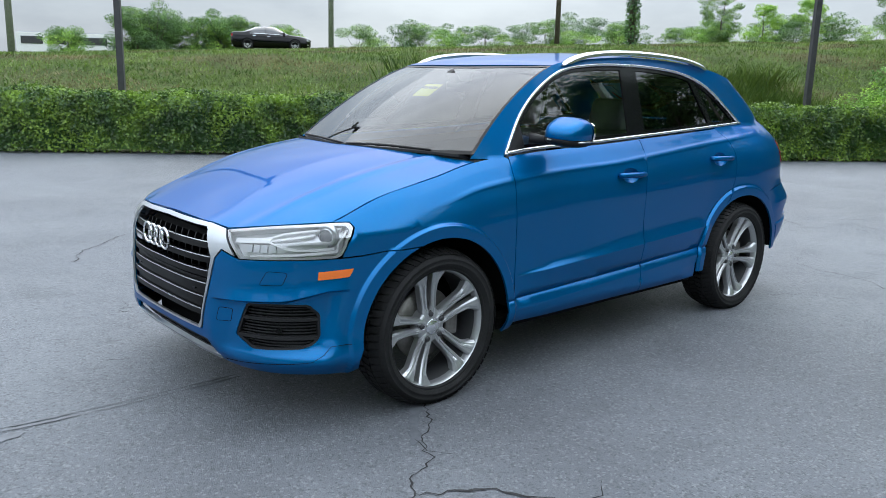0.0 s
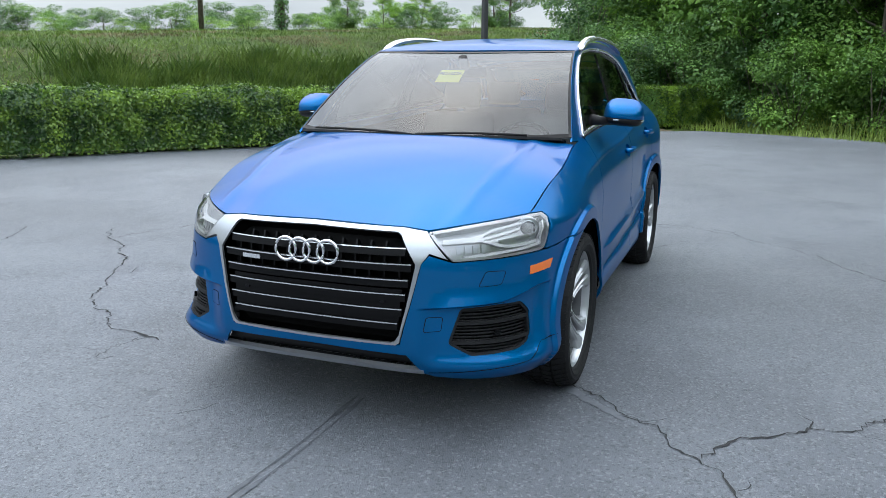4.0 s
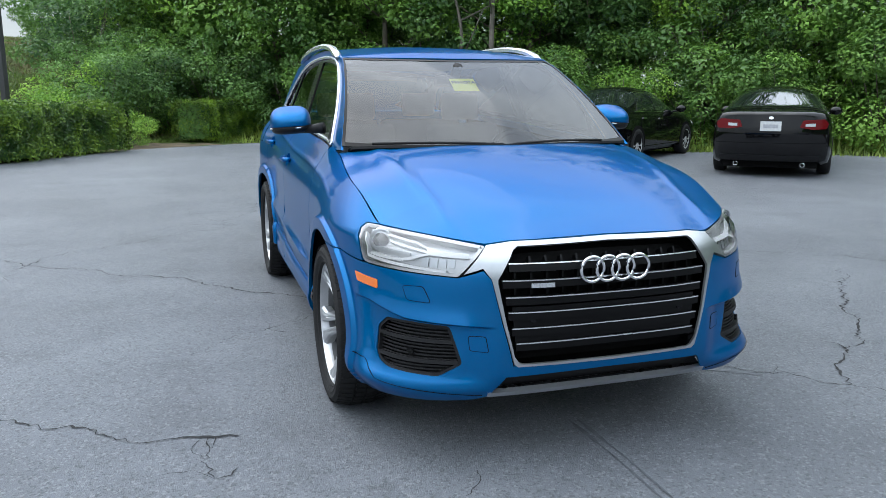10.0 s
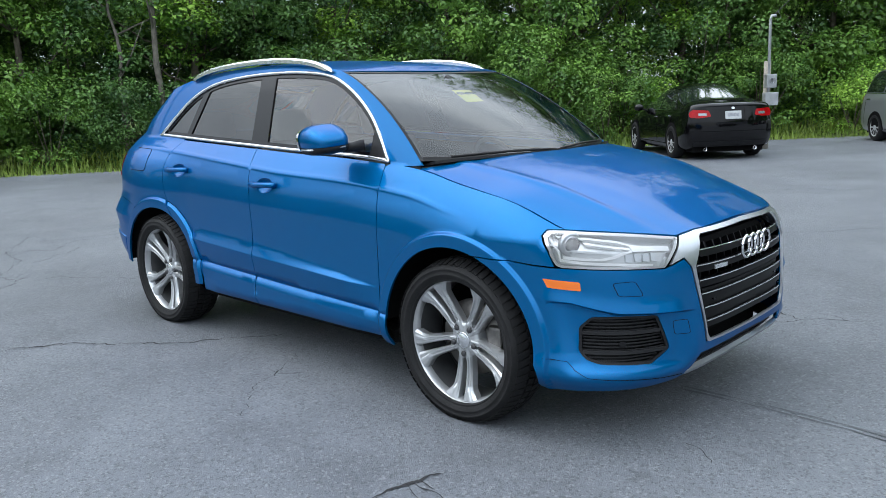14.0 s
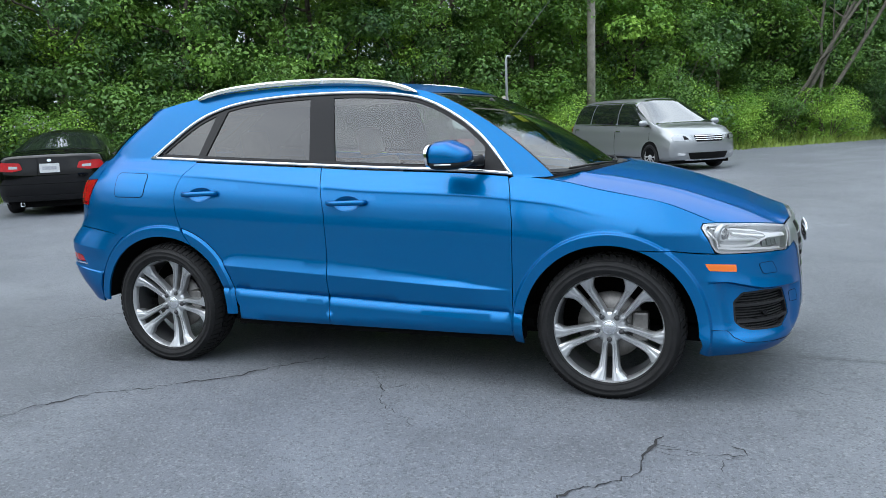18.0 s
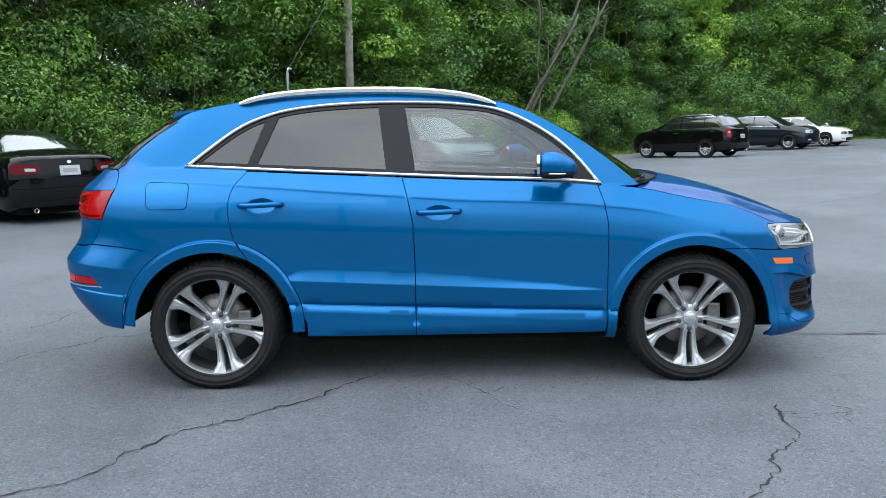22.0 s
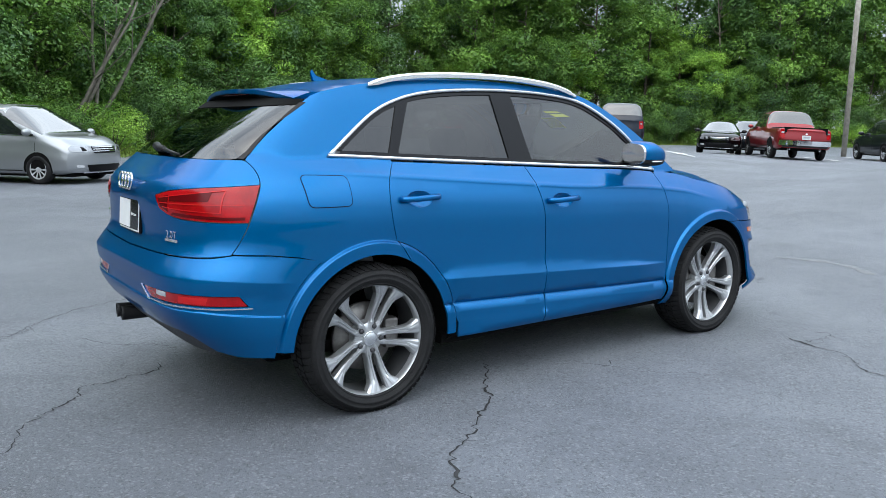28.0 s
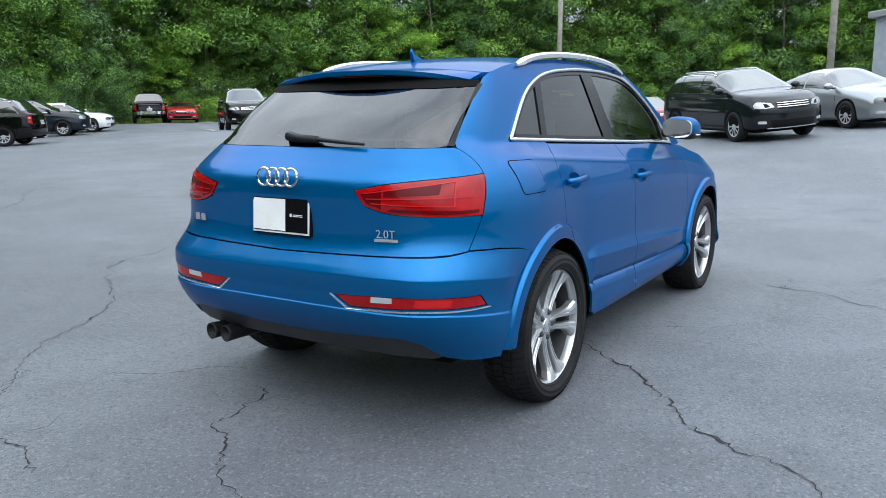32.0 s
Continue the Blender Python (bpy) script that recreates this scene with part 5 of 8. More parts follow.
def letters(text, size, material, m, parent, name="lettering", label=""):
    cu = bpy.data.curves.new(name, "FONT")
    cu.body, cu.size, cu.extrude, cu.align_x, cu.align_y = text, size, 0.0015, "CENTER", "CENTER"
    tmp = bpy.data.objects.new("tmp", cu)
    me = bpy.data.meshes.new_from_object(tmp)
    bpy.data.objects.remove(tmp)
    me.materials.clear()
    me.materials.append(material)
    return child(name, me, parent, label, m)


def tail_sign(y, z, off=0.004):
    p = tail_pt(y, z, off)
    q = tail_pt(y + 0.03, z, off) - tail_pt(y - 0.03, z, off)
    ang = math.atan2(q.y, q.x)
    return Matrix.Translation(p) @ Matrix.Rotation(ang + math.pi, 4, "Z") @ Matrix.Rotation(radians(90), 4, "X")


letters("2.0T", 0.046, CHROME, tail_sign(-0.516, 0.866), suv, "engine_badge", "chrome 2.0T lettering")
part("badge_bar", box_bm(-0.05, -0.006, -0.002, 0.05, 0.006, 0.003), SATIN, suv, "small silver badge bar", m=tail_sign(-0.520, 0.843))
part("badge_bar", box_bm(-0.05, -0.016, -0.002, -0.005, 0.016, 0.004), CHROME, suv, "chrome badge bar", m=tail_sign(0.535, 0.872))
part("badge_bar", box_bm(0.005, -0.016, -0.002, 0.045, 0.016, 0.004), CHROME, suv, "chrome badge bar", m=tail_sign(0.535, 0.872))
wp = [tail_pt(y, z, 0.03) for y, z in ((0.03, 1.225), (-0.1, 1.222), (-0.25, 1.212), (-0.34, 1.207))]
part("rear_wiper", tube_bm(wp, 0.012, 6, taper=0.006), TRIM_BLACK, suv, "black rear wiper", True)
wp = [tail_pt(y, z, 0.024) for y, z in ((0.10, 1.235), (0.02, 1.225), (-0.08, 1.222))]
part("wiper_cap", tube_bm(wp, 0.022, 8, taper=0.016), TRIM_BLACK, suv, "black wiper cap", True)

# mirrors, handles, rails, fuel flap, aerial
def sq(a, n):
    return math.copysign(abs(a) ** n, a)


def mirror_bm(up, down, grow=1.0):
    """A teardrop shell: flat behind, sloping in front, with its own rise above and below the split."""
    bm = bmesh.new()
    bmesh.ops.create_uvsphere(bm, u_segments=32, v_segments=22, radius=1.0)
    for v in bm.verts:
        x, y, z = v.co
        xs = 0.115 * sq(x, 0.85) if x > 0 else 0.088 * sq(x, 0.45)
        rise = up * abs(z) ** 0.62 if z > 0 else -down * abs(z) ** 0.55
        v.co = (xs * grow - 0.10 * max(0, z) ** 2 * (x > 0) * x, 0.102 * sq(y, 0.62) * grow, rise)
    return bm


for sg in (1, -1):
    shell = part("door_mirror", mirror_bm(0.097, 0.004), BLUE, suv, "blue door mirror with black base", True, Matrix.Translation((0.530, sg * 0.908, 1.174)) @ Matrix.Rotation(radians(sg * 8), 4, "Z") @ Matrix.Rotation(radians(-sg * 4), 4, "X"))
    part("mirror_base", mirror_bm(0.004, 0.043, 0.97), TRIM_BLACK, shell, "black lower mirror housing", True)
    bm = bmesh.new()
    loop = [[bm.verts.new((x, 0.094 * sq(math.cos(a), 0.62), 0.026 + 0.058 * sq(math.sin(a), 0.7))) for a in np.linspace(0, math.tau, 33)[:-1]] for x in (-0.075, -0.0905)]
    bm.faces.new(loop[1])
    for k in range(32):
        bm.faces.new((loop[0][k], loop[0][(k + 1) % 32], loop[1][(k + 1) % 32], loop[1][k]))
    bmesh.ops.recalc_face_normals(bm, faces=bm.faces[:])
    part("mirror_glass", bm, CHROME, shell, "mirror glass")
    part("mirror_foot", tube_bm([(0.10, sg * -0.16, -0.020), (0.07, sg * -0.11, -0.022), (0.03, sg * -0.02, -0.024)], 0.030, 10, taper=0.016), TRIM_BLACK, shell, "black mirror foot", True)
    part("indicator_strip", tube_bm([(0.108, sg * -0.05, -0.010), (0.100, sg * 0.05, -0.010), (0.040, sg * 0.101, -0.010), (-0.03, sg * 0.103, -0.010)], 0.0045, 6), CLEAR_LAMP, shell, "", True)
    for hx0, hz in ((-0.078, 0.954), (-1.028, 1.002)):
        pts = [(hx0 + dx, sg * (float(side_y(hx0 + dx, hz)) + dy), hz + 0.004 * (dx > 0)) for dx, dy in ((-0.112, 0.004), (-0.10, 0.022), (-0.05, 0.031), (0.05, 0.031), (0.10, 0.022), (0.112, 0.004))]
        bm = tube_bm(pts, 0.0145, 10)
        door = doors_f[0 if sg > 0 else 1] if hx0 > -0.5 else doors_r[0 if sg > 0 else 1]
        part("door_handle", bm, BLUE, door, "", True)
        cx0, cz0 = hx0, hz - 0.004

        def cup_map(x, z):
            x, z = np.asarray(x, float), np.asarray(z, float)
            r2 = ((x - cx0) / 0.078) ** 2 + ((z - cz0) / 0.040) ** 2
            return np.stack([x, sg * (side_y(x, z) - 0.024 * np.clip(1 - r2, 0, 1) ** 0.7), z], -1)

        child("handle_cup", sheet(cup_map, cup_line(cx0, cz0), (), flip=sg > 0, material=BLUE, name="handle_cup", offset=0.0, flange=0.002, step=0.009), door)
    line = smooth_line([(0.25, 1.528), (0.17, 1.564), (0.02, 1.597), (-0.25, 1.620), (-0.60, 1.622), (-0.90, 1.606), (-1.08, 1.578), (-1.17, 1.548)], 6)
    bm, rings = bmesh.new(), []
    for i, (x, z) in enumerate(line):
        t = i / (len(line) - 1)
        w = 0.021 * min(1, 0.35 + 6 * t, 0.35 + 6 * (1 - t))
        yc = sg * (float(side_y(x, min(z, cant_at(x)))) + 0.012)
        foot = max(float(cant_at(x)) - 0.012, z - 0.024)
        rings.append([bm.verts.new(c) for c in ((x, yc - w, foot), (x, yc - w, z - 0.006), (x, yc - w * 0.5, z + 0.004), (x, yc + w * 0.5, z + 0.002), (x, yc + w, z - 0.008), (x, yc + w, foot))])
    for a, b in zip(rings, rings[1:]):
        for k in range(6):
            bm.faces.new((a[k], a[(k + 1) % 6], b[(k + 1) % 6], b[k]))
    bm.faces.new(rings[0][::-1])
    bm.faces.new(rings[-1])
    bmesh.ops.recalc_face_normals(bm, faces=bm.faces[:])
    part("roof_rail", bm, SATIN, suv, "satin silver roof rail")
flap = round_poly([(-1.626, 0.990), (-1.416, 0.988), (-1.412, 1.118), (-1.640, 1.126)], 0.028, 5)
child("fuel_flap_gap", sheet(flank_map(-1), shrink(flap, -0.0035), [flap], material=DARK_VOID, name="fuel_flap_gap", offset=0.0015, flange=0.003, step=0.02), suv)
child("fuel_flap", sheet(flank_map(-1), flap, (), material=BLUE, name="fuel_flap", offset=0.0022, flange=0.004, step=0.025), suv)
bm = bmesh.new()
prof = [(-0.045, 0), (-0.060, 0.045), (-0.052, 0.062), (-0.030, 0.030), (0.055, 0.004), (0.06, 0)]
l1 = [bm.verts.new((x, 0.012 * (1 - z / 0.09), z)) for x, z in prof]
l2 = [bm.verts.new((x, -0.012 * (1 - z / 0.09), z)) for x, z in prof]
bm.faces.new(l1[::-1])
bm.faces.new(l2)
for i in range(len(prof)):
    j = (i + 1) % len(prof)
    bm.faces.new((l1[i], l1[j], l2[j], l2[i]))
part("shark_fin_aerial", bm, BLUE, suv, "", False, Matrix.Translation((-1.115, 0, float(roof_z(np.float64(-1.115), np.float64(0.0))) - 0.003)))

# sticker inside the windscreen, interior
st = screen_f(np.float64(0.5 - 0.017 / 1.2), np.float64(0.685))
sa = Vector(screen_f(np.float64(0.49), np.float64(0.72)))
sb = Vector(screen_f(np.float64(0.49), np.float64(0.78)))
lean = math.atan2((sb - sa).z, (sa - sb).x)
mst = Matrix.Translation(Vector(st) + Vector((-0.030, 0, -0.020))) @ Matrix.Rotation(radians(90), 4, "Z") @ Matrix.Rotation(lean + radians(8), 4, "X")
tag = part("price_note", box_bm(-0.068, -0.060, -0.001, 0.068, 0.060, 0.0005), YELLOW, suv, "yellow paper note behind the windscreen", m=mst)
letters("P531057A", 0.031, INK, Matrix.Translation((0, 0.020, 0.0025)), tag, "note_text")
part("rear_view_mirror", box_bm(-0.015, -0.11, -0.03, 0.015, 0.11, 0.03, 0.012), GLOSS_BLACK, suv, m=Matrix.Translation((0.42, 0, 1.40)))
part("mirror_mount", tube_bm([(0.50, 0.0, 1.475), (0.45, 0, 1.43)], 0.028, 10), TRIM_BLACK, suv, "", True)
bm = bmesh.new()
box_bm(0.62, -0.66, 0.72, 1.12, 0.66, 1.03, bm=bm)
bmesh.ops.bevel(bm, geom=list(bm.edges), offset=0.06, segments=4, affect="EDGES")
part("dashboard", bm, DASH, suv, "dark dashboard", True)
bm = tube_bm([(0.0, 0.185 * math.cos(a), 0.185 * math.sin(a)) for a in np.linspace(0, math.tau, 29)[:-1]], 0.016, 8, closed=True)
tube_bm([(0, -0.18, 0), (0.03, 0, 0), (0, 0.18, 0)], 0.018, 6, bm)
part("steering_wheel", bm, TRIM_BLACK, suv, "black steering wheel", True, Matrix.Translation((0.52, 0.36, 0.95)) @ Matrix.Rotation(radians(-22), 4, "Y"))
for nm, x0, y0, wd in (("front_seat", -0.05, 0.36, 0.25), ("front_seat", -0.05, -0.36, 0.25), ("rear_seat", -0.95, 0.33, 0.32), ("rear_seat", -0.95, -0.33, 0.32)):
    seat = part(nm, box_bm(x0 - 0.20, y0 - wd, 0.45, x0 + 0.30, y0 + wd, 0.62, 0.05), INTERIOR, suv, "grey leather seat", True)
    part("backrest", box_bm(-0.07, -wd, 0.0, 0.07, wd, 0.60, 0.055), INTERIOR, seat, "", True, Matrix.Translation((x0 - 0.24, y0, 0.56)) @ Matrix.Rotation(radians(-17), 4, "Y"))
    part("headrest", box_bm(-0.045, -0.13, 0.0, 0.045, 0.13, 0.18, 0.04), INTERIOR, seat, "", True, Matrix.Translation((x0 - 0.44, y0, 1.16)) @ Matrix.Rotation(radians(-12), 4, "Y"))
part("headliner", box_bm(-1.4, -0.50, 1.50, 0.30, 0.50, 1.515), INTERIOR, suv)
part("load_floor", box_bm(-1.95, -0.55, 0.80, -1.20, 0.55, 0.83), INTERIOR, suv)

# wheels: five double spokes, bolts, centre cap, disc, tyre with tread
TYRE = [(0.258, 0.093), (0.262, 0.104), (0.266, 0.1075), (0.2675, 0.1055), (0.270, 0.1085), (0.286, 0.116), (0.290, 0.1185), (0.292, 0.1165), (0.308, 0.1165), (0.310, 0.1185), (0.313, 0.1155), (0.330, 0.104), (0.3365, 0.085), (0.340, 0.05), (0.341, 0.0), (0.340, -0.05), (0.3365, -0.085), (0.330, -0.106), (0.29, -0.117), (0.266, -0.10), (0.262, -0.08)]


def tyre_bm():
    bm = lathe_bm(TYRE, 72)
    for v in bm.verts:
        if v.co.z < -0.330:
            v.co.z = -0.330 - (v.co.z + 0.330) * -0.25
    return bm


def tread_bm():
    """Rows of tread blocks round the tyre."""
    bm, n = bmesh.new(), 64
    for k in range(n):
        a = (k + 0.5) * math.tau / n
        for y0, y1, sh in ((0.052, 0.110, 0.03), (-0.110, -0.052, -0.03), (0.005, 0.043, -0.02), (-0.043, -0.005, 0.02)):
            r0, r1 = (0.336, 0.3505) if abs(y0 + y1) < 0.1 else (0.331, 0.3490)
            q = []
            for yy, da in ((y0, -0.038), (y1, -0.038 + sh), (y1, 0.038 + sh), (y0, 0.038)):
                edge = 0.016 if abs(yy) > 0.09 else 0.0
                q.append([bm.verts.new((r * math.cos(a + da), yy, max(-0.337, r * math.sin(a + da)))) for r in (r0, r1 - edge)])
            bm.faces.new([c[1] for c in q])
            for i in range(4):
                j = (i + 1) % 4
                bm.faces.new((q[i][0], q[i][1], q[j][1], q[j][0]))
    return bm


SPOKE_ROWS = ((0.040, 0.000, 0.024), (0.058, 0.000, 0.031), (0.074, 0.0045, 0.0345), (0.088, 0.0105, 0.0355), (0.12, 0.0125, 0.0385), (0.16, 0.0135, 0.0435), (0.19, 0.0142, 0.0490), (0.208, 0.0147, 0.0565), (0.226, 0.0150, 0.0710), (0.244, 0.0150, 0.0860))


def spoke_bm():
    """One double spoke, pointing up, its face along +y: two grooved legs that spread into the rim."""
    bm = bmesh.new()
    for sg in (1, -1):
        rows = []
        for r, a, b in SPOKE_ROWS:
            t = (r - 0.04) / 0.204
            y = 0.046 + 0.040 * t - 0.012 * math.sin(math.pi * t)
            w, g = b - a, (0.0060 if 0.08 < r < 0.20 else -0.002)
            row = []
            for c, dy in ((a, -0.036), (a, -0.004), (a + 0.14 * w, 0.003), (a + 0.36 * w, 0.003), (a + 0.45 * w, 0.003 - g), (a + 0.62 * w, 0.003 - g), (a + 0.71 * w, 0.003), (a + 0.84 * w, 0.002), (b, -0.009), (b, -0.040)):
                row.append(bm.verts.new((sg * c, y + dy, math.sqrt(r * r - c * c))))
            rows.append(row)
        for p, q in zip(rows, rows[1:]):
            for i in range(9):
                bm.faces.new((p[i], p[i + 1], q[i + 1], q[i]))
        bm.faces.new(rows[-1])
    bmesh.ops.recalc_face_normals(bm, faces=bm.faces[:])
    return bm


RIM_PROFILE = [(0.240, -0.09), (0.238, -0.04), (0.238, 0.03), (0.2395, 0.060), (0.2430, 0.080), (0.2485, 0.092), (0.2530, 0.098), (0.2555, 0.092), (0.252, 0.06), (0.248, -0.02), (0.250, -0.09)]


def build_wheel(hx, y, turn, sg):
    """A wheel with its outer face to the side sg of the car."""
    face = Matrix.Translation((hx, y, 0.345)) @ Matrix.Diagonal((1.068, 1, 1.068, 1)) @ (Matrix.Identity(4) if sg > 0 else Matrix.Rotation(math.pi, 4, "Z"))
    spin = Matrix.Rotation(radians(turn), 4, "Y")
    w = part("wheel", lathe_bm(RIM_PROFILE, 64, closed=True), RIM, suv, "silver five-twin-spoke alloy wheel with a low-profile tyre", True, face)
    if "tyre" not in SHARED:
        for nm, f, mt, sm in (("tyre", tyre_bm, RUBBER, True), ("tread", tread_bm, RUBBER, False), ("spoke", spoke_bm, RIM, False)):
            me = bpy.data.meshes.new(nm)
            b = f()
            b.to_mesh(me)
            b.free()
            me.materials.append(mt)
            me.polygons.foreach_set("use_smooth", [sm] * len(me.polygons))
            SHARED[nm] = me
        for nm, prof, mt in (("barrel", [(0.2385, -0.085), (0.2360, -0.04), (0.2358, 0.03), (0.2375, 0.056)], RIM_SHADED), ("hub_cap", [(0.0, 0.058), (0.026, 0.0575), (0.028, 0.0555), (0.031, 0.0575), (0.034, 0.054), (0.035, 0.04)], SATIN), ("hub", [(0.034, 0.050), (0.050, 0.047), (0.066, 0.044), (0.074, 0.034), (0.077, -0.02)], RIM), ("brake_disc", [(0.06, 0.0), (0.155, 0.0), (0.155, -0.022), (0.06, -0.022)], BRAKE), ("wheel_bolt", [(0.0, 0.012), (0.009, 0.012), (0.012, 0.006), (0.0125, -0.005)], DARK_STEEL), ("bolt_recess", [(0.0, 0.0), (0.015, 0.0), (0.0165, 0.004), (0.0165, -0.01)], RIM_SHADED)):
            me = bpy.data.meshes.new(nm)
            b = lathe_bm(prof, 40 if prof[-1][0] > 0.03 else 12)
            b.to_mesh(me)
            b.free()
            me.materials.append(mt)
            me.polygons.foreach_set("use_smooth", [True] * len(me.polygons))
            SHARED[nm] = me
    child("tyre", SHARED["tyre"], w, "black tyre", Matrix.Diagonal((1.030 / 1.068, 1, 1.030 / 1.068, 1)))
    tagged(child("tread", SHARED["tread"], w, "black tread blocks", Matrix.Diagonal((1.030 / 1.068, 1, 1.030 / 1.068, 1))), kind="stuff")
    child("barrel", SHARED["barrel"], w, "wheel barrel in shaded alloy colour")
    child("hub", SHARED["hub"], w)
    child("hub_cap", SHARED["hub_cap"], w, "", spin)
    child("brake_disc", SHARED["brake_disc"], w, "grey brake disc", Matrix.Translation((0, -0.01, 0)))
    part("brake_caliper", box_bm(-0.17, -0.05, -0.07, -0.10, 0.02, 0.07, 0.012), BRAKE, w)
    for k in range(5):
        child("spoke", SHARED["spoke"], w, "", spin @ Matrix.Rotation(k * math.tau / 5, 4, "Y"))
        at = spin @ Matrix.Rotation(k * math.tau / 5, 4, "Y") @ Matrix.Translation((0, 0.0465, 0.057))
        # a flat disc in the shaded alloy colour suggests each sunken bolt hole
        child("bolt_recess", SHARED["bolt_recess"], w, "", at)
        child("wheel_bolt", SHARED["wheel_bolt"], w, "", at)
    return w


SHARED = {}
for hx, sg, turn in ((1.3015, 1, 10), (1.3015, -1, 36), (-1.3015, 1, -23), (-1.3015, -1, -23)):
    build_wheel(hx, sg * 0.775, turn, sg)

# ---- trees, shrubs and the edge of the woods ----
def crown(seed, height, radius, clumps, per, leaf, low=0.22, spread=0.42):
    """Leaf centres and outward ways of an uneven crown made of clumps on limbs."""
    rng = np.random.default_rng(seed)
    t = low + (1 - low) * rng.uniform(0, 1, clumps) ** 0.9
    prof = np.sin(np.pi * np.clip((t - low * 0.6) / (1.06 - low * 0.6), 0, 1)) ** 0.55
    a = rng.uniform(0, math.tau, clumps)
    r = radius * prof * rng.uniform(0.35, 1.08, clumps)
    c = np.stack([r * np.cos(a), r * np.sin(a), t * height], 1)
    size = spread * rng.uniform(0.6, 1.5, clumps) * (radius / 2.2)
    k = rng.choice(clumps, clumps * per, p=size**2 / np.sum(size**2))
    v = rng.normal(0, 1, (clumps * per, 3))
    v /= np.linalg.norm(v, axis=1, keepdims=True)
    rad = rng.uniform(0.35, 1.0, clumps * per) ** 0.5
    p = c[k] + v * (size[k] * rad)[:, None] * np.array([1.15, 1.15, 0.75])
    return p, v * 0.8 + np.array([0, 0, 0.5]), c, size


def trunk_bm(seed, height, r0, tips):
    rng = np.random.default_rng(seed)
    pts = [Vector((0, 0, -0.1))]
    lean = Vector((rng.normal(0, 0.05), rng.normal(0, 0.05), 0))
    for k in range(1, 9):
        pts.append(Vector((0, 0, height * 0.92 * k / 8)) + lean * height * (k / 8) ** 1.5 + Vector((rng.normal(0, 0.05), rng.normal(0, 0.05), 0)))
    bm = tube_bm(pts, r0, 8, taper=r0 * 0.18)
    for tip in tips:
        tip = Vector(tip)
        h = max(0.12 * height, min(tip.z - 0.6 - 0.25 * tip.xy.length, height * 0.8))
        base = Vector((0, 0, h)) + lean * height * (h / height) ** 1.5
        mid = base.lerp(tip, 0.5) + Vector((0, 0, -0.12 * tip.xy.length))
        tube_bm([base, mid, tip], r0 * 0.34, 5, bm, taper=0.012)
    return bm


def make_tree(seed, height, radius, clumps, per, leaf, material, label, low=0.22, spread=0.42, r0=0.14):
    tree = thing("tree", (0, 0, -50), 0, label, "tree", "trees at the edge of the woods")
    p, v, c, size = crown(seed, height, radius, clumps, per, leaf, low, spread)
    rng = np.random.default_rng(seed + 50)
    part("trunk", trunk_bm(seed, height, r0, c[rng.choice(clumps, 16, replace=False)]), BARK, tree, "grey-brown trunk and limbs", True)
    child("crown", leaves_mesh("crown", p, v, leaf, material, rng), tree, "leafy green crown")
    return tree


def make_bush(seed, height, radius, count, leaf, material, label):
    bush = thing("shrub", (0, 0, -50), 0, label, "shrub", "undergrowth shrubs")
    p, v, c, size = crown(seed, height, radius, 16, count // 16, leaf, 0.02, 0.75)
    p[:, 2] = np.abs(p[:, 2]) * 0.95 + 0.03
    rng = np.random.default_rng(seed + 90)
    child("foliage", leaves_mesh("foliage", p, v, leaf, material, rng), bush)
    bm = bmesh.new()
    for q in c[:9]:
        tube_bm([(0, 0, 0), tuple(Vector(q) * 0.55), tuple(q)], 0.02, 5, bm, taper=0.006)
    part("stem", bm, BARK, bush, "thin brown twigs", True)
    return bush


TREES = [
    make_tree(11, 9.0, 2.9, 74, 260, 0.165, LEAF_A, "tall broadleaf tree with dense mid-green leaves", low=0.07, spread=0.5),
    make_tree(12, 12.0, 2.7, 64, 200, 0.20, LEAF_C, "tall broadleaf tree with deep green leaves", low=0.10, spread=0.55),
    make_tree(13, 8.0, 2.8, 66, 260, 0.155, LEAF_B, "broadleaf tree with light yellowish-green leaves", low=0.07, spread=0.5),
    make_tree(14, 13.5, 3.1, 70, 190, 0.22, LEAF_A, "high broadleaf tree with loose green crown", low=0.2, spread=0.55),
    make_tree(15, 10.0, 2.5, 60, 260, 0.155, LEAF_C, "slender broadleaf tree hung with creeper", low=0.03, spread=0.5),
]
BUSHES = [
    make_bush(21, 2.6, 1.5, 5200, 0.10, LEAF_A, "dense green shrub at the edge of the woods"),
    make_bush(22, 1.9, 1.3, 5000, 0.085, LEAF_B, "low shrub with light green leaves"),
    make_bush(23, 3.6, 1.7, 5600, 0.11, LEAF_C, "tall dark green shrub"),
]
EDGE = [(-24.0, -3.5), (-20.5, 0.2), (-17.3, 4.6), (-14.4, 8.0), (-9.6, 14.0), (-6.0, 18.2), (1.2, 26.2), (8.2, 34.0), (18.2, 40.2), (31.5, 46.5), (47, 40.0), (64, 25), (72, 8), (74, -6), (73, -22)]
edge = [np.array(p, float) for p in EDGE]
seg = [np.linalg.norm(b - a) for a, b in zip(edge, edge[1:])]
total = sum(seg)


def edge_at(s):
    for a, b, l in zip(edge, edge[1:], seg):
        if s <= l:
            d = (b - a) / l
            return a + d * s, np.array([-d[1], d[0]])
        s -= l
    d = (edge[-1] - edge[-2]) / seg[-1]
    return edge[-1], np.array([-d[1], d[0]])


rng = np.random.default_rng(8)


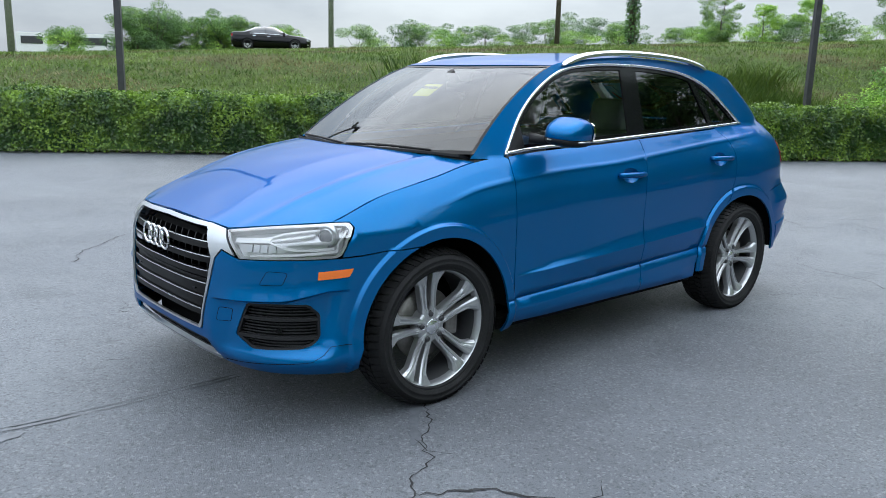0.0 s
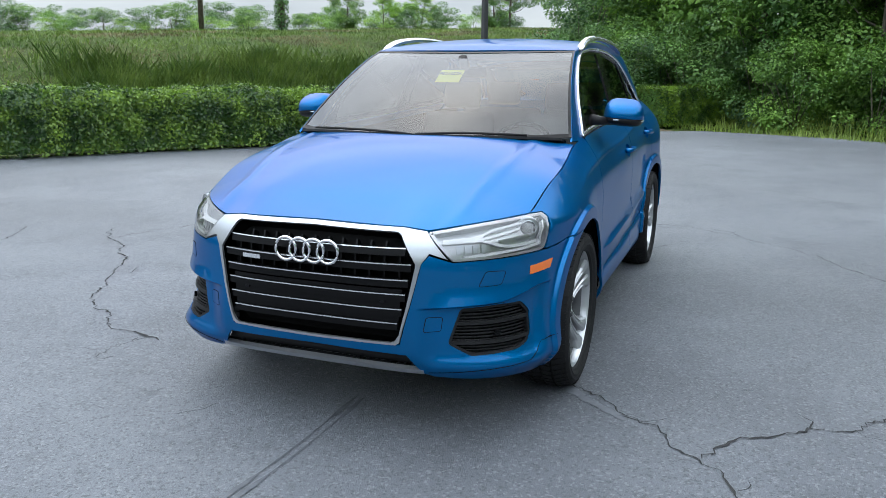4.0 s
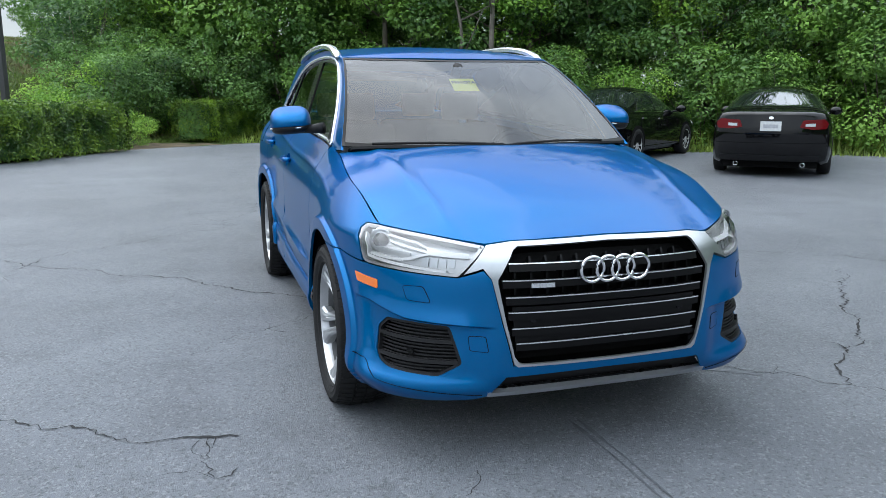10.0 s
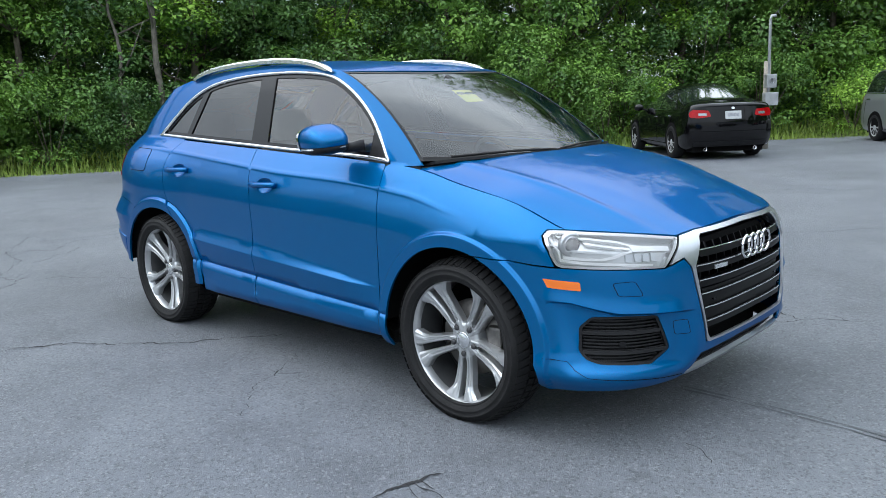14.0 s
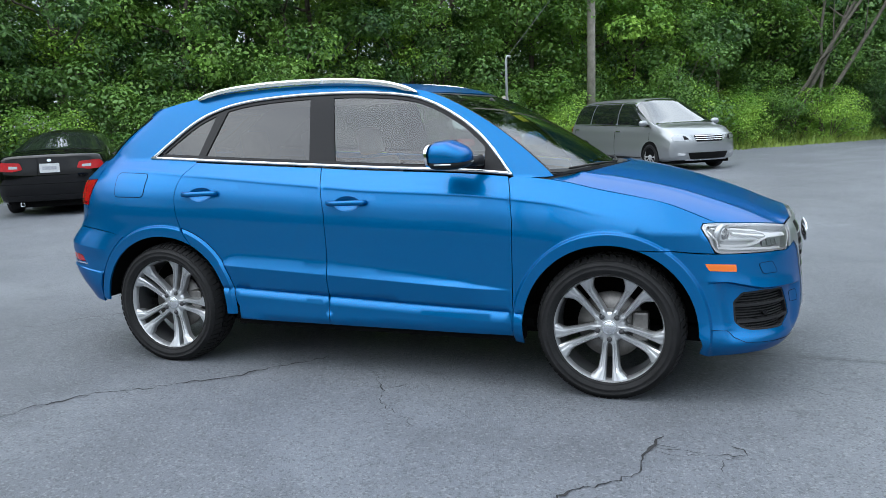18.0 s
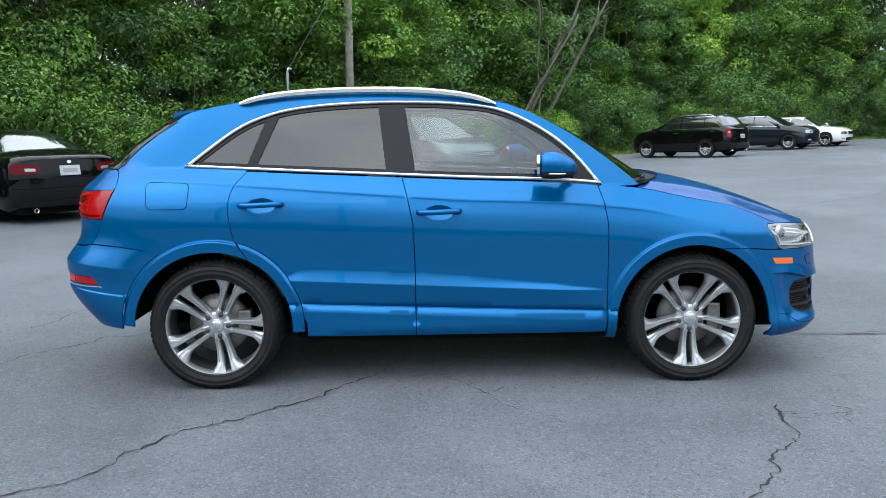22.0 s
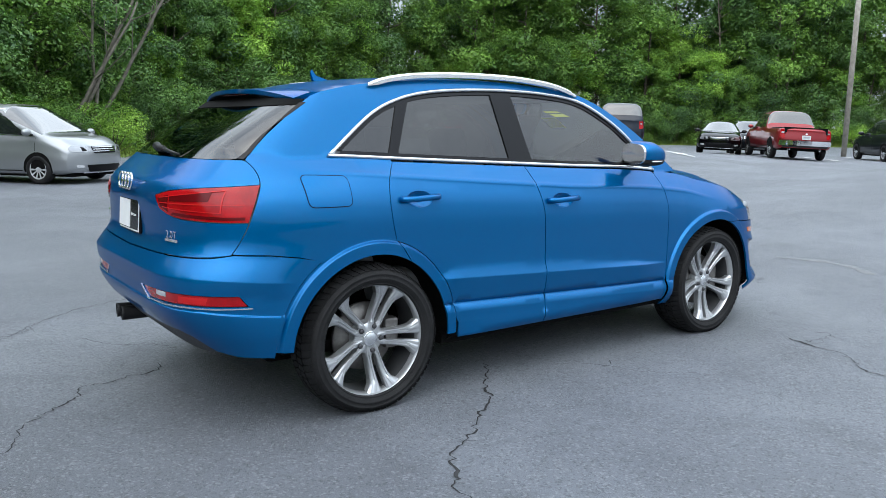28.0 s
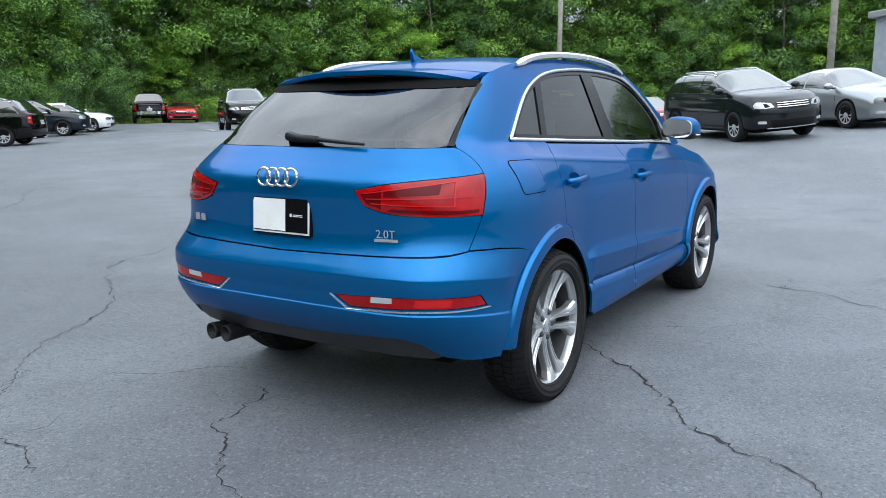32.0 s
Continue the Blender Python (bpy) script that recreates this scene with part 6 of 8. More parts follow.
def plant(kinds, probs, gap, off0, off1, s0=0.0, s1=None, sc=(0.85, 1.2)):
    s = s0 + rng.uniform(0, gap)
    while s < (s1 or total):
        p, n = edge_at(s)
        q = p + n * rng.uniform(off0, off1)
        k = rng.choice(len(kinds), p=probs)
        f = rng.uniform(*sc)
        z = float(ground_z(q[0], q[1]))
        ob = copy_thing(kinds[k], pose(q[0], q[1], z, 0, 0, rng.uniform(0, 360)))
        ob.scale = (f, f, f * rng.uniform(0.92, 1.1))
        s += gap * rng.uniform(0.75, 1.3)


plant(BUSHES, [0.4, 0.4, 0.2], 2.0, -0.2, 1.0, sc=(0.7, 1.15))
plant(BUSHES, [0.35, 0.15, 0.5], 2.2, 1.3, 2.8, sc=(1.0, 1.6))
plant(TREES, [0.36, 0.06, 0.30, 0.04, 0.24], 2.6, 2.0, 4.2, sc=(0.72, 1.0))
plant(TREES, [0.10, 0.44, 0.04, 0.36, 0.06], 3.5, 5.5, 8.5, sc=(0.9, 1.2))
far_edge = sum(seg[:6])
plant(TREES, [0.2, 0.3, 0.1, 0.3, 0.1], 2.6, 2.5, 5.0, s0=far_edge, sc=(1.0, 1.3))
plant(TREES, [0.0, 0.5, 0.0, 0.5, 0.0], 3.0, 6.0, 9.5, s0=far_edge, sc=(1.35, 1.7))
plant(TREES, [0.4, 0.0, 0.3, 0.0, 0.3], 4.0, 1.5, 3.5, s1=far_edge, sc=(0.8, 1.1))
n = 70000
pn = [edge_at(v) for v in rng.uniform(0, total, n)]
hi = 21 * rng.uniform(0, 1, n) ** 1.1
nw = np.array([q for _, q in pn])
xy = np.array([p for p, _ in pn]) + nw * (9.5 + 5 * rng.uniform(0, 1, n) + 0.12 * hi)[:, None]
tagged(new("far_woods", leaves_mesh("far_woods", np.c_[xy, hi], np.c_[-nw, np.full(n, 0.4)], 0.44, LEAF_C, rng)), "dense green woods behind the first trees", "woods", kind="stuff")
# shrubs and young trees on the embankment
for s, d, k, f in ((21.6, 3.4, 1, 1.1), (22.6, 2.6, 2, 0.7), (24.2, 2.8, 0, 1.0), (25.6, 2.6, 2, 0.8), (26.6, 2.0, 1, 1.1), (26.2, 5.0, 0, 1.3), (28.0, 7.0, 2, 1.2), (24.6, 4.2, 0, 1.1), (21.2, 3.0, 2, 0.8), (19.4, 1.0, 1, 0.5), (23.0, 3.0, 2, 0.9), (25.0, 6.5, 2, 1.3), (27.0, 4.0, 0, 1.4), (28.5, 8.0, 2, 1.3), (19.0, 3.0, 1, 0.7), (12.5, 2.6, 1, 0.5), (9.0, 2.4, 1, 0.45), (30.5, 11.0, 2, 1.5), (33.0, 13.0, 0, 1.2)):
    q = HEDGE_AT + s * HEDGE_WAY + d * HEDGE_OUT
    copy_thing(BUSHES[k], pose(q[0], q[1], float(ground_z(q[0], q[1])) - 0.05, 0, 0, rng.uniform(0, 360))).scale = (f, f, f)
# trees along the road on the crest and beyond it
for s, d, k, f in ((33, 38, 0, 0.42), (37.5, 40, 2, 0.36), (47, 38, 0, 0.55), (45, 46, 2, 0.45), (54, 33, 0, 0.62), (60, 34, 1, 0.7), (66, 30, 3, 0.7), (57, 26, 0, 0.6), (40, 28, 4, 0.62), (46, 22, 1, 0.6), (52, 18, 0, 0.75), (44, 15, 4, 0.6), (38, 17, 2, 0.5)):
    q = HEDGE_AT + s * HEDGE_WAY + d * HEDGE_OUT
    copy_thing(TREES[k], pose(q[0], q[1], float(ground_z(q[0], q[1])) - 0.2, 0, 0, rng.uniform(0, 360))).scale = (f * 1.15, f * 1.15, f)
for k in range(26):
    s, d = 8 + k * 1.7 + rng.uniform(-0.5, 0.5), 48 + rng.uniform(-3, 3)
    q = HEDGE_AT + s * HEDGE_WAY + d * HEDGE_OUT
    f = rng.uniform(0.5, 0.9)
    copy_thing(BUSHES[k % 3], pose(q[0], q[1], float(ground_z(q[0], q[1])) - 0.3, 0, 0, rng.uniform(0, 360))).scale = (f * 1.5, f * 1.5, f)
# the dense group of trees beside the sign wall
for x, y, k, f in ((-19.4, -54.5, 2, 1.15), (-20.4, -55.5, 2, 0.95), (-18.5, -55.6, 0, 1.2), (-22.2, -54.0, 0, 0.95), (-23.8, -53.2, 1, 1.15), (-25.4, -53.0, 0, 0.95), (-27.0, -52.4, 2, 0.6), (-28.4, -51.6, 1, 0.9), (-14.6, -58.5, 1, 0.9)):
    copy_thing(BUSHES[k], pose(x, y, float(ground_z(x, y)) - 0.2, 0, 0, rng.uniform(0, 360))).scale = (f, f, f)
    for dx, dy in ((0.5, -0.9), (-0.6, -0.7)):
        small = f * (0.62 if k == 2 else 0.9)
        copy_thing(BUSHES[2 if f > 0.92 else 0], pose(x + dx, y + dy, float(ground_z(x + dx, y + dy)) - 0.2, 0, 0, rng.uniform(0, 360))).scale = (small, small, small * 0.95)
for ob in TREES + BUSHES:
    for o in (*ob.children_recursive, ob):
        bpy.data.objects.remove(o)

# bare leaning trunks that show among the leaves
def bare_trunk(base, lean, tall, r0, seed, label):
    rg = np.random.default_rng(seed)
    z0 = float(ground_z(base[0], base[1]))
    ob = thing("bare_tree", (base[0], base[1], z0), 0, label, "tree", "bare trunks at the edge of the woods")
    pts = [Vector((lean[0] * t + rg.normal(0, 0.05), lean[1] * t + rg.normal(0, 0.05), tall * t - 0.1)) for t in np.linspace(0, 1, 9)]
    part("trunk", tube_bm(pts, r0, 8, taper=r0 * 0.4), PALE_BARK, ob, "pale grey trunk", True)
    for k in (4, 5, 6, 7):
        d = Vector((rg.normal(0, 0.8), rg.normal(0, 0.8), rg.uniform(0.6, 1.5)))
        part("branch", tube_bm([pts[k], pts[k] + d * 0.6, pts[k] + d * 1.3 + Vector((0, 0, 0.15))], r0 * 0.32, 6, taper=0.01), PALE_BARK, ob, "", True)


for k, (base, lean, tall, r0) in enumerate((((3.0, 30.9), (3.6, -0.3), 6.4, 0.10), ((5.0, 31.4), (-0.1, 0.0), 7.5, 0.09), ((3.6, 31.2), (3.5, -0.3), 8.0, 0.11), ((4.2, 31.6), (4.4, -0.6), 8.2, 0.10), ((-16.2, 6.7), (0.05, 0.2), 7.0, 0.10), ((-16.8, 6.1), (-0.05, -0.1), 4.6, 0.08))):
    bare_trunk(base, lean, tall, r0, 60 + k, "bare pale grey trunk leaning among the leaves" if abs(lean[0]) > 1 else "straight bare grey trunk at the edge of the woods")

# grass: rough turf on the embankment, tall verge along the woods
n = 150000
s, d = rng.uniform(-14, 44, n), 1.3 + 21 * rng.uniform(0, 1, n) ** 1.4
xy = HEDGE_AT + s[:, None] * HEDGE_WAY + d[:, None] * HEDGE_OUT
roots = np.c_[xy, ground_z(xy[:, 0], xy[:, 1])]
patch = np.sin(s * 0.9 + 2 * np.sin(d * 0.6)) + np.sin(d * 1.3 + s * 0.35) + rng.normal(0, 0.5, n)
tagged(new("bank_grass", blades_mesh("bank_grass", roots[patch > -0.1], 0.10, 0.016, LEAF_GRASS, rng, 0.8)), "rough green grass on the embankment", "grass", kind="stuff")
tagged(new("dry_grass", blades_mesh("dry_grass", roots[patch <= -0.7], 0.08, 0.014, LEAF_STRAW, rng, 0.9)), "dry straw-coloured grass on the embankment", "grass", kind="stuff")
n = 15000
s, d = rng.normal(0, 1, n), rng.normal(0, 1, n)
cs, cd = rng.uniform(7, 20, 90), rng.uniform(1.6, 9, 90)
k = rng.integers(0, 90, n)
xy = HEDGE_AT + (cs[k] + s * 0.45)[:, None] * HEDGE_WAY + (cd[k] + np.abs(d) * 0.4)[:, None] * HEDGE_OUT
tagged(new("tall_weeds", blades_mesh("tall_weeds", np.c_[xy, ground_z(xy[:, 0], xy[:, 1])], 0.70, 0.012, LEAF_GRASS, rng, 0.4)), "clumps of tall green weeds", "weeds", kind="stuff")
n = 30000
ss = rng.uniform(0, total, n)
pn = [edge_at(v) for v in ss]
off = -2.0 + 3.0 * rng.uniform(0, 1, n) ** 1.3
xy = np.array([p for p, _ in pn]) + np.array([q for _, q in pn]) * off[:, None]
tall = 0.16 + 0.34 * sstep(-1.4, 0.3, off)
tagged(new("verge_grass", blades_mesh("verge_grass", np.c_[xy, ground_z(xy[:, 0], xy[:, 1])], tall, 0.013, LEAF_VERGE, rng, 0.45)), "tall grass verge along the woods", "grass", kind="stuff")

# ---- the other vehicles ----
def paint(name, color, metal=0.5):
    return paint_mat(name, color, metal=metal, rough=0.3)


P_PEARL = paint("pearl_paint", (0.66, 0.68, 0.69), 0.35)
P_BLACK, P_SILVER, P_NAVY, P_RED = BLACK_PAINT, paint("silver_paint", (0.30, 0.315, 0.325), 0.6), paint_mat("navy_paint", (0.006, 0.010, 0.019), metal=0.1, rough=0.3, coat=1.0, spec=0.1), paint("dark_red_paint", (0.22, 0.008, 0.012))
P_GREY, P_WHITE, P_BRIGHT = paint_mat("charcoal_paint", (0.006, 0.008, 0.010), metal=0.0, rough=0.3, coat=1.0, spec=0.05), paint("white_car_paint", (0.72, 0.73, 0.74), 0.0), paint("red_paint", (0.42, 0.008, 0.012), 0.2)
CAR_RIM = mat("cast_wheel", (0.50, 0.51, 0.52), 0.35, metal=0.25, var=0.15, scale=14)
for nm, prof, mt, sm in (("plain_tyre", [(0.20, 0.08), (0.215, 0.102), (0.26, 0.108), (0.302, 0.095), (0.316, 0.07), (0.32, 0.0), (0.316, -0.07), (0.30, -0.1), (0.21, -0.1)], RUBBER, True), ("plain_rim", [(0.0, 0.088), (0.05, 0.089), (0.07, 0.083), (0.10, 0.080), (0.185, 0.086), (0.205, 0.093), (0.215, 0.096), (0.222, 0.085)], CAR_RIM, False)):
    me = bpy.data.meshes.new(nm)
    b = lathe_bm(prof, 40)
    b.to_mesh(me)
    b.free()
    me.materials.append(mt)
    if sm:
        me.polygons.foreach_set("use_smooth", [True] * len(me.polygons))
    SHARED[nm] = me
# dark faces laid on the closed rim paint the shade between its spokes
b = bmesh.new()
for k in range(10):
    a = k * math.tau / 10
    q = [b.verts.new((r * math.cos(a + d), 0.0845 + 0.0045 * (r > 0.1), r * math.sin(a + d))) for r, d in ((0.072, 0.17), (0.072, 0.46), (0.188, 0.52), (0.188, 0.11))]
    b.faces.new(q)
me = bpy.data.meshes.new("rim_gap")
b.to_mesh(me)
b.free()
me.materials.append(DARK_VOID)
SHARED["rim_gap"] = me


def vehicle(name, label, at, heading, body, length=4.6, width=1.80, height=1.45, base=2.70, nose=0.93, hood=0.88, belt=0.92, deck=0.98, scuttle=0.95, screen_top=0.25, roof_end=-0.85, tail_foot=-1.65, low=0.20, wheel=1.0, bed=None, rails=False, tail_mat=None, rear_face=None, category="car", group="parked cars", tall=False, square=3.0, bright=True):
    """A parked vehicle with its nose along +x: a smooth body with windows, lamps, grille, bumpers, mirrors, plate and wheels."""
    car = thing(name, (0, 0, 0), 0, label, category, group)
    if len(at) > 2:
        car.matrix_world = pose(*at, 0, 0, heading)
    else:
        x0, y0 = at
        up = Vector((float(lot_z(x0 - 0.7, y0) - lot_z(x0 + 0.7, y0)) / 1.4, float(lot_z(x0, y0 - 0.7) - lot_z(x0, y0 + 0.7)) / 1.4, 1.0))
        car.matrix_world = Matrix.Translation((x0, y0, float(lot_z(x0, y0)))) @ Vector((0, 0, 1)).rotation_difference(up).to_matrix().to_4x4() @ Matrix.Rotation(radians(heading), 4, "Z")
    W, xf = width / 2, base / 2 + nose
    xr = xf - length
    hub = 0.318 * wheel
    fine = np.linspace(xr, xf, 400)

    def soft(pairs, r):
        px, py = np.array(sorted(pairs)).T
        k = np.arange(-24, 25)
        g = np.exp(-0.5 * (k * (fine[1] - fine[0]) / r) ** 2)
        v = np.pad(np.interp(fine, px, py), 24, mode="edge")
        return np.convolve(v, g / g.sum(), "valid")

    mid = (screen_top + roof_end) / 2
    tops = soft([(xr, deck - 0.10), (xr + 0.04, deck), (tail_foot, deck + 0.02), (roof_end, height - 0.06), (roof_end + 0.3, height - 0.015), (mid, height), (screen_top - 0.2, height - 0.015), (screen_top, height - 0.055), (scuttle, belt + 0.04), (scuttle + 0.1, belt + 0.02), ((scuttle + xf) / 2, (hood + belt) / 2 + 0.02), (xf - 0.22, hood - 0.03), (xf - 0.04, hood - 0.12), (xf, hood - 0.2)], 0.075 if bed is None else 0.03)
    belts = soft([(xr, deck - 0.07), (tail_foot, belt + 0.05), (0, belt), (scuttle, belt - 0.03), (xf - 0.3, hood - 0.14), (xf, hood - 0.26)], 0.12)
    top = lambda x: np.interp(x, fine, tops)
    shoulder = lambda x: np.minimum(np.interp(x, fine, belts), top(x) - 0.05)
    ends = lambda x: (np.clip((np.asarray(x, float) - xf + 0.85) / 0.85, 0, 1), np.clip((xr + 0.65 - np.asarray(x, float)) / 0.65, 0, 1))

    def warp(x, y, z):
        f, r = ends(x)
        q = np.clip(np.abs(y) / W, 0, 1)
        ef = 0.36 * q**2.7 + 0.16 * np.clip((0.40 - z) / 0.25, 0, 1) ** 2 + 0.10 * np.clip((z - 0.62) / 0.3, 0, 1) ** 1.5
        er = 0.24 * q**3.2 + 0.13 * np.clip((0.46 - z) / 0.25, 0, 1) ** 2 + 0.05 * np.clip((z - 0.72) / 0.3, 0, 1)
        return x - ef * f**2 + er * r**2

    def foot(x):
        f, r = ends(x)
        return low + 0.05 * f**2 + 0.07 * r**2

    def plan(x):
        f, r = ends(x)
        return W * (1 - 0.075 * f**2 - 0.07 * r**2)

    QS, YS = (0.0, 0.05, 0.18, 0.40, 0.62, 0.66, 0.80, 0.93, 1.0), (0.86, 0.955, 0.985, 1.0, 0.992, 0.982, 0.975, 0.955, 0.915)

    def flank_f(sg):
        def f(x, z):
            x, z = np.asarray(x, float), np.asarray(z, float)
            y = plan(x) * np.interp((z - foot(x)) / (shoulder(x) - foot(x)), QS, YS)
            return np.stack([warp(x, y, z), sg * y, z], -1)
        return f

    def over(x, a):
        """The upper body at x: the angle runs from one shoulder over the middle to the other."""
        x, a = np.asarray(x, float), np.asarray(a, float)
        zb = shoulder(x)
        c, s = np.abs(np.cos(a)) ** (2 / square), np.abs(np.sin(a)) ** (2 / square)
        hh = top(x) - zb
        y = 0.915 * plan(x) * c * (1 - (0.26 if tall else 0.42) * hh * s)
        z = zb + hh * s
        return np.stack([warp(x, y, z), np.sign(np.cos(a)) * y, z], -1)

    def glass_f(sg):
        def f(x, h):
            a = np.arcsin(np.clip(np.asarray(h, float) * 2, 1e-4, 0.9999) ** (square / 2))
            return over(x, a if sg > 0 else np.pi - a)
        return f

    def end_f(front):
        def f(y, z):
            x = np.full(np.shape(y), xf if front else xr)
            return np.stack([warp(x, y, z), np.asarray(y, float), np.asarray(z, float)], -1)
        return f

    xs = np.concatenate([np.linspace(xr, xr + 0.6, 10)[:-1], np.linspace(xr + 0.6, xf - 0.6, 34), np.linspace(xf - 0.6, xf, 10)[1:]])
    rows = []
    for x in xs:
        zs = foot(x) + np.array(QS[:-1]) * (shoulder(x) - foot(x))
        lo = flank_f(1)(np.full(len(zs), x), zs)
        hi = over(np.full(19, x), np.linspace(0, np.pi, 19))
        rows.append(np.concatenate([lo, hi, (lo * (1, -1, 1))[::-1]]))
    R = np.array(rows)
    n, m = R.shape[:2]
    verts, faces = R.reshape(-1, 3).tolist(), []
    for i in range(n - 1):
        for j in range(m - 1):
            faces.append((i * m + j, (i + 1) * m + j, (i + 1) * m + j + 1, i * m + j + 1))
    for i, front in ((0, False), (n - 1, True)):
        k0 = len(verts)
        half = m // 2 + 1
        for j in range(half):
            y, z = R[i, j, 1], R[i, j, 2]
            verts += end_f(front)(np.linspace(1, -1, 13) * y, np.full(13, z)).tolist()
        for j in range(half - 1):
            for c in range(12):
                q = (k0 + j * 13 + c, k0 + (j + 1) * 13 + c, k0 + (j + 1) * 13 + c + 1, k0 + j * 13 + c + 1)
                faces.append(q if not front else q[::-1])
    me = mesh_from("body", verts, faces, body, True)
    bm = bmesh.new()
    bm.from_mesh(me)
    bmesh.ops.remove_doubles(bm, verts=bm.verts[:], dist=0.0005)
    bmesh.ops.recalc_face_normals(bm, faces=bm.faces[:])
    bm.to_mesh(me)
    bm.free()
    child("body", me, car)

    def panel(nm, f, poly, mt, flip, lab="", off=0.004, flange=0.004, step=0.06, parent=None):
        return child(nm, sheet(f, poly, (), material=mt, name=nm, offset=off, flange=flange, step=step, flip=flip), parent or car, lab)

    # windows
    def clear(v):
        """A glass strip across the upper body from v[0] to v[1] along x, between two shares of the width."""
        return lambda u, t: over(v[0] + (v[1] - v[0]) * t, np.pi * (1 - v[2] - (1 - 2 * v[2]) * u))
    grid_sheet("windscreen", clear((scuttle - 0.02, screen_top - 0.03, 0.11)), 25, 12, CAR_GLASS, car, "tinted windscreen", offset=0.004, flange=0.006)
    grid_sheet("rear_glass", clear((roof_end + 0.05, tail_foot + 0.07, 0.115)), 25, 10, CAR_GLASS, car, "dark rear window", offset=0.004, flange=0.006)
    a0, a1 = tail_foot + (0.14 if tall else 0.34), scuttle - 0.16
    b0, b1 = roof_end + (0.10 if tall else -0.02), screen_top - 0.10
    cut = [a0, *([a0 + (a1 - a0) * 0.25] if tall else []), a0 + (a1 - a0) * (0.60 if tall else 0.47), a1]
    cuth = [b0, *([a0 + (a1 - a0) * 0.25 + 0.05] if tall else []), a0 + (a1 - a0) * (0.60 if tall else 0.47) - 0.02, b1]
    for sg in (1, -1):
        for k in range(len(cut) - 1):
            xa, xb, ta, tb = cut[k] + 0.025, cut[k + 1] - 0.025, cuth[k] + 0.02, cuth[k + 1] - 0.02
            poly = round_poly([(xa, 0.035), (xb, 0.035), (tb, 0.40), (ta, 0.40)], 0.05, 3)
            panel("side_window", glass_f(sg), poly, CAR_GLASS, sg > 0, "dark side window")
        panel("window_trim", glass_f(sg), [(a0 - 0.02, 0.012), (a1 + 0.05, 0.012), (a1 + 0.05, 0.026), (a0 - 0.02, 0.026)], CHROME if bright else GLOSS_BLACK, sg > 0, "", 0.006, 0.004)
        if bright and not bed:
            panel("window_trim", glass_f(sg), [(b0 - 0.02, 0.412), (b1 + 0.02, 0.412), (b1 + 0.02, 0.424), (b0 - 0.02, 0.424)], CHROME, sg > 0, "", 0.006, 0.004)
        for xg in (cut[-2], a1 + 0.02, *([a0 + 0.18] if not bed else [])):
            zt = float(shoulder(xg)) - 0.02
            panel("door_gap", flank_f(sg), [(xg - 0.005, low + 0.12), (xg + 0.005, low + 0.12), (xg + 0.005, zt), (xg - 0.005, zt)], DARK_VOID, sg > 0, "", 0.003, 0.003, 0.1)
        for xg in (cut[-2] + 0.17, a0 + 0.36):
            zt = float(shoulder(xg)) - 0.13
            panel("door_handle", flank_f(sg), round_poly([(xg - 0.09, zt), (xg + 0.09, zt), (xg + 0.09, zt + 0.026), (xg - 0.09, zt + 0.026)], 0.012, 2), body if not bright else CHROME, sg > 0, "", 0.022, 0.022, 0.04)
        for hx in (base / 2, -base / 2):
            r = 0.372 * wheel
            ring = [(hx + r * math.cos(a), hub + r * math.sin(a)) for a in np.linspace(-0.42, math.pi + 0.42, 30)]
            ring = [(x, max(z, float(foot(x)) + 0.004)) for x, z in ring]
            # no opening is cut: a dark panel on the flank paints the arch's shade
            panel("wheel_arch", flank_f(sg), ring, DARK_VOID, sg > 0, "dark panel for the shade in the wheel arch", 0.004, 0.004)
            yo = float(flank_f(1)(np.float64(hx), np.float64(hub + 0.1))[1])
            mw = Matrix.Translation((hx, sg * (yo - 0.088), hub)) @ (Matrix.Identity(4) if sg > 0 else Matrix.Rotation(math.pi, 4, "Z")) @ Matrix.Diagonal((wheel, 1, wheel, 1))
            wh = child("wheel", SHARED["plain_rim"], car, "silver wheel with a black tyre", mw)
            child("tyre", SHARED["plain_tyre"], wh)
            tagged(child("rim_gap", SHARED["rim_gap"], wh), kind="stuff")
        panel("sill", flank_f(sg), [(-base / 2 + 0.42, low + 0.005), (base / 2 - 0.42, low + 0.005), (base / 2 - 0.42, low + 0.10), (-base / 2 + 0.42, low + 0.10)], TRIM_BLACK if tall else body, sg > 0, "", 0.012, 0.012, 0.12)
        ym = 0.93 * W
        zm = float(shoulder(scuttle - 0.2)) + 0.10
        bmm = bmesh.new()
        bmesh.ops.create_uvsphere(bmm, u_segments=14, v_segments=9, radius=1.0, matrix=Matrix.Translation((scuttle - 0.26, sg * (ym + 0.13), zm)) @ Matrix.Diagonal((0.085, 0.115, 0.078, 1)))
        mir = part("door_mirror", bmm, body, car, "", True)
        part("mirror_foot", tube_bm([(scuttle - 0.24, sg * (ym - 0.06), zm - 0.06), (scuttle - 0.25, sg * (ym + 0.08), zm - 0.04)], 0.022, 6), TRIM_BLACK, mir)
    # front
    lz = hood - 0.225
    F, B = end_f(True), end_f(False)
    grille = panel("grille", F, round_poly([(-0.40, lz + 0.06), (-0.36, lz - 0.09), (0.36, lz - 0.09), (0.40, lz + 0.06)], 0.03, 3), GRILLE_BLACK, False, "black grille with chrome bars", 0.006)
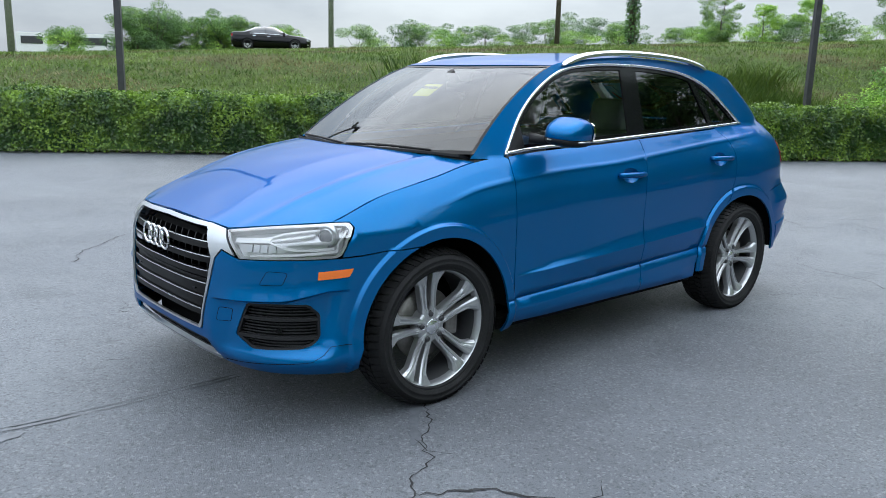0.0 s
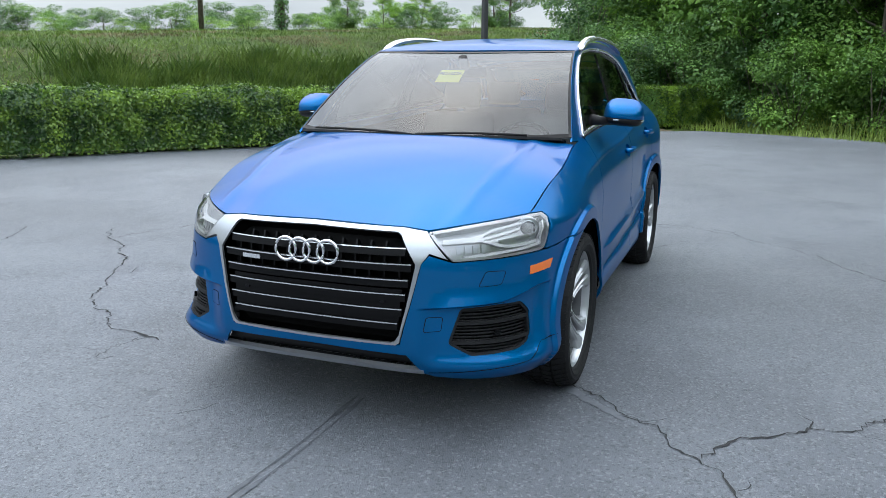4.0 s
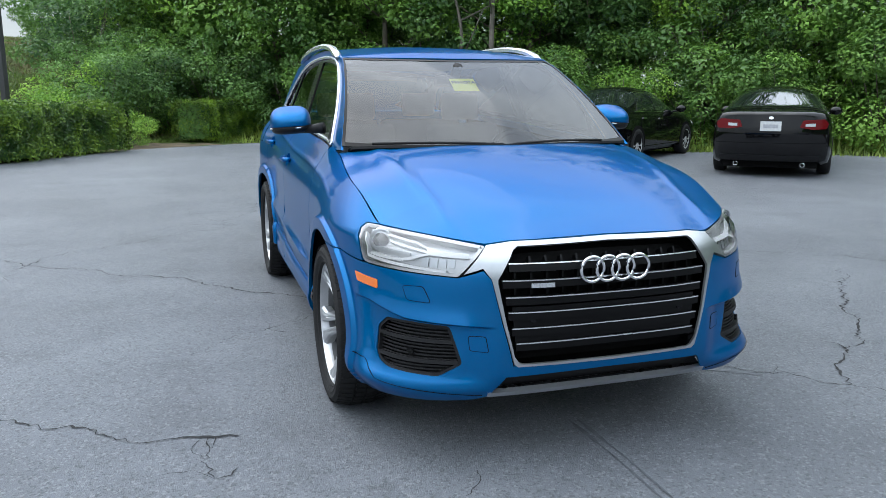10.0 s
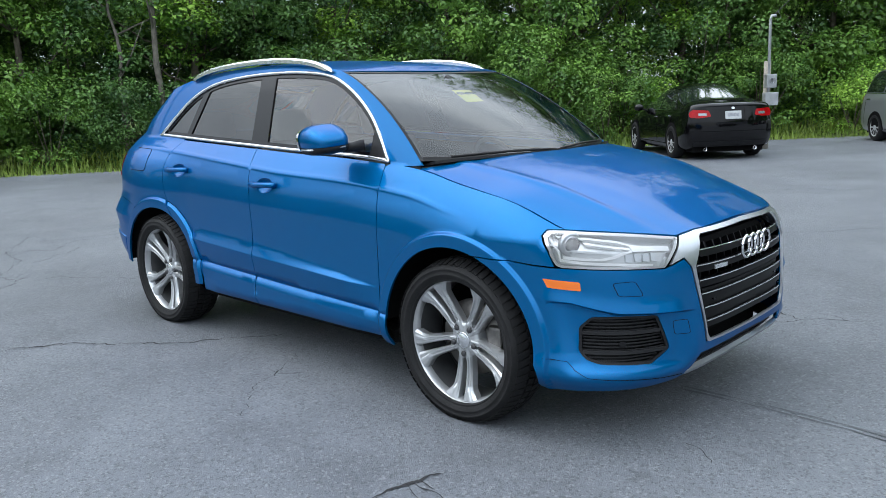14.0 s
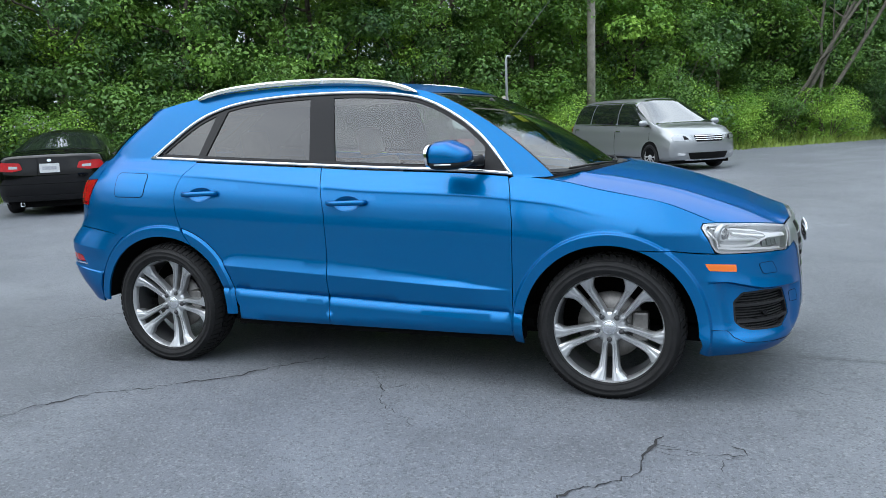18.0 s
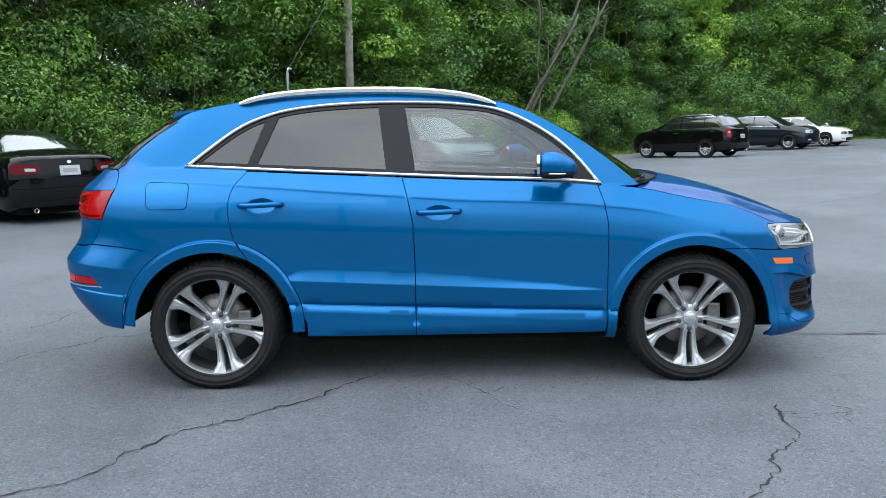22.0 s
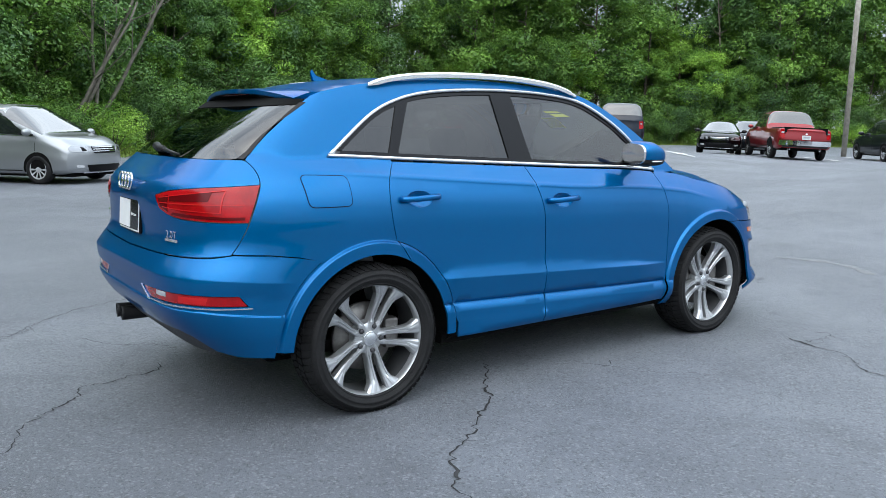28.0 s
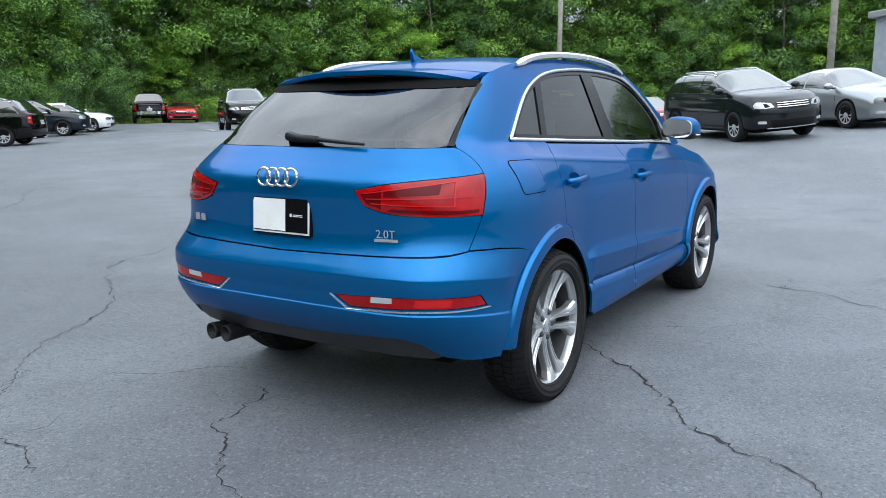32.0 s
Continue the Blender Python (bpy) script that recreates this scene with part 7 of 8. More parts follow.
    for dz in (-0.055, -0.01, 0.035):
        panel("grille_bar", F, [(-0.375, lz + dz), (0.375, lz + dz), (0.375, lz + dz + 0.014), (-0.375, lz + dz + 0.014)], CHROME, False, "", 0.012, 0.008, 0.08, grille)
    panel("lower_intake", F, round_poly([(-0.55, low + 0.22), (-0.48, low + 0.07), (0.48, low + 0.07), (0.55, low + 0.22)], 0.03, 3), GRILLE_BLACK, False, "black lower intake", 0.006)
    panel("bumper_trim", F, [(-0.58, low + 0.04), (0.58, low + 0.04), (0.58, low + 0.06), (-0.58, low + 0.06)], SATIN, False, "", 0.010, 0.01, 0.08)
    bm_y = 0.915 * 0.925 * W
    for sg in (1, -1):
        o = [(sg * a, b) for a, b in ((0.43, lz - 0.045), (0.50, lz + 0.055), (bm_y - 0.03, lz + 0.085), (bm_y + 0.035, lz + 0.02), (bm_y + 0.02, lz - 0.055), (0.60, lz - 0.065))]
        lampo = panel("headlamp", F, round_poly(o, 0.025, 3), CAR_LAMP, False, "clear headlamp", 0.008, 0.008, 0.05)
        o = [(sg * a, b) for a, b in ((0.52, lz - 0.035), (0.58, lz + 0.04), (0.64, lz + 0.045), (0.62, lz - 0.045))]
        panel("lamp_shade", F, o, GRILLE_BLACK, False, "", 0.011, 0.002, 0.05, lampo)
        panel("fog_lamp", F, round_poly([(sg * a, b) for a, b in ((0.60, low + 0.15), (0.76, low + 0.16), (0.75, low + 0.22), (0.60, low + 0.21))], 0.02, 2), CLEAR_LAMP, False, "", 0.008, 0.006, 0.05)
    # tail
    tz = deck - 0.215 if not tall else deck - 0.13
    tm = tail_mat or RED_LENS
    for sg in (1, -1):
        if tall:
            o = ((bm_y - 0.10, tz - 0.26), (bm_y - 0.14, tz + 0.06), (bm_y + 0.03, tz + 0.075), (bm_y + 0.055, tz - 0.20))
        else:
            o = ((0.42, tz - 0.045), (0.46, tz + 0.065), (bm_y, tz + 0.085), (bm_y + 0.055, tz + 0.02), (bm_y + 0.035, tz - 0.065), (0.60, tz - 0.075))
        lampo = panel("tail_lamp", B, round_poly([(sg * a, b) for a, b in o], 0.022, 3), tm, True, "red tail lamp", 0.008, 0.008, 0.05)
        panel("clear_lamp", B, [(sg * a, b) for a, b in ((0.50, tz - 0.03), (0.50, tz + 0.012), (0.64, tz + 0.018), (0.64, tz - 0.03))] if not tall else [(sg * a, b) for a, b in ((bm_y - 0.09, tz - 0.06), (bm_y - 0.09, tz - 0.01), (bm_y + 0.0, tz - 0.01), (bm_y + 0.0, tz - 0.06))], CAR_LAMP, True, "clear lamp section", 0.011, 0.002, 0.06, lampo)
        pipe = lathe_bm([(0.035, -0.1), (0.038, 0.0), (0.032, 0.004), (0.03, -0.08)], 12)
        part("tailpipe", pipe, CHROME, car, "", True, Matrix.Translation((xr + 0.12, sg * W * 0.55, low + 0.02)) @ Matrix.Rotation(radians(90), 4, "Z"))
    zb_ = low + 0.36
    panel("bumper_gap", B, [(-W * 0.9, zb_), (W * 0.9, zb_), (W * 0.9, zb_ + 0.010), (-W * 0.9, zb_ + 0.010)], DARK_VOID, True, "", 0.003, 0.002, 0.08)
    if rear_face:
        panel("rear_bumper", B, round_poly([(-W * 0.9, zb_ - 0.20), (W * 0.9, zb_ - 0.20), (W * 0.9, zb_ - 0.02), (-W * 0.9, zb_ - 0.02)], 0.03, 3), rear_face, True, "chrome rear bumper", 0.04, 0.04, 0.08)
    panel("rear_valance", B, [(-W * 0.80, low + 0.085), (W * 0.80, low + 0.085), (W * 0.82, low + 0.17), (-W * 0.82, low + 0.17)], TRIM_BLACK, True, "dark rear valance", 0.005, 0.004, 0.08)
    pz = tz - 0.03 if not tall else tz - 0.20
    plate = panel("rear_plate", B, [(-0.155, pz - 0.075), (0.155, pz - 0.075), (0.155, pz + 0.075), (-0.155, pz + 0.075)], PLATE_WHITE, True, "pale number plate with an unreadable line", 0.010, 0.008, 0.1)
    panel("plate_bar", B, [(-0.11, pz - 0.028), (0.11, pz - 0.028), (0.11, pz + 0.028), (-0.11, pz + 0.028)], PLATE_GREY, True, "", 0.0125, 0.002, 0.1, plate)
    panel("badge", B, [(0.034 * math.cos(a), pz + 0.130 + 0.024 * math.sin(a)) for a in np.linspace(0, math.tau, 14)[:-1]], CHROME, True, "small chrome badge", 0.008, 0.006, 0.05)
    part("underbody", box_bm(xr + 0.25, -W * 0.78, low - 0.04, xf - 0.3, W * 0.78, low + 0.10), DARK_VOID, car, "dark underbody")
    if rails:
        for sg in (1, -1):
            line = [Vector(over(np.float64(x), np.float64(math.pi * (0.30 if sg > 0 else 0.70)))) + Vector((0, 0, dz)) for x, dz in ((screen_top - 0.22, -0.01), (screen_top - 0.36, 0.035), (mid, 0.04), (roof_end + 0.36, 0.035), (roof_end + 0.2, -0.01))]
            part("roof_rail", tube_bm(line, 0.017, 6), SATIN, car, "silver roof rail", True)
    if bed:
        # a solid dark block; its colour paints the shade of an open bed
        part("load_bed", box_bm(xr + 0.12, -W * 0.76, deck - 0.30, tail_foot - 0.16, W * 0.76, deck + 0.036, 0.01), DARK_VOID, car, "dark block for the shaded hollow of the load bed")
    return car


CAR_GLASS = mat("car_window_glass", (0.010, 0.013, 0.013), 0.03, spec=1.0, coat=1.0)
CAR_LAMP = mat("car_lamp", (0.42, 0.43, 0.44), 0.18, metal=0.7)
PLATE_WHITE = mat("plate_white", (0.45, 0.46, 0.46), 0.5, var=0.1, scale=30)
PLATE_GREY = mat("plate_grey", (0.28, 0.29, 0.31), 0.5, var=0.2, scale=30)


def ang(x, y):
    return math.degrees(math.atan2(y, x))


SEDAN = dict(length=4.80, width=1.82, height=1.46, base=2.75, nose=0.95, hood=0.86, belt=0.93, deck=1.06, scuttle=1.02, screen_top=0.18, roof_end=-0.98, tail_foot=-1.72, low=0.19, wheel=1.03)
SUVS = dict(length=4.66, width=1.84, height=1.66, base=2.70, nose=0.93, hood=1.02, belt=1.08, deck=1.12, scuttle=1.15, screen_top=0.30, roof_end=-1.72, tail_foot=-2.14, low=0.25, wheel=1.10, rails=True, tall=True, square=4.2)


def by_wheel(wx, wy, heading, base, width, front, right):
    """The middle of a vehicle from the spot under one of its wheels."""
    h = radians(heading)
    f, l = np.array([math.cos(h), math.sin(h)]), np.array([-math.sin(h), math.cos(h)])
    p = np.array([wx, wy]) - f * base / 2 * (1 if front else -1) + l * (width / 2 - 0.09) * (1 if right else -1)
    return float(p[0]), float(p[1])


vehicle("sedan", "glossy black four-door sedan parked at the grass verge", by_wheel(-9.0, 6.95, 126, 2.75, 1.82, False, True), 126, P_BLACK, **SEDAN)
vehicle("sedan", "black sedan with chrome exhaust trims parked nose to the woods", by_wheel(-7.1, 7.55, 137, 2.80, 1.83, False, False), 137, P_BLACK, **{**SEDAN, "base": 2.80, "length": 4.87, "tail_mat": RED_DEEP})
vehicle("sedan", "black sports sedan with a boot spoiler beside the meter pole", by_wheel(-4.25, 11.7, 136, 2.64, 1.76, False, False), 136, P_BLACK, **{**SEDAN, "base": 2.64, "length": 4.57, "width": 1.76, "height": 1.49, "deck": 1.10, "wheel": 1.04})
vehicle("minivan", "silver minivan with a split grille parked by the woods", by_wheel(-0.05, 14.95, -50, 3.08, 1.95, True, True), -50, P_SILVER, length=5.14, width=1.95, height=1.75, base=3.08, nose=0.98, hood=0.98, belt=1.04, deck=1.10, scuttle=1.62, screen_top=0.62, roof_end=-2.15, tail_foot=-2.44, low=0.20, category="van", tall=True, square=4.2)
vehicle("suv", "black SUV with silver bumper trim parked along the verge", by_wheel(10.6, 25.3, ang(-0.64, 0.78), 2.67, 1.80, False, False), ang(-0.64, 0.78), P_BLACK, **SUVS)
vehicle("crossover", "dark blue crossover with a chrome door line", by_wheel(16.4, 31.0, ang(0.72, -0.69), 2.82, 1.90, True, True), ang(0.72, -0.69), P_NAVY, **{**SUVS, "length": 4.85, "width": 1.90, "base": 2.82, "nose": 1.0, "rails": False})
vehicle("hatchback", "white hatchback half hidden behind a crossover", (18.6, 34.2), ang(0.72, -0.69), P_WHITE, **{**SEDAN, "length": 4.3, "base": 2.6, "nose": 0.9, "roof_end": -1.4, "tail_foot": -1.9})
PICK = dict(length=5.7, width=2.0, height=1.88, base=3.56, nose=1.0, hood=1.15, belt=1.15, deck=1.15, scuttle=1.45, screen_top=0.80, roof_end=-0.50, tail_foot=-0.78, low=0.36, wheel=1.18, bed=True, square=5.0, tall=True, category="pickup")
vehicle("pickup_truck", "dark red pickup truck with a chrome rear bumper", by_wheel(25.06, 13.11, ang(0.70, 0.71), 3.56, 2.0, False, False), ang(0.70, 0.71), P_RED, **{**PICK, "rear_face": CHROME})
vehicle("sedan", "black sedan facing out of its parking space", by_wheel(26.45, 17.35, ang(-0.83, -0.56), 2.75, 1.82, True, True), ang(-0.83, -0.56), P_BLACK, **SEDAN)
vehicle("suv", "grey SUV behind the black sedan and the pickup", (32.6, 18.9), ang(-0.80, -0.60), P_GREY, **SUVS)
vehicle("pickup_truck", "black pickup truck with a chrome bumper parked against the woods", by_wheel(26.7, 39.9, ang(0.60, 0.80), 3.56, 2.0, False, False), ang(0.60, 0.80), P_BLACK, **{**PICK, "rear_face": CHROME})
vehicle("suv", "black SUV with silver roof rails and a chrome grille facing out", by_wheel(18.73, 23.04, ang(-0.60, -0.80), 2.86, 1.93, True, True), ang(-0.60, -0.80), P_BLACK, **{**SUVS, "height": 1.78, "length": 4.8, "width": 1.93, "base": 2.86, "hood": 1.08, "belt": 1.10})
vehicle("crossover", "dark blue crossover half hidden behind the minivan", (28.3, 31.2), ang(0.66, 0.75), P_NAVY, **{**SUVS, "rails": False})
vehicle("minivan", "silver-white minivan with red tail lamps parked tail out", by_wheel(21.05, 21.8, ang(0.64, 0.77), 3.08, 1.97, False, False), ang(0.64, 0.77), P_PEARL, length=5.14, width=1.97, height=1.75, base=3.08, nose=0.98, hood=0.98, belt=1.04, deck=1.12, scuttle=1.62, screen_top=0.62, roof_end=-2.15, tail_foot=-2.46, low=0.22, category="van", tall=True, square=5.0)
vehicle("suv", "boxy dark blue off-road SUV parked tail out", by_wheel(21.83, 19.07, ang(0.70, 0.71), 2.88, 1.95, False, False), ang(0.70, 0.71), P_NAVY, length=4.83, width=1.95, height=1.88, base=2.88, nose=0.92, hood=1.14, belt=1.16, deck=1.18, scuttle=1.05, screen_top=0.55, roof_end=-2.10, tail_foot=-2.40, low=0.30, wheel=1.15, tall=True, square=6.0)
vehicle("suv", "charcoal SUV with silver roof rails and a chrome grille", by_wheel(14.4, 1.7, ang(-0.73, -0.68), 2.79, 1.84, True, True), ang(-0.73, -0.68), P_GREY, **{**SUVS, "length": 4.70, "base": 2.79, "width": 1.84, "height": 1.63})
vehicle("coupe", "silver two-door coupe parked by the building", by_wheel(16.6, -0.35, ang(-0.73, -0.68), 2.58, 1.84, True, True), ang(-0.73, -0.68), P_SILVER, **{**SEDAN, "length": 4.82, "base": 2.58, "nose": 1.05, "height": 1.42, "roof_end": -0.95, "tail_foot": -1.85})
vehicle("coupe", "bright red sports coupe parked against the woods beside the pickup", (29.3, 38.6), ang(-0.64, -0.77), P_BRIGHT, **{**SEDAN, "length": 4.5, "base": 2.6, "nose": 0.95, "height": 1.30})
vehicle("suv", "small red SUV facing out beside the grey SUV", by_wheel(33.8, 10.3, ang(-0.72, -0.69), 2.7, 1.82, True, True), ang(-0.72, -0.69), P_RED, **SUVS)
vehicle("suv", "dark grey SUV with red tail lamps parked under the utility pole", by_wheel(30.66, 11.4, ang(0.69, 0.72), 2.9, 1.94, False, False), ang(0.69, 0.72), P_GREY, **{**SUVS, "length": 4.82, "height": 1.76, "width": 1.94, "base": 2.9})
vehicle("sedan", "black saloon car on the road along the crest", (-21.9, -42.0, float(ground_z(-21.9, -42.0)) + 0.02), ang(*HEDGE_WAY), P_BLACK, **{**SEDAN, "length": 4.9, "base": 2.87})

# ---- poles, wires, sign, building ----
def rod(name, points, r, material, label, category, taper=None, sides=10):
    me = bpy.data.meshes.new(name)
    b = tube_bm(points, r, sides, taper=taper)
    b.to_mesh(me)
    b.free()
    me.materials.append(material)
    me.polygons.foreach_set("use_smooth", [True] * len(me.polygons))
    return tagged(new(name, me), label, category)


for x, y, h in ((-2.42, -13.47, 9.0), (-15.40, -5.16, 9.0)):
    z0 = float(ground_z(x, y))
    post = thing("lamp_post", (x, y, z0), ang(*HEDGE_WAY), "tall square dark steel lamp post behind the hedge", "lamp post", "car park lamp posts")
    part("shaft", box_bm(-0.065, -0.065, 0.0, 0.065, 0.065, h, 0.012), DARK_STEEL, post)
    part("base_plate", box_bm(-0.17, -0.17, 0.0, 0.17, 0.17, 0.05, 0.01), DARK_STEEL, post)
    part("arm", box_bm(-0.04, -0.6, h - 0.10, 0.04, 0.6, h - 0.02, 0.01), DARK_STEEL, post)
    for sg in (1, -1):
        part("lamp_head", box_bm(-0.17, sg * 0.75 - 0.28, h - 0.12, 0.17, sg * 0.75 + 0.28, h, 0.03), DARK_STEEL, post, "flat shoebox lamp head")
rod("utility_pole", [(-2.75, 22.0, 0), (-2.72, 22.0, 5), (-2.68, 22.0, 11)], 0.15, WOOD_POLE, "weathered grey wooden utility pole at the verge", "utility pole", 0.11)
rod("utility_pole", [(36.4, 16.0, 0), (36.6, 16.0, 11)], 0.13, WOOD_POLE, "pale wooden utility pole at the far edge of the lot", "utility pole", 0.12)
rod("utility_pole", [(35.2, 2.3, 0.5), (35.2, 2.3, 12)], 0.17, WOOD_POLE, "pale wooden utility pole beside the building", "utility pole", 0.12)
meter = thing("meter_pole", (-3.55, 14.5, 0), 50, "grey service pole with two electric meter boxes", "utility pole")
part("post", tube_bm([(0, 0, 0), (0, 0, 1.9)], 0.075, 10), WOOD_POLE, meter, "", True)
part("conduit", tube_bm([(0.0, -0.06, 0.2), (0, -0.06, 2.75), (0.02, -0.06, 2.86), (0.12, -0.06, 2.85)], 0.032, 8), GALV, meter, "grey conduit", True)
part("meter_box", box_bm(-0.15, -0.24, 0.95, 0.15, -0.08, 1.23, 0.015), GALV, meter)
mb = part("meter_box", box_bm(-0.11, -0.22, 1.33, 0.11, -0.08, 1.62, 0.015), GALV, meter)
part("meter_dial", lathe_bm([(0, 0.0), (0.06, 0.0), (0.065, -0.02), (0.065, 0.05)], 20), LENS, mb, "round glass dial", True, Matrix.Translation((0, -0.23, 1.48)))
for (x, y), h, r, mt, lab in (((-18.0, -29.4), 9.5, 0.13, GALV, "grey roadside pole on the crest"), ((-27.4, -23.4), 10.5, 0.13, BARK, "brown wooden roadside pole"), ((-5.9, -37.0), 9.5, 0.16, GALV, "pale roadside pole beside the sign")):
    z0 = float(ground_z(x, y))
    rod("roadside_pole", [(x, y, z0 - 0.1), (x, y, z0 + h)], r, mt, lab, "pole", r * 0.75)
ivy = thing("ivy_pole", (-27.2, -18.8, float(ground_z(-27.2, -18.8))), 0, "utility pole wrapped in dark ivy with a crossarm", "utility pole")
part("shaft", tube_bm([(0, 0, 0), (0, 0, 10)], 0.16, 10), BARK, ivy, "", True)
part("crossarm", box_bm(-1.0, -0.06, 2.35, 1.0, 0.06, 2.47), BARK, ivy)
rg2 = np.random.default_rng(41)
av = rg2.uniform(0, math.tau, 2600)
hv = rg2.uniform(0, 6.5, 2600)
rv = 0.2 + rg2.uniform(0, 0.16, 2600)
child("ivy", leaves_mesh("ivy", np.c_[rv * np.cos(av), rv * np.sin(av), hv], np.c_[np.cos(av), np.sin(av), 0 * av], 0.13, LEAF_C, rg2), ivy, "dark ivy leaves")
for z0, sag, dd in ((6.05, 0.25, 24.0), (5.35, 0.3, 24.3), (7.6, 0.3, 23.7)):
    a, b2 = np.r_[HEDGE_AT - 30 * HEDGE_WAY + dd * HEDGE_OUT, z0 - 1.2], np.r_[HEDGE_AT + 60 * HEDGE_WAY + dd * HEDGE_OUT, z0 + 3.2]
    rod("overhead_wire", [tuple(a + (b2 - a) * t - np.array([0, 0, sag * 4 * t * (1 - t)])) for t in np.linspace(0, 1, 18)], 0.016, DARK_STEEL, "thin black overhead wire along the road", "cable", sides=5)
rod("overhead_wire", [(-2.72, 22.0, 9.0), (-3.0, 18, 4.8), (-3.5, 14.55, 2.84)], 0.009, DARK_STEEL, "black service wire to the meter pole", "cable", sides=5)
sc = np.array([-17.7, -68.4])
sign = thing("sign_wall", (sc[0], sc[1], 3.55), ang(*HEDGE_WAY), "long white sign wall with dark lettering", "sign")
part("board", box_bm(-4.2, -0.12, -1.6, 4.2, 0.12, 1.15, 0.02), WHITE, sign)
xx = -3.8
for wd in (1.7, 1.4, 2.9):
    part("lettering_bar", box_bm(xx, -0.16, 0.25, xx + wd, -0.12, 0.85), DARK_STEEL, sign, "dark lettering bar")
    xx += wd + 0.4
# pale render darkened to grey-blue: the wall's shade is included in the colour
RENDER_SHADED = mat("shaded_render", (0.30, 0.33, 0.36), 0.8, var=0.12, scale=2, bump=0.2, bscale=30)
bld = thing("commercial_building", (44.5, -10.5, 1.2), ang(-0.75, -0.66), "pale grey flat-roofed commercial building", "building")
part("wall", box_bm(-9, -8, 0, 9, 8, 4.6, 0.03), RENDER_SHADED, bld, "pale grey rendered wall")
part("roof", box_bm(-9.3, -8.3, 4.6, 9.3, 8.3, 4.95, 0.05), GALV, bld, "flat grey roof edge")
part("downlight", box_bm(-9.2, 3.0, 4.1, -9.0, 3.4, 4.4), DARK_STEEL, bld)

# ---- cracks and marks in the asphalt ----
CRACKS = [
    ([(1.36, 0.85), (1.49, 1.01), (1.63, 1.11), (1.70, 1.26), (1.81, 1.36), (1.90, 1.43), (1.99, 1.50), (2.11, 1.58), (2.25, 1.70)], 0.015),
    ([(1.90, 1.43), (1.66, 1.61), (1.50, 1.84), (1.40, 2.02), (1.00, 2.42), (0.59, 2.74), (-0.06, 3.32)], 0.014),
    ([(-0.69, -3.78), (0.03, -2.99), (0.38, -2.60), (0.54, -2.46), (0.83, -2.30), (1.02, -2.14), (1.23, -1.93), (1.38, -1.75), (1.49, -1.57), (1.56, -1.43), (1.60, -1.28)], 0.017),
    ([(1.56, -1.43), (1.68, -1.40), (1.93, -1.40)], 0.009),
    ([(-4.96, -5.60), (-4.33, -4.84), (-3.73, -4.09), (-2.91, -3.07), (-2.38, -2.55), (-2.03, -2.12), (-1.69, -1.82), (-1.51, -1.61), (-1.37, -1.49), (-1.21, -1.31), (-1.06, -1.20), (-0.82, -0.95), (-0.55, -0.70), (-0.40, -0.57)], 0.016),
    ([(-0.34, -3.48), (-0.80, -3.26), (-1.38, -3.03), (-1.88, -2.67), (-2.38, -2.55), (-2.84, -2.23), (-3.65, -0.97)], 0.012),
    ([(0.51, -1.47), (0.31, -1.25), (0.06, -1.02), (-0.14, -0.82)], 0.007),
    ([(-2.98, -0.46), (-2.76, -0.28), (-2.70, -0.18), (-2.50, 0.04), (-2.36, 0.31), (-2.05, 0.41), (-1.92, 0.48)], 0.013),
    ([(-3.04, 0.49), (-2.86, 0.92), (-2.71, 1.30), (-2.37, 1.74)], 0.012),
    ([(-2.92, 1.25), (-2.73, 1.47), (-2.40, 1.84), (-2.12, 2.04), (-1.70, 2.42), (-1.27, 2.78), (-0.78, 3.28), (-0.56, 3.86), (0.69, 4.71), (1.62, 5.55)], 0.014),
    ([(-5.28, -0.81), (-4.92, -0.32), (-5.36, 0.09), (-5.07, 0.47)], 0.012),
    ([(-5.93, 1.74), (-5.20, 2.49), (-4.98, 3.44), (-4.08, 4.17)], 0.015),
    ([(-3.34, -2.05), (-3.65, -1.49), (-3.60, -1.01), (-4.53, -0.67), (-5.20, -0.60), (-6.04, -0.03)], 0.012),
    ([(-3.54, -1.13), (-3.42, -0.79), (-3.00, -0.54)], 0.010),
    ([(-3.60, -1.01), (-4.10, -1.15), (-4.50, -1.45), (-5.10, -1.40)], 0.010),
    ([(-4.53, -0.67), (-4.70, -1.05), (-4.50, -1.45)], 0.009),
    ([(-2.18, 1.26), (-1.95, 1.05), (-1.71, 0.72)], 0.010),
    ([(1.78, -2.87), (1.18, -3.40), (0.35, -4.06), (-0.55, -4.60)], 0.013),
    ([(-0.62, 7.32), (0.28, 7.94), (1.65, 9.02), (3.25, 11.13), (5.26, 12.89)], 0.016),
    ([(2.15, -0.50), (2.22, -0.53), (2.32, -0.60)], 0.006),
    ([(-4.79, -0.30), (-5.49, 0.02), (-5.20, 0.71), (-5.04, 1.11)], 0.011),
    ([(-4.36, -0.68), (-4.54, -0.32), (-4.85, -0.05)], 0.012),
    ([(6.0, 8.0), (9.5, 11.0), (13.0, 16.0)], 0.02),
]
for k, (pts, w) in enumerate(CRACKS):
    ribbon("crack", pts, w * 0.58, CRACK, 0.004, seed=k + 1, rough=1.35, step=0.024)
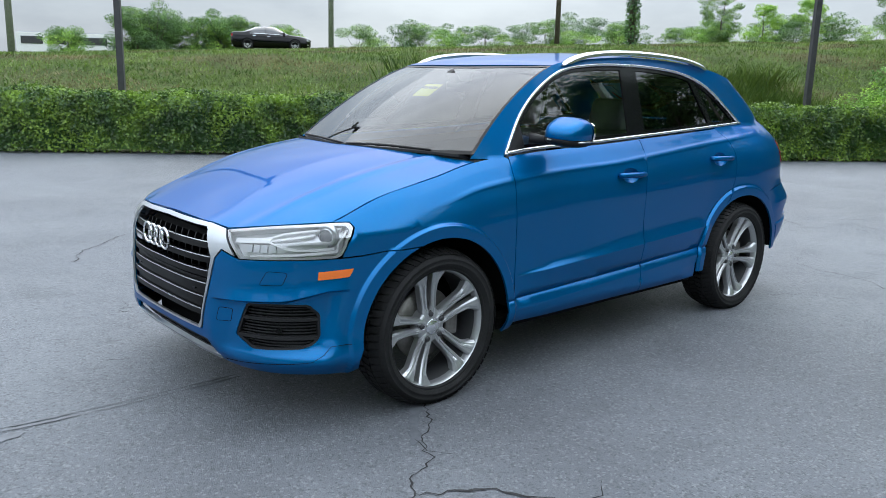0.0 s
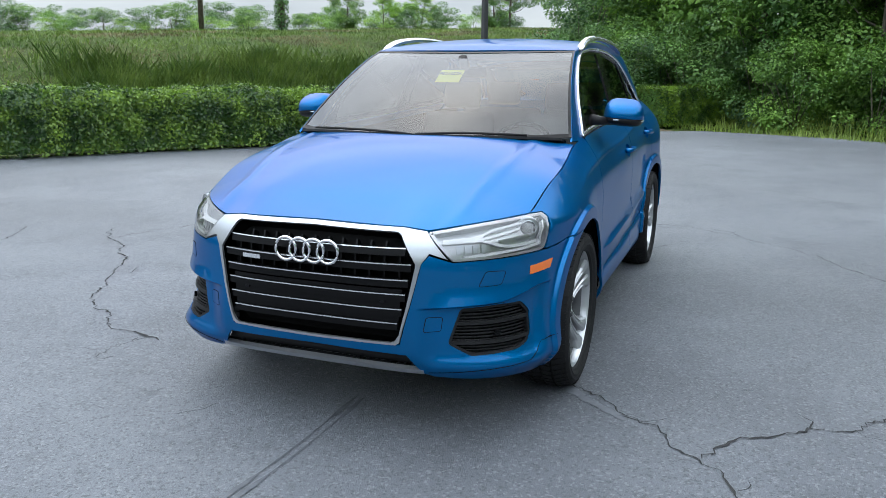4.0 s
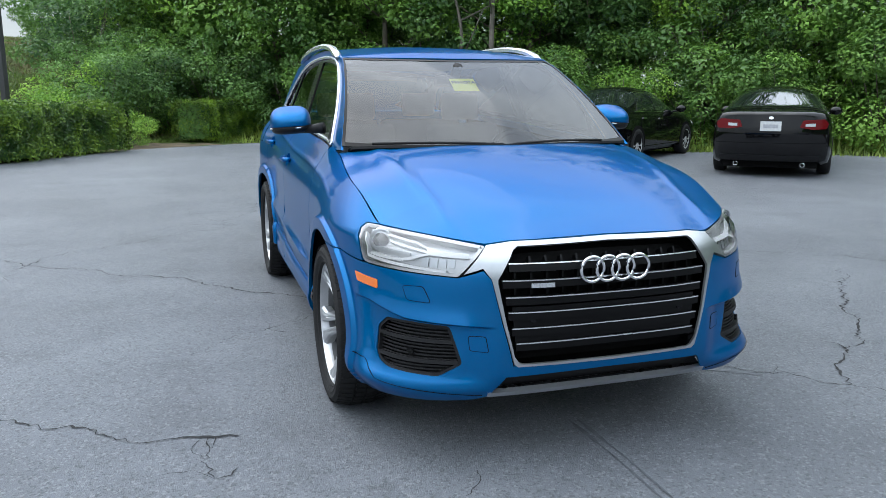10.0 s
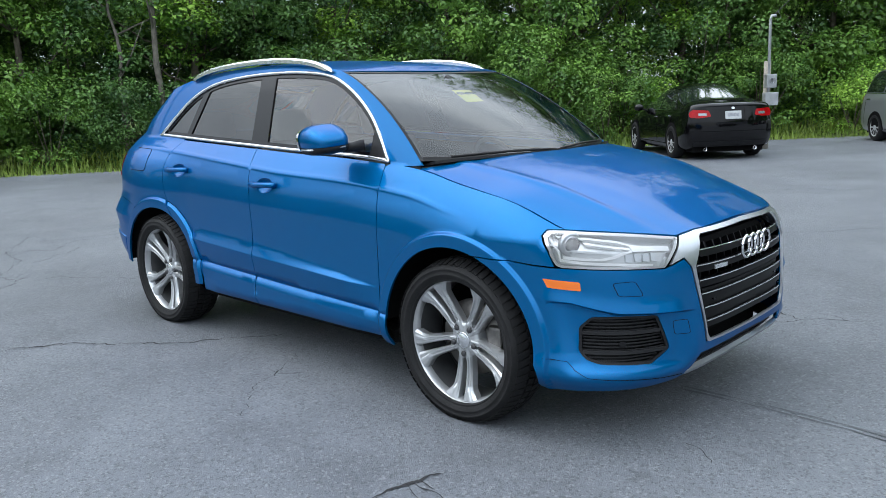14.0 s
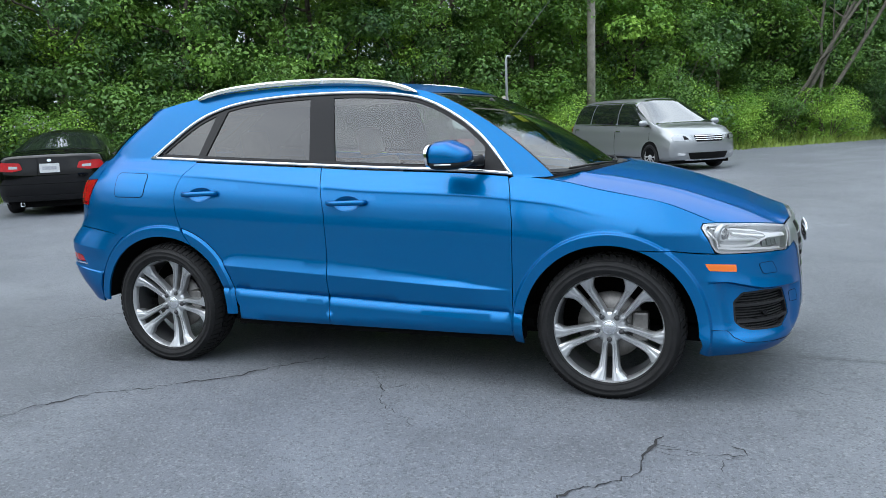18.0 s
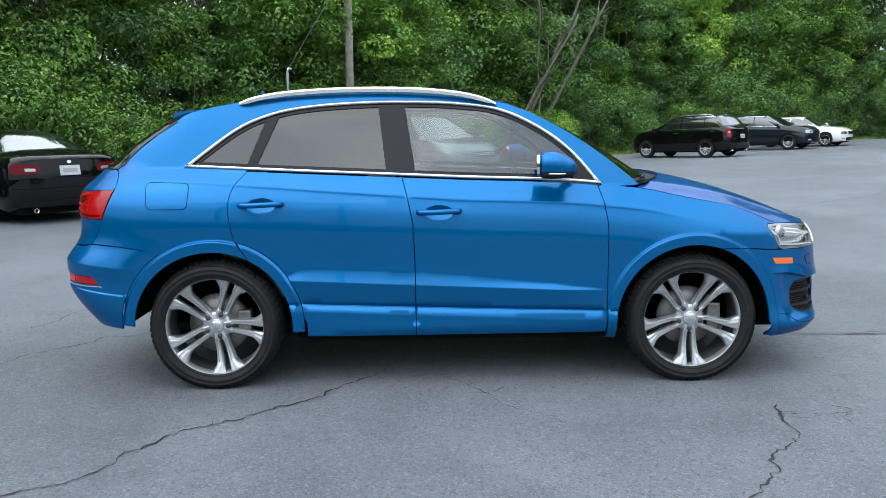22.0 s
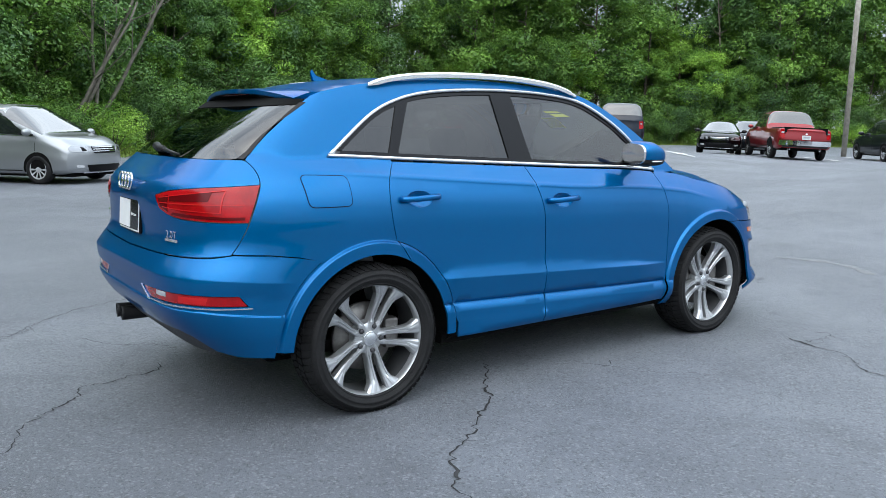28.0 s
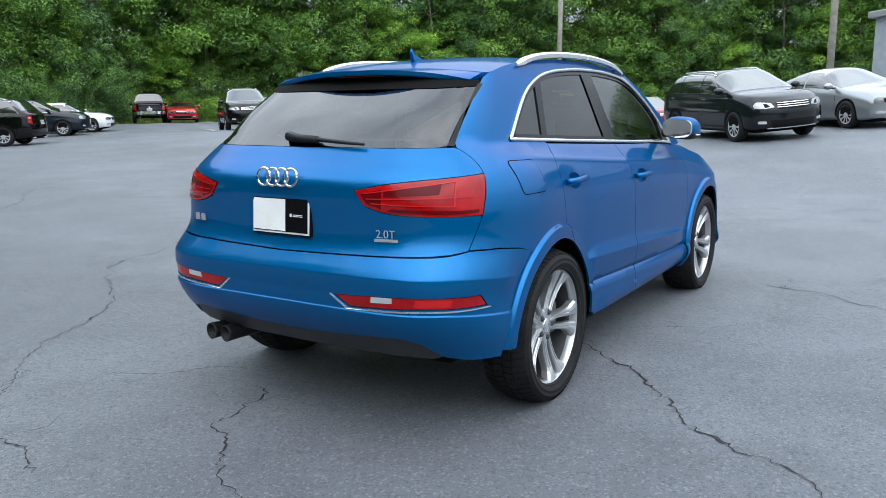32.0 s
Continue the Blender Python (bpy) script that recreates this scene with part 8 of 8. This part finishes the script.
for k in range(26):
    rng = np.random.default_rng(300 + k)
    base = [np.array(c[0][rng.integers(1, len(c[0]))]) for c in CRACKS][rng.integers(0, 12)]
    a = rng.uniform(0, math.tau)
    ln = rng.uniform(0.06, 0.16)
    ribbon("crack", [base, base + ln * np.array([math.cos(a), math.sin(a)]), base + ln * 1.8 * np.array([math.cos(a + 0.5), math.sin(a + 0.5)])], 0.004, CRACK, 0.0042, seed=400 + k)
for dy in (-0.018, 0.018):
    ribbon("tar_seam", [(3.4, -0.02 + dy), (2.69, 0.03 + dy), (2.25, 0.045 + dy), (1.85, 0.04 + dy)], 0.012, TAR, 0.0035, rough=0.1, seed=77)
ribbon("damp_stain", [(1.36, 0.80), (1.45, 0.907), (1.673, 1.151)], 0.07, TAR, 0.003, rough=0.6, seed=78)
ribbon("worn_mark", [(4.58, 0.61), (4.74, 0.23), (4.69, -0.17), (4.41, -0.51)], 0.10, WORN, 0.003, rough=0.6, seed=79, label="worn pale scuff")
soil_s, soil_d = np.meshgrid(np.linspace(18.2, 21.8, 19), np.linspace(-0.9, 4.0, 21), indexing="ij")
sxy = HEDGE_AT + soil_s[..., None] * HEDGE_WAY + soil_d[..., None] * HEDGE_OUT
sz = ground_z(sxy[..., 0], sxy[..., 1]) + 0.045 * np.abs(np.sin(np.pi * (soil_s - 18.2) / 3.6) * np.sin(np.pi * (soil_d + 0.9) / 4.9)) ** 0.6 + 0.02 * np.sin(soil_s * 7) * np.sin(soil_d * 6) - 0.01
sidx = np.arange(19 * 21).reshape(19, 21)
sfaces = np.stack([sidx[:-1, :-1], sidx[1:, :-1], sidx[1:, 1:], sidx[:-1, 1:]], -1).reshape(-1, 4)
tagged(new("bare_soil", mesh_from("bare_soil", np.dstack([sxy, sz]).reshape(-1, 3).tolist(), sfaces.tolist(), SOIL, True)), "bare brown soil in the gap between the hedges", "soil", kind="structure")
ribbon("worn_mark", [(5.17, 1.178), (5.65, 1.03)], 0.03, WORN, 0.003, rough=0.2, seed=80)

# worn parking lines between the far rows
for k, (x0, y0, dx, dy, ln) in enumerate(((17.6, 22.6, 0.62, 0.78, 5.2), (19.5, 21.1, 0.64, 0.77, 5.2), (21.1, 19.1, 0.67, 0.74, 5.2), (22.6, 17.0, 0.70, 0.71, 5.2), (20.1, 12.9, 0.60, 0.80, 4.4), (25.6, 15.0, 0.70, 0.71, 5.0), (27.0, 11.4, 0.70, 0.71, 5.0), (31.0, 11.5, 0.72, 0.69, 5.0), (33.2, 9.0, 0.70, 0.71, 4.6))):
    ribbon("parking_line", [(x0, y0), (x0 + dx * ln, y0 + dy * ln)], 0.17, LINE, 0.022, rough=0.03, seed=500 + k, step=0.25, label="worn white parking line")
ribbon("parking_line", [(26.6, 20.8), (21.2, 26.9)], 0.12, LINE, 0.022, rough=0.03, seed=520, step=0.25, label="worn white parking line")
ribbon("tyre_mark", [(4.20, 2.05), (4.51, 1.78), (4.79, 1.40), (4.65, 1.0), (4.26, 0.69), (3.57, 0.25), (2.82, 0.09)], 0.07, TAR, 0.003, rough=0.2, seed=90, label="faint curved tyre mark")

# ---- hedges ----
rng = np.random.default_rng(5)


def hedge(s0, s1, depth, h, name_label):
    n = int((s1 - s0) * 3600)
    length = s1 - s0
    pick = rng.choice(5, n, p=[0.44, 0.36, 0.10, 0.05, 0.05])
    u, v = rng.uniform(0, 1, n), rng.uniform(0, 1, n) ** 0.85
    s = np.select([pick == 0, pick == 1, pick == 2], [s0 + u * length, s0 + u * length, s0 + u * length], np.where(pick == 3, s0, s1))
    d = np.select([pick == 0, pick == 1, pick == 2], [0 * u, v * depth, 0 * u + depth], v * depth)
    z = np.select([pick == 0, pick == 1, pick == 2], [0.03 + v * (h - 0.03), 0 * u + h, 0.03 + v * h], 0.03 + u * (h - 0.03))
    bulge = 0.07 * np.sin(s * 2.1 + 1) + 0.05 * np.sin(s * 4.7) + 0.03 * np.sin(s * 9.3 + z * 6)
    edge = 0.12 * np.clip((z - (h - 0.2)) / 0.2, 0, 1) ** 2
    ends = 0.35 * (np.clip((s0 + 0.5 - s) / 0.5, 0, 1) ** 2 + np.clip((s - s1 + 0.5) / 0.5, 0, 1) ** 2)
    out = np.select([pick == 0, pick == 1, pick == 2], [-np.ones(n), 0 * u, np.ones(n)], 0)
    d = d + np.where(pick == 0, -bulge * 0.9 + edge, 0) + np.where(pick == 2, bulge * 0.9, 0) + np.where(pick == 0, ends, 0)
    z = z + np.where(pick == 1, 0.6 * bulge * 0.8 - 0.10 * np.abs(v - 0.5) ** 2 * 4 - ends * 0.3, 0)
    d += rng.normal(0, 0.045, n)
    z += np.where(pick == 1, rng.normal(0, 0.035, n), 0)
    thin = (z < 0.28) & (rng.uniform(0, 1, n) < 0.2)
    s, d, z, out, pick = (q[~thin] for q in (s, d, z, out, pick))
    xy = HEDGE_AT + s[:, None] * HEDGE_WAY + d[:, None] * HEDGE_OUT
    nv = out[:, None] * np.r_[HEDGE_OUT, 0.0] + np.where(pick == 1, 1.0, 0.25)[:, None] * np.array([0, 0, 1.0])
    root = tagged(new("hedge"), name_label, "hedge")
    child("foliage", leaves_mesh("foliage", np.c_[xy, z], nv, 0.066, LEAF_HEDGE, rng, aspect=0.6, droop=0.1), root)
    bm = bmesh.new()
    nseg = int(length / 0.4)
    rings = []
    for k in range(nseg + 1):
        sv = s0 + 0.15 + (length - 0.3) * k / nseg
        b = 0.07 * math.sin(sv * 2.1 + 1) * 0.8
        ring = []
        for dd, zz in ((0.16 - b, 0.07), (0.12 - b, h - 0.25), (0.3, h - 0.08 + b * 0.4), (depth - 0.3, h - 0.08 + b * 0.4), (depth - 0.12, h - 0.25), (depth - 0.12, 0.07)):
            q = HEDGE_AT + sv * HEDGE_WAY + dd * HEDGE_OUT
            ring.append(bm.verts.new((q[0], q[1], zz)))
        rings.append(ring)
    for a, b in zip(rings, rings[1:]):
        for i in range(6):
            bm.faces.new((a[i], a[(i + 1) % 6], b[(i + 1) % 6], b[i]))
    bm.faces.new(rings[0])
    bm.faces.new(rings[-1][::-1])
    part("inner_growth", bm, LEAF_C, root, "dark inner twigs and leaves")
    bm = bmesh.new()
    for k in range(int(length * 2.5)):
        q = HEDGE_AT + (s0 + rng.uniform(0, length)) * HEDGE_WAY + rng.uniform(0.15, depth - 0.2) * HEDGE_OUT
        tube_bm([(q[0], q[1], 0), (q[0] + rng.normal(0, 0.06), q[1] + rng.normal(0, 0.06), 0.35)], 0.016, 5, bm, taper=0.008)
    tagged(part("stem", bm, BARK, root, "bare brown stems"), kind="stuff")
    return root


hedge(-8, 18.2, 1.25, 1.10, "long clipped evergreen hedge along the edge of the car park")
hedge(21.7, 25.8, 1.2, 1.14, "short clipped evergreen hedge beyond a gap of bare soil")
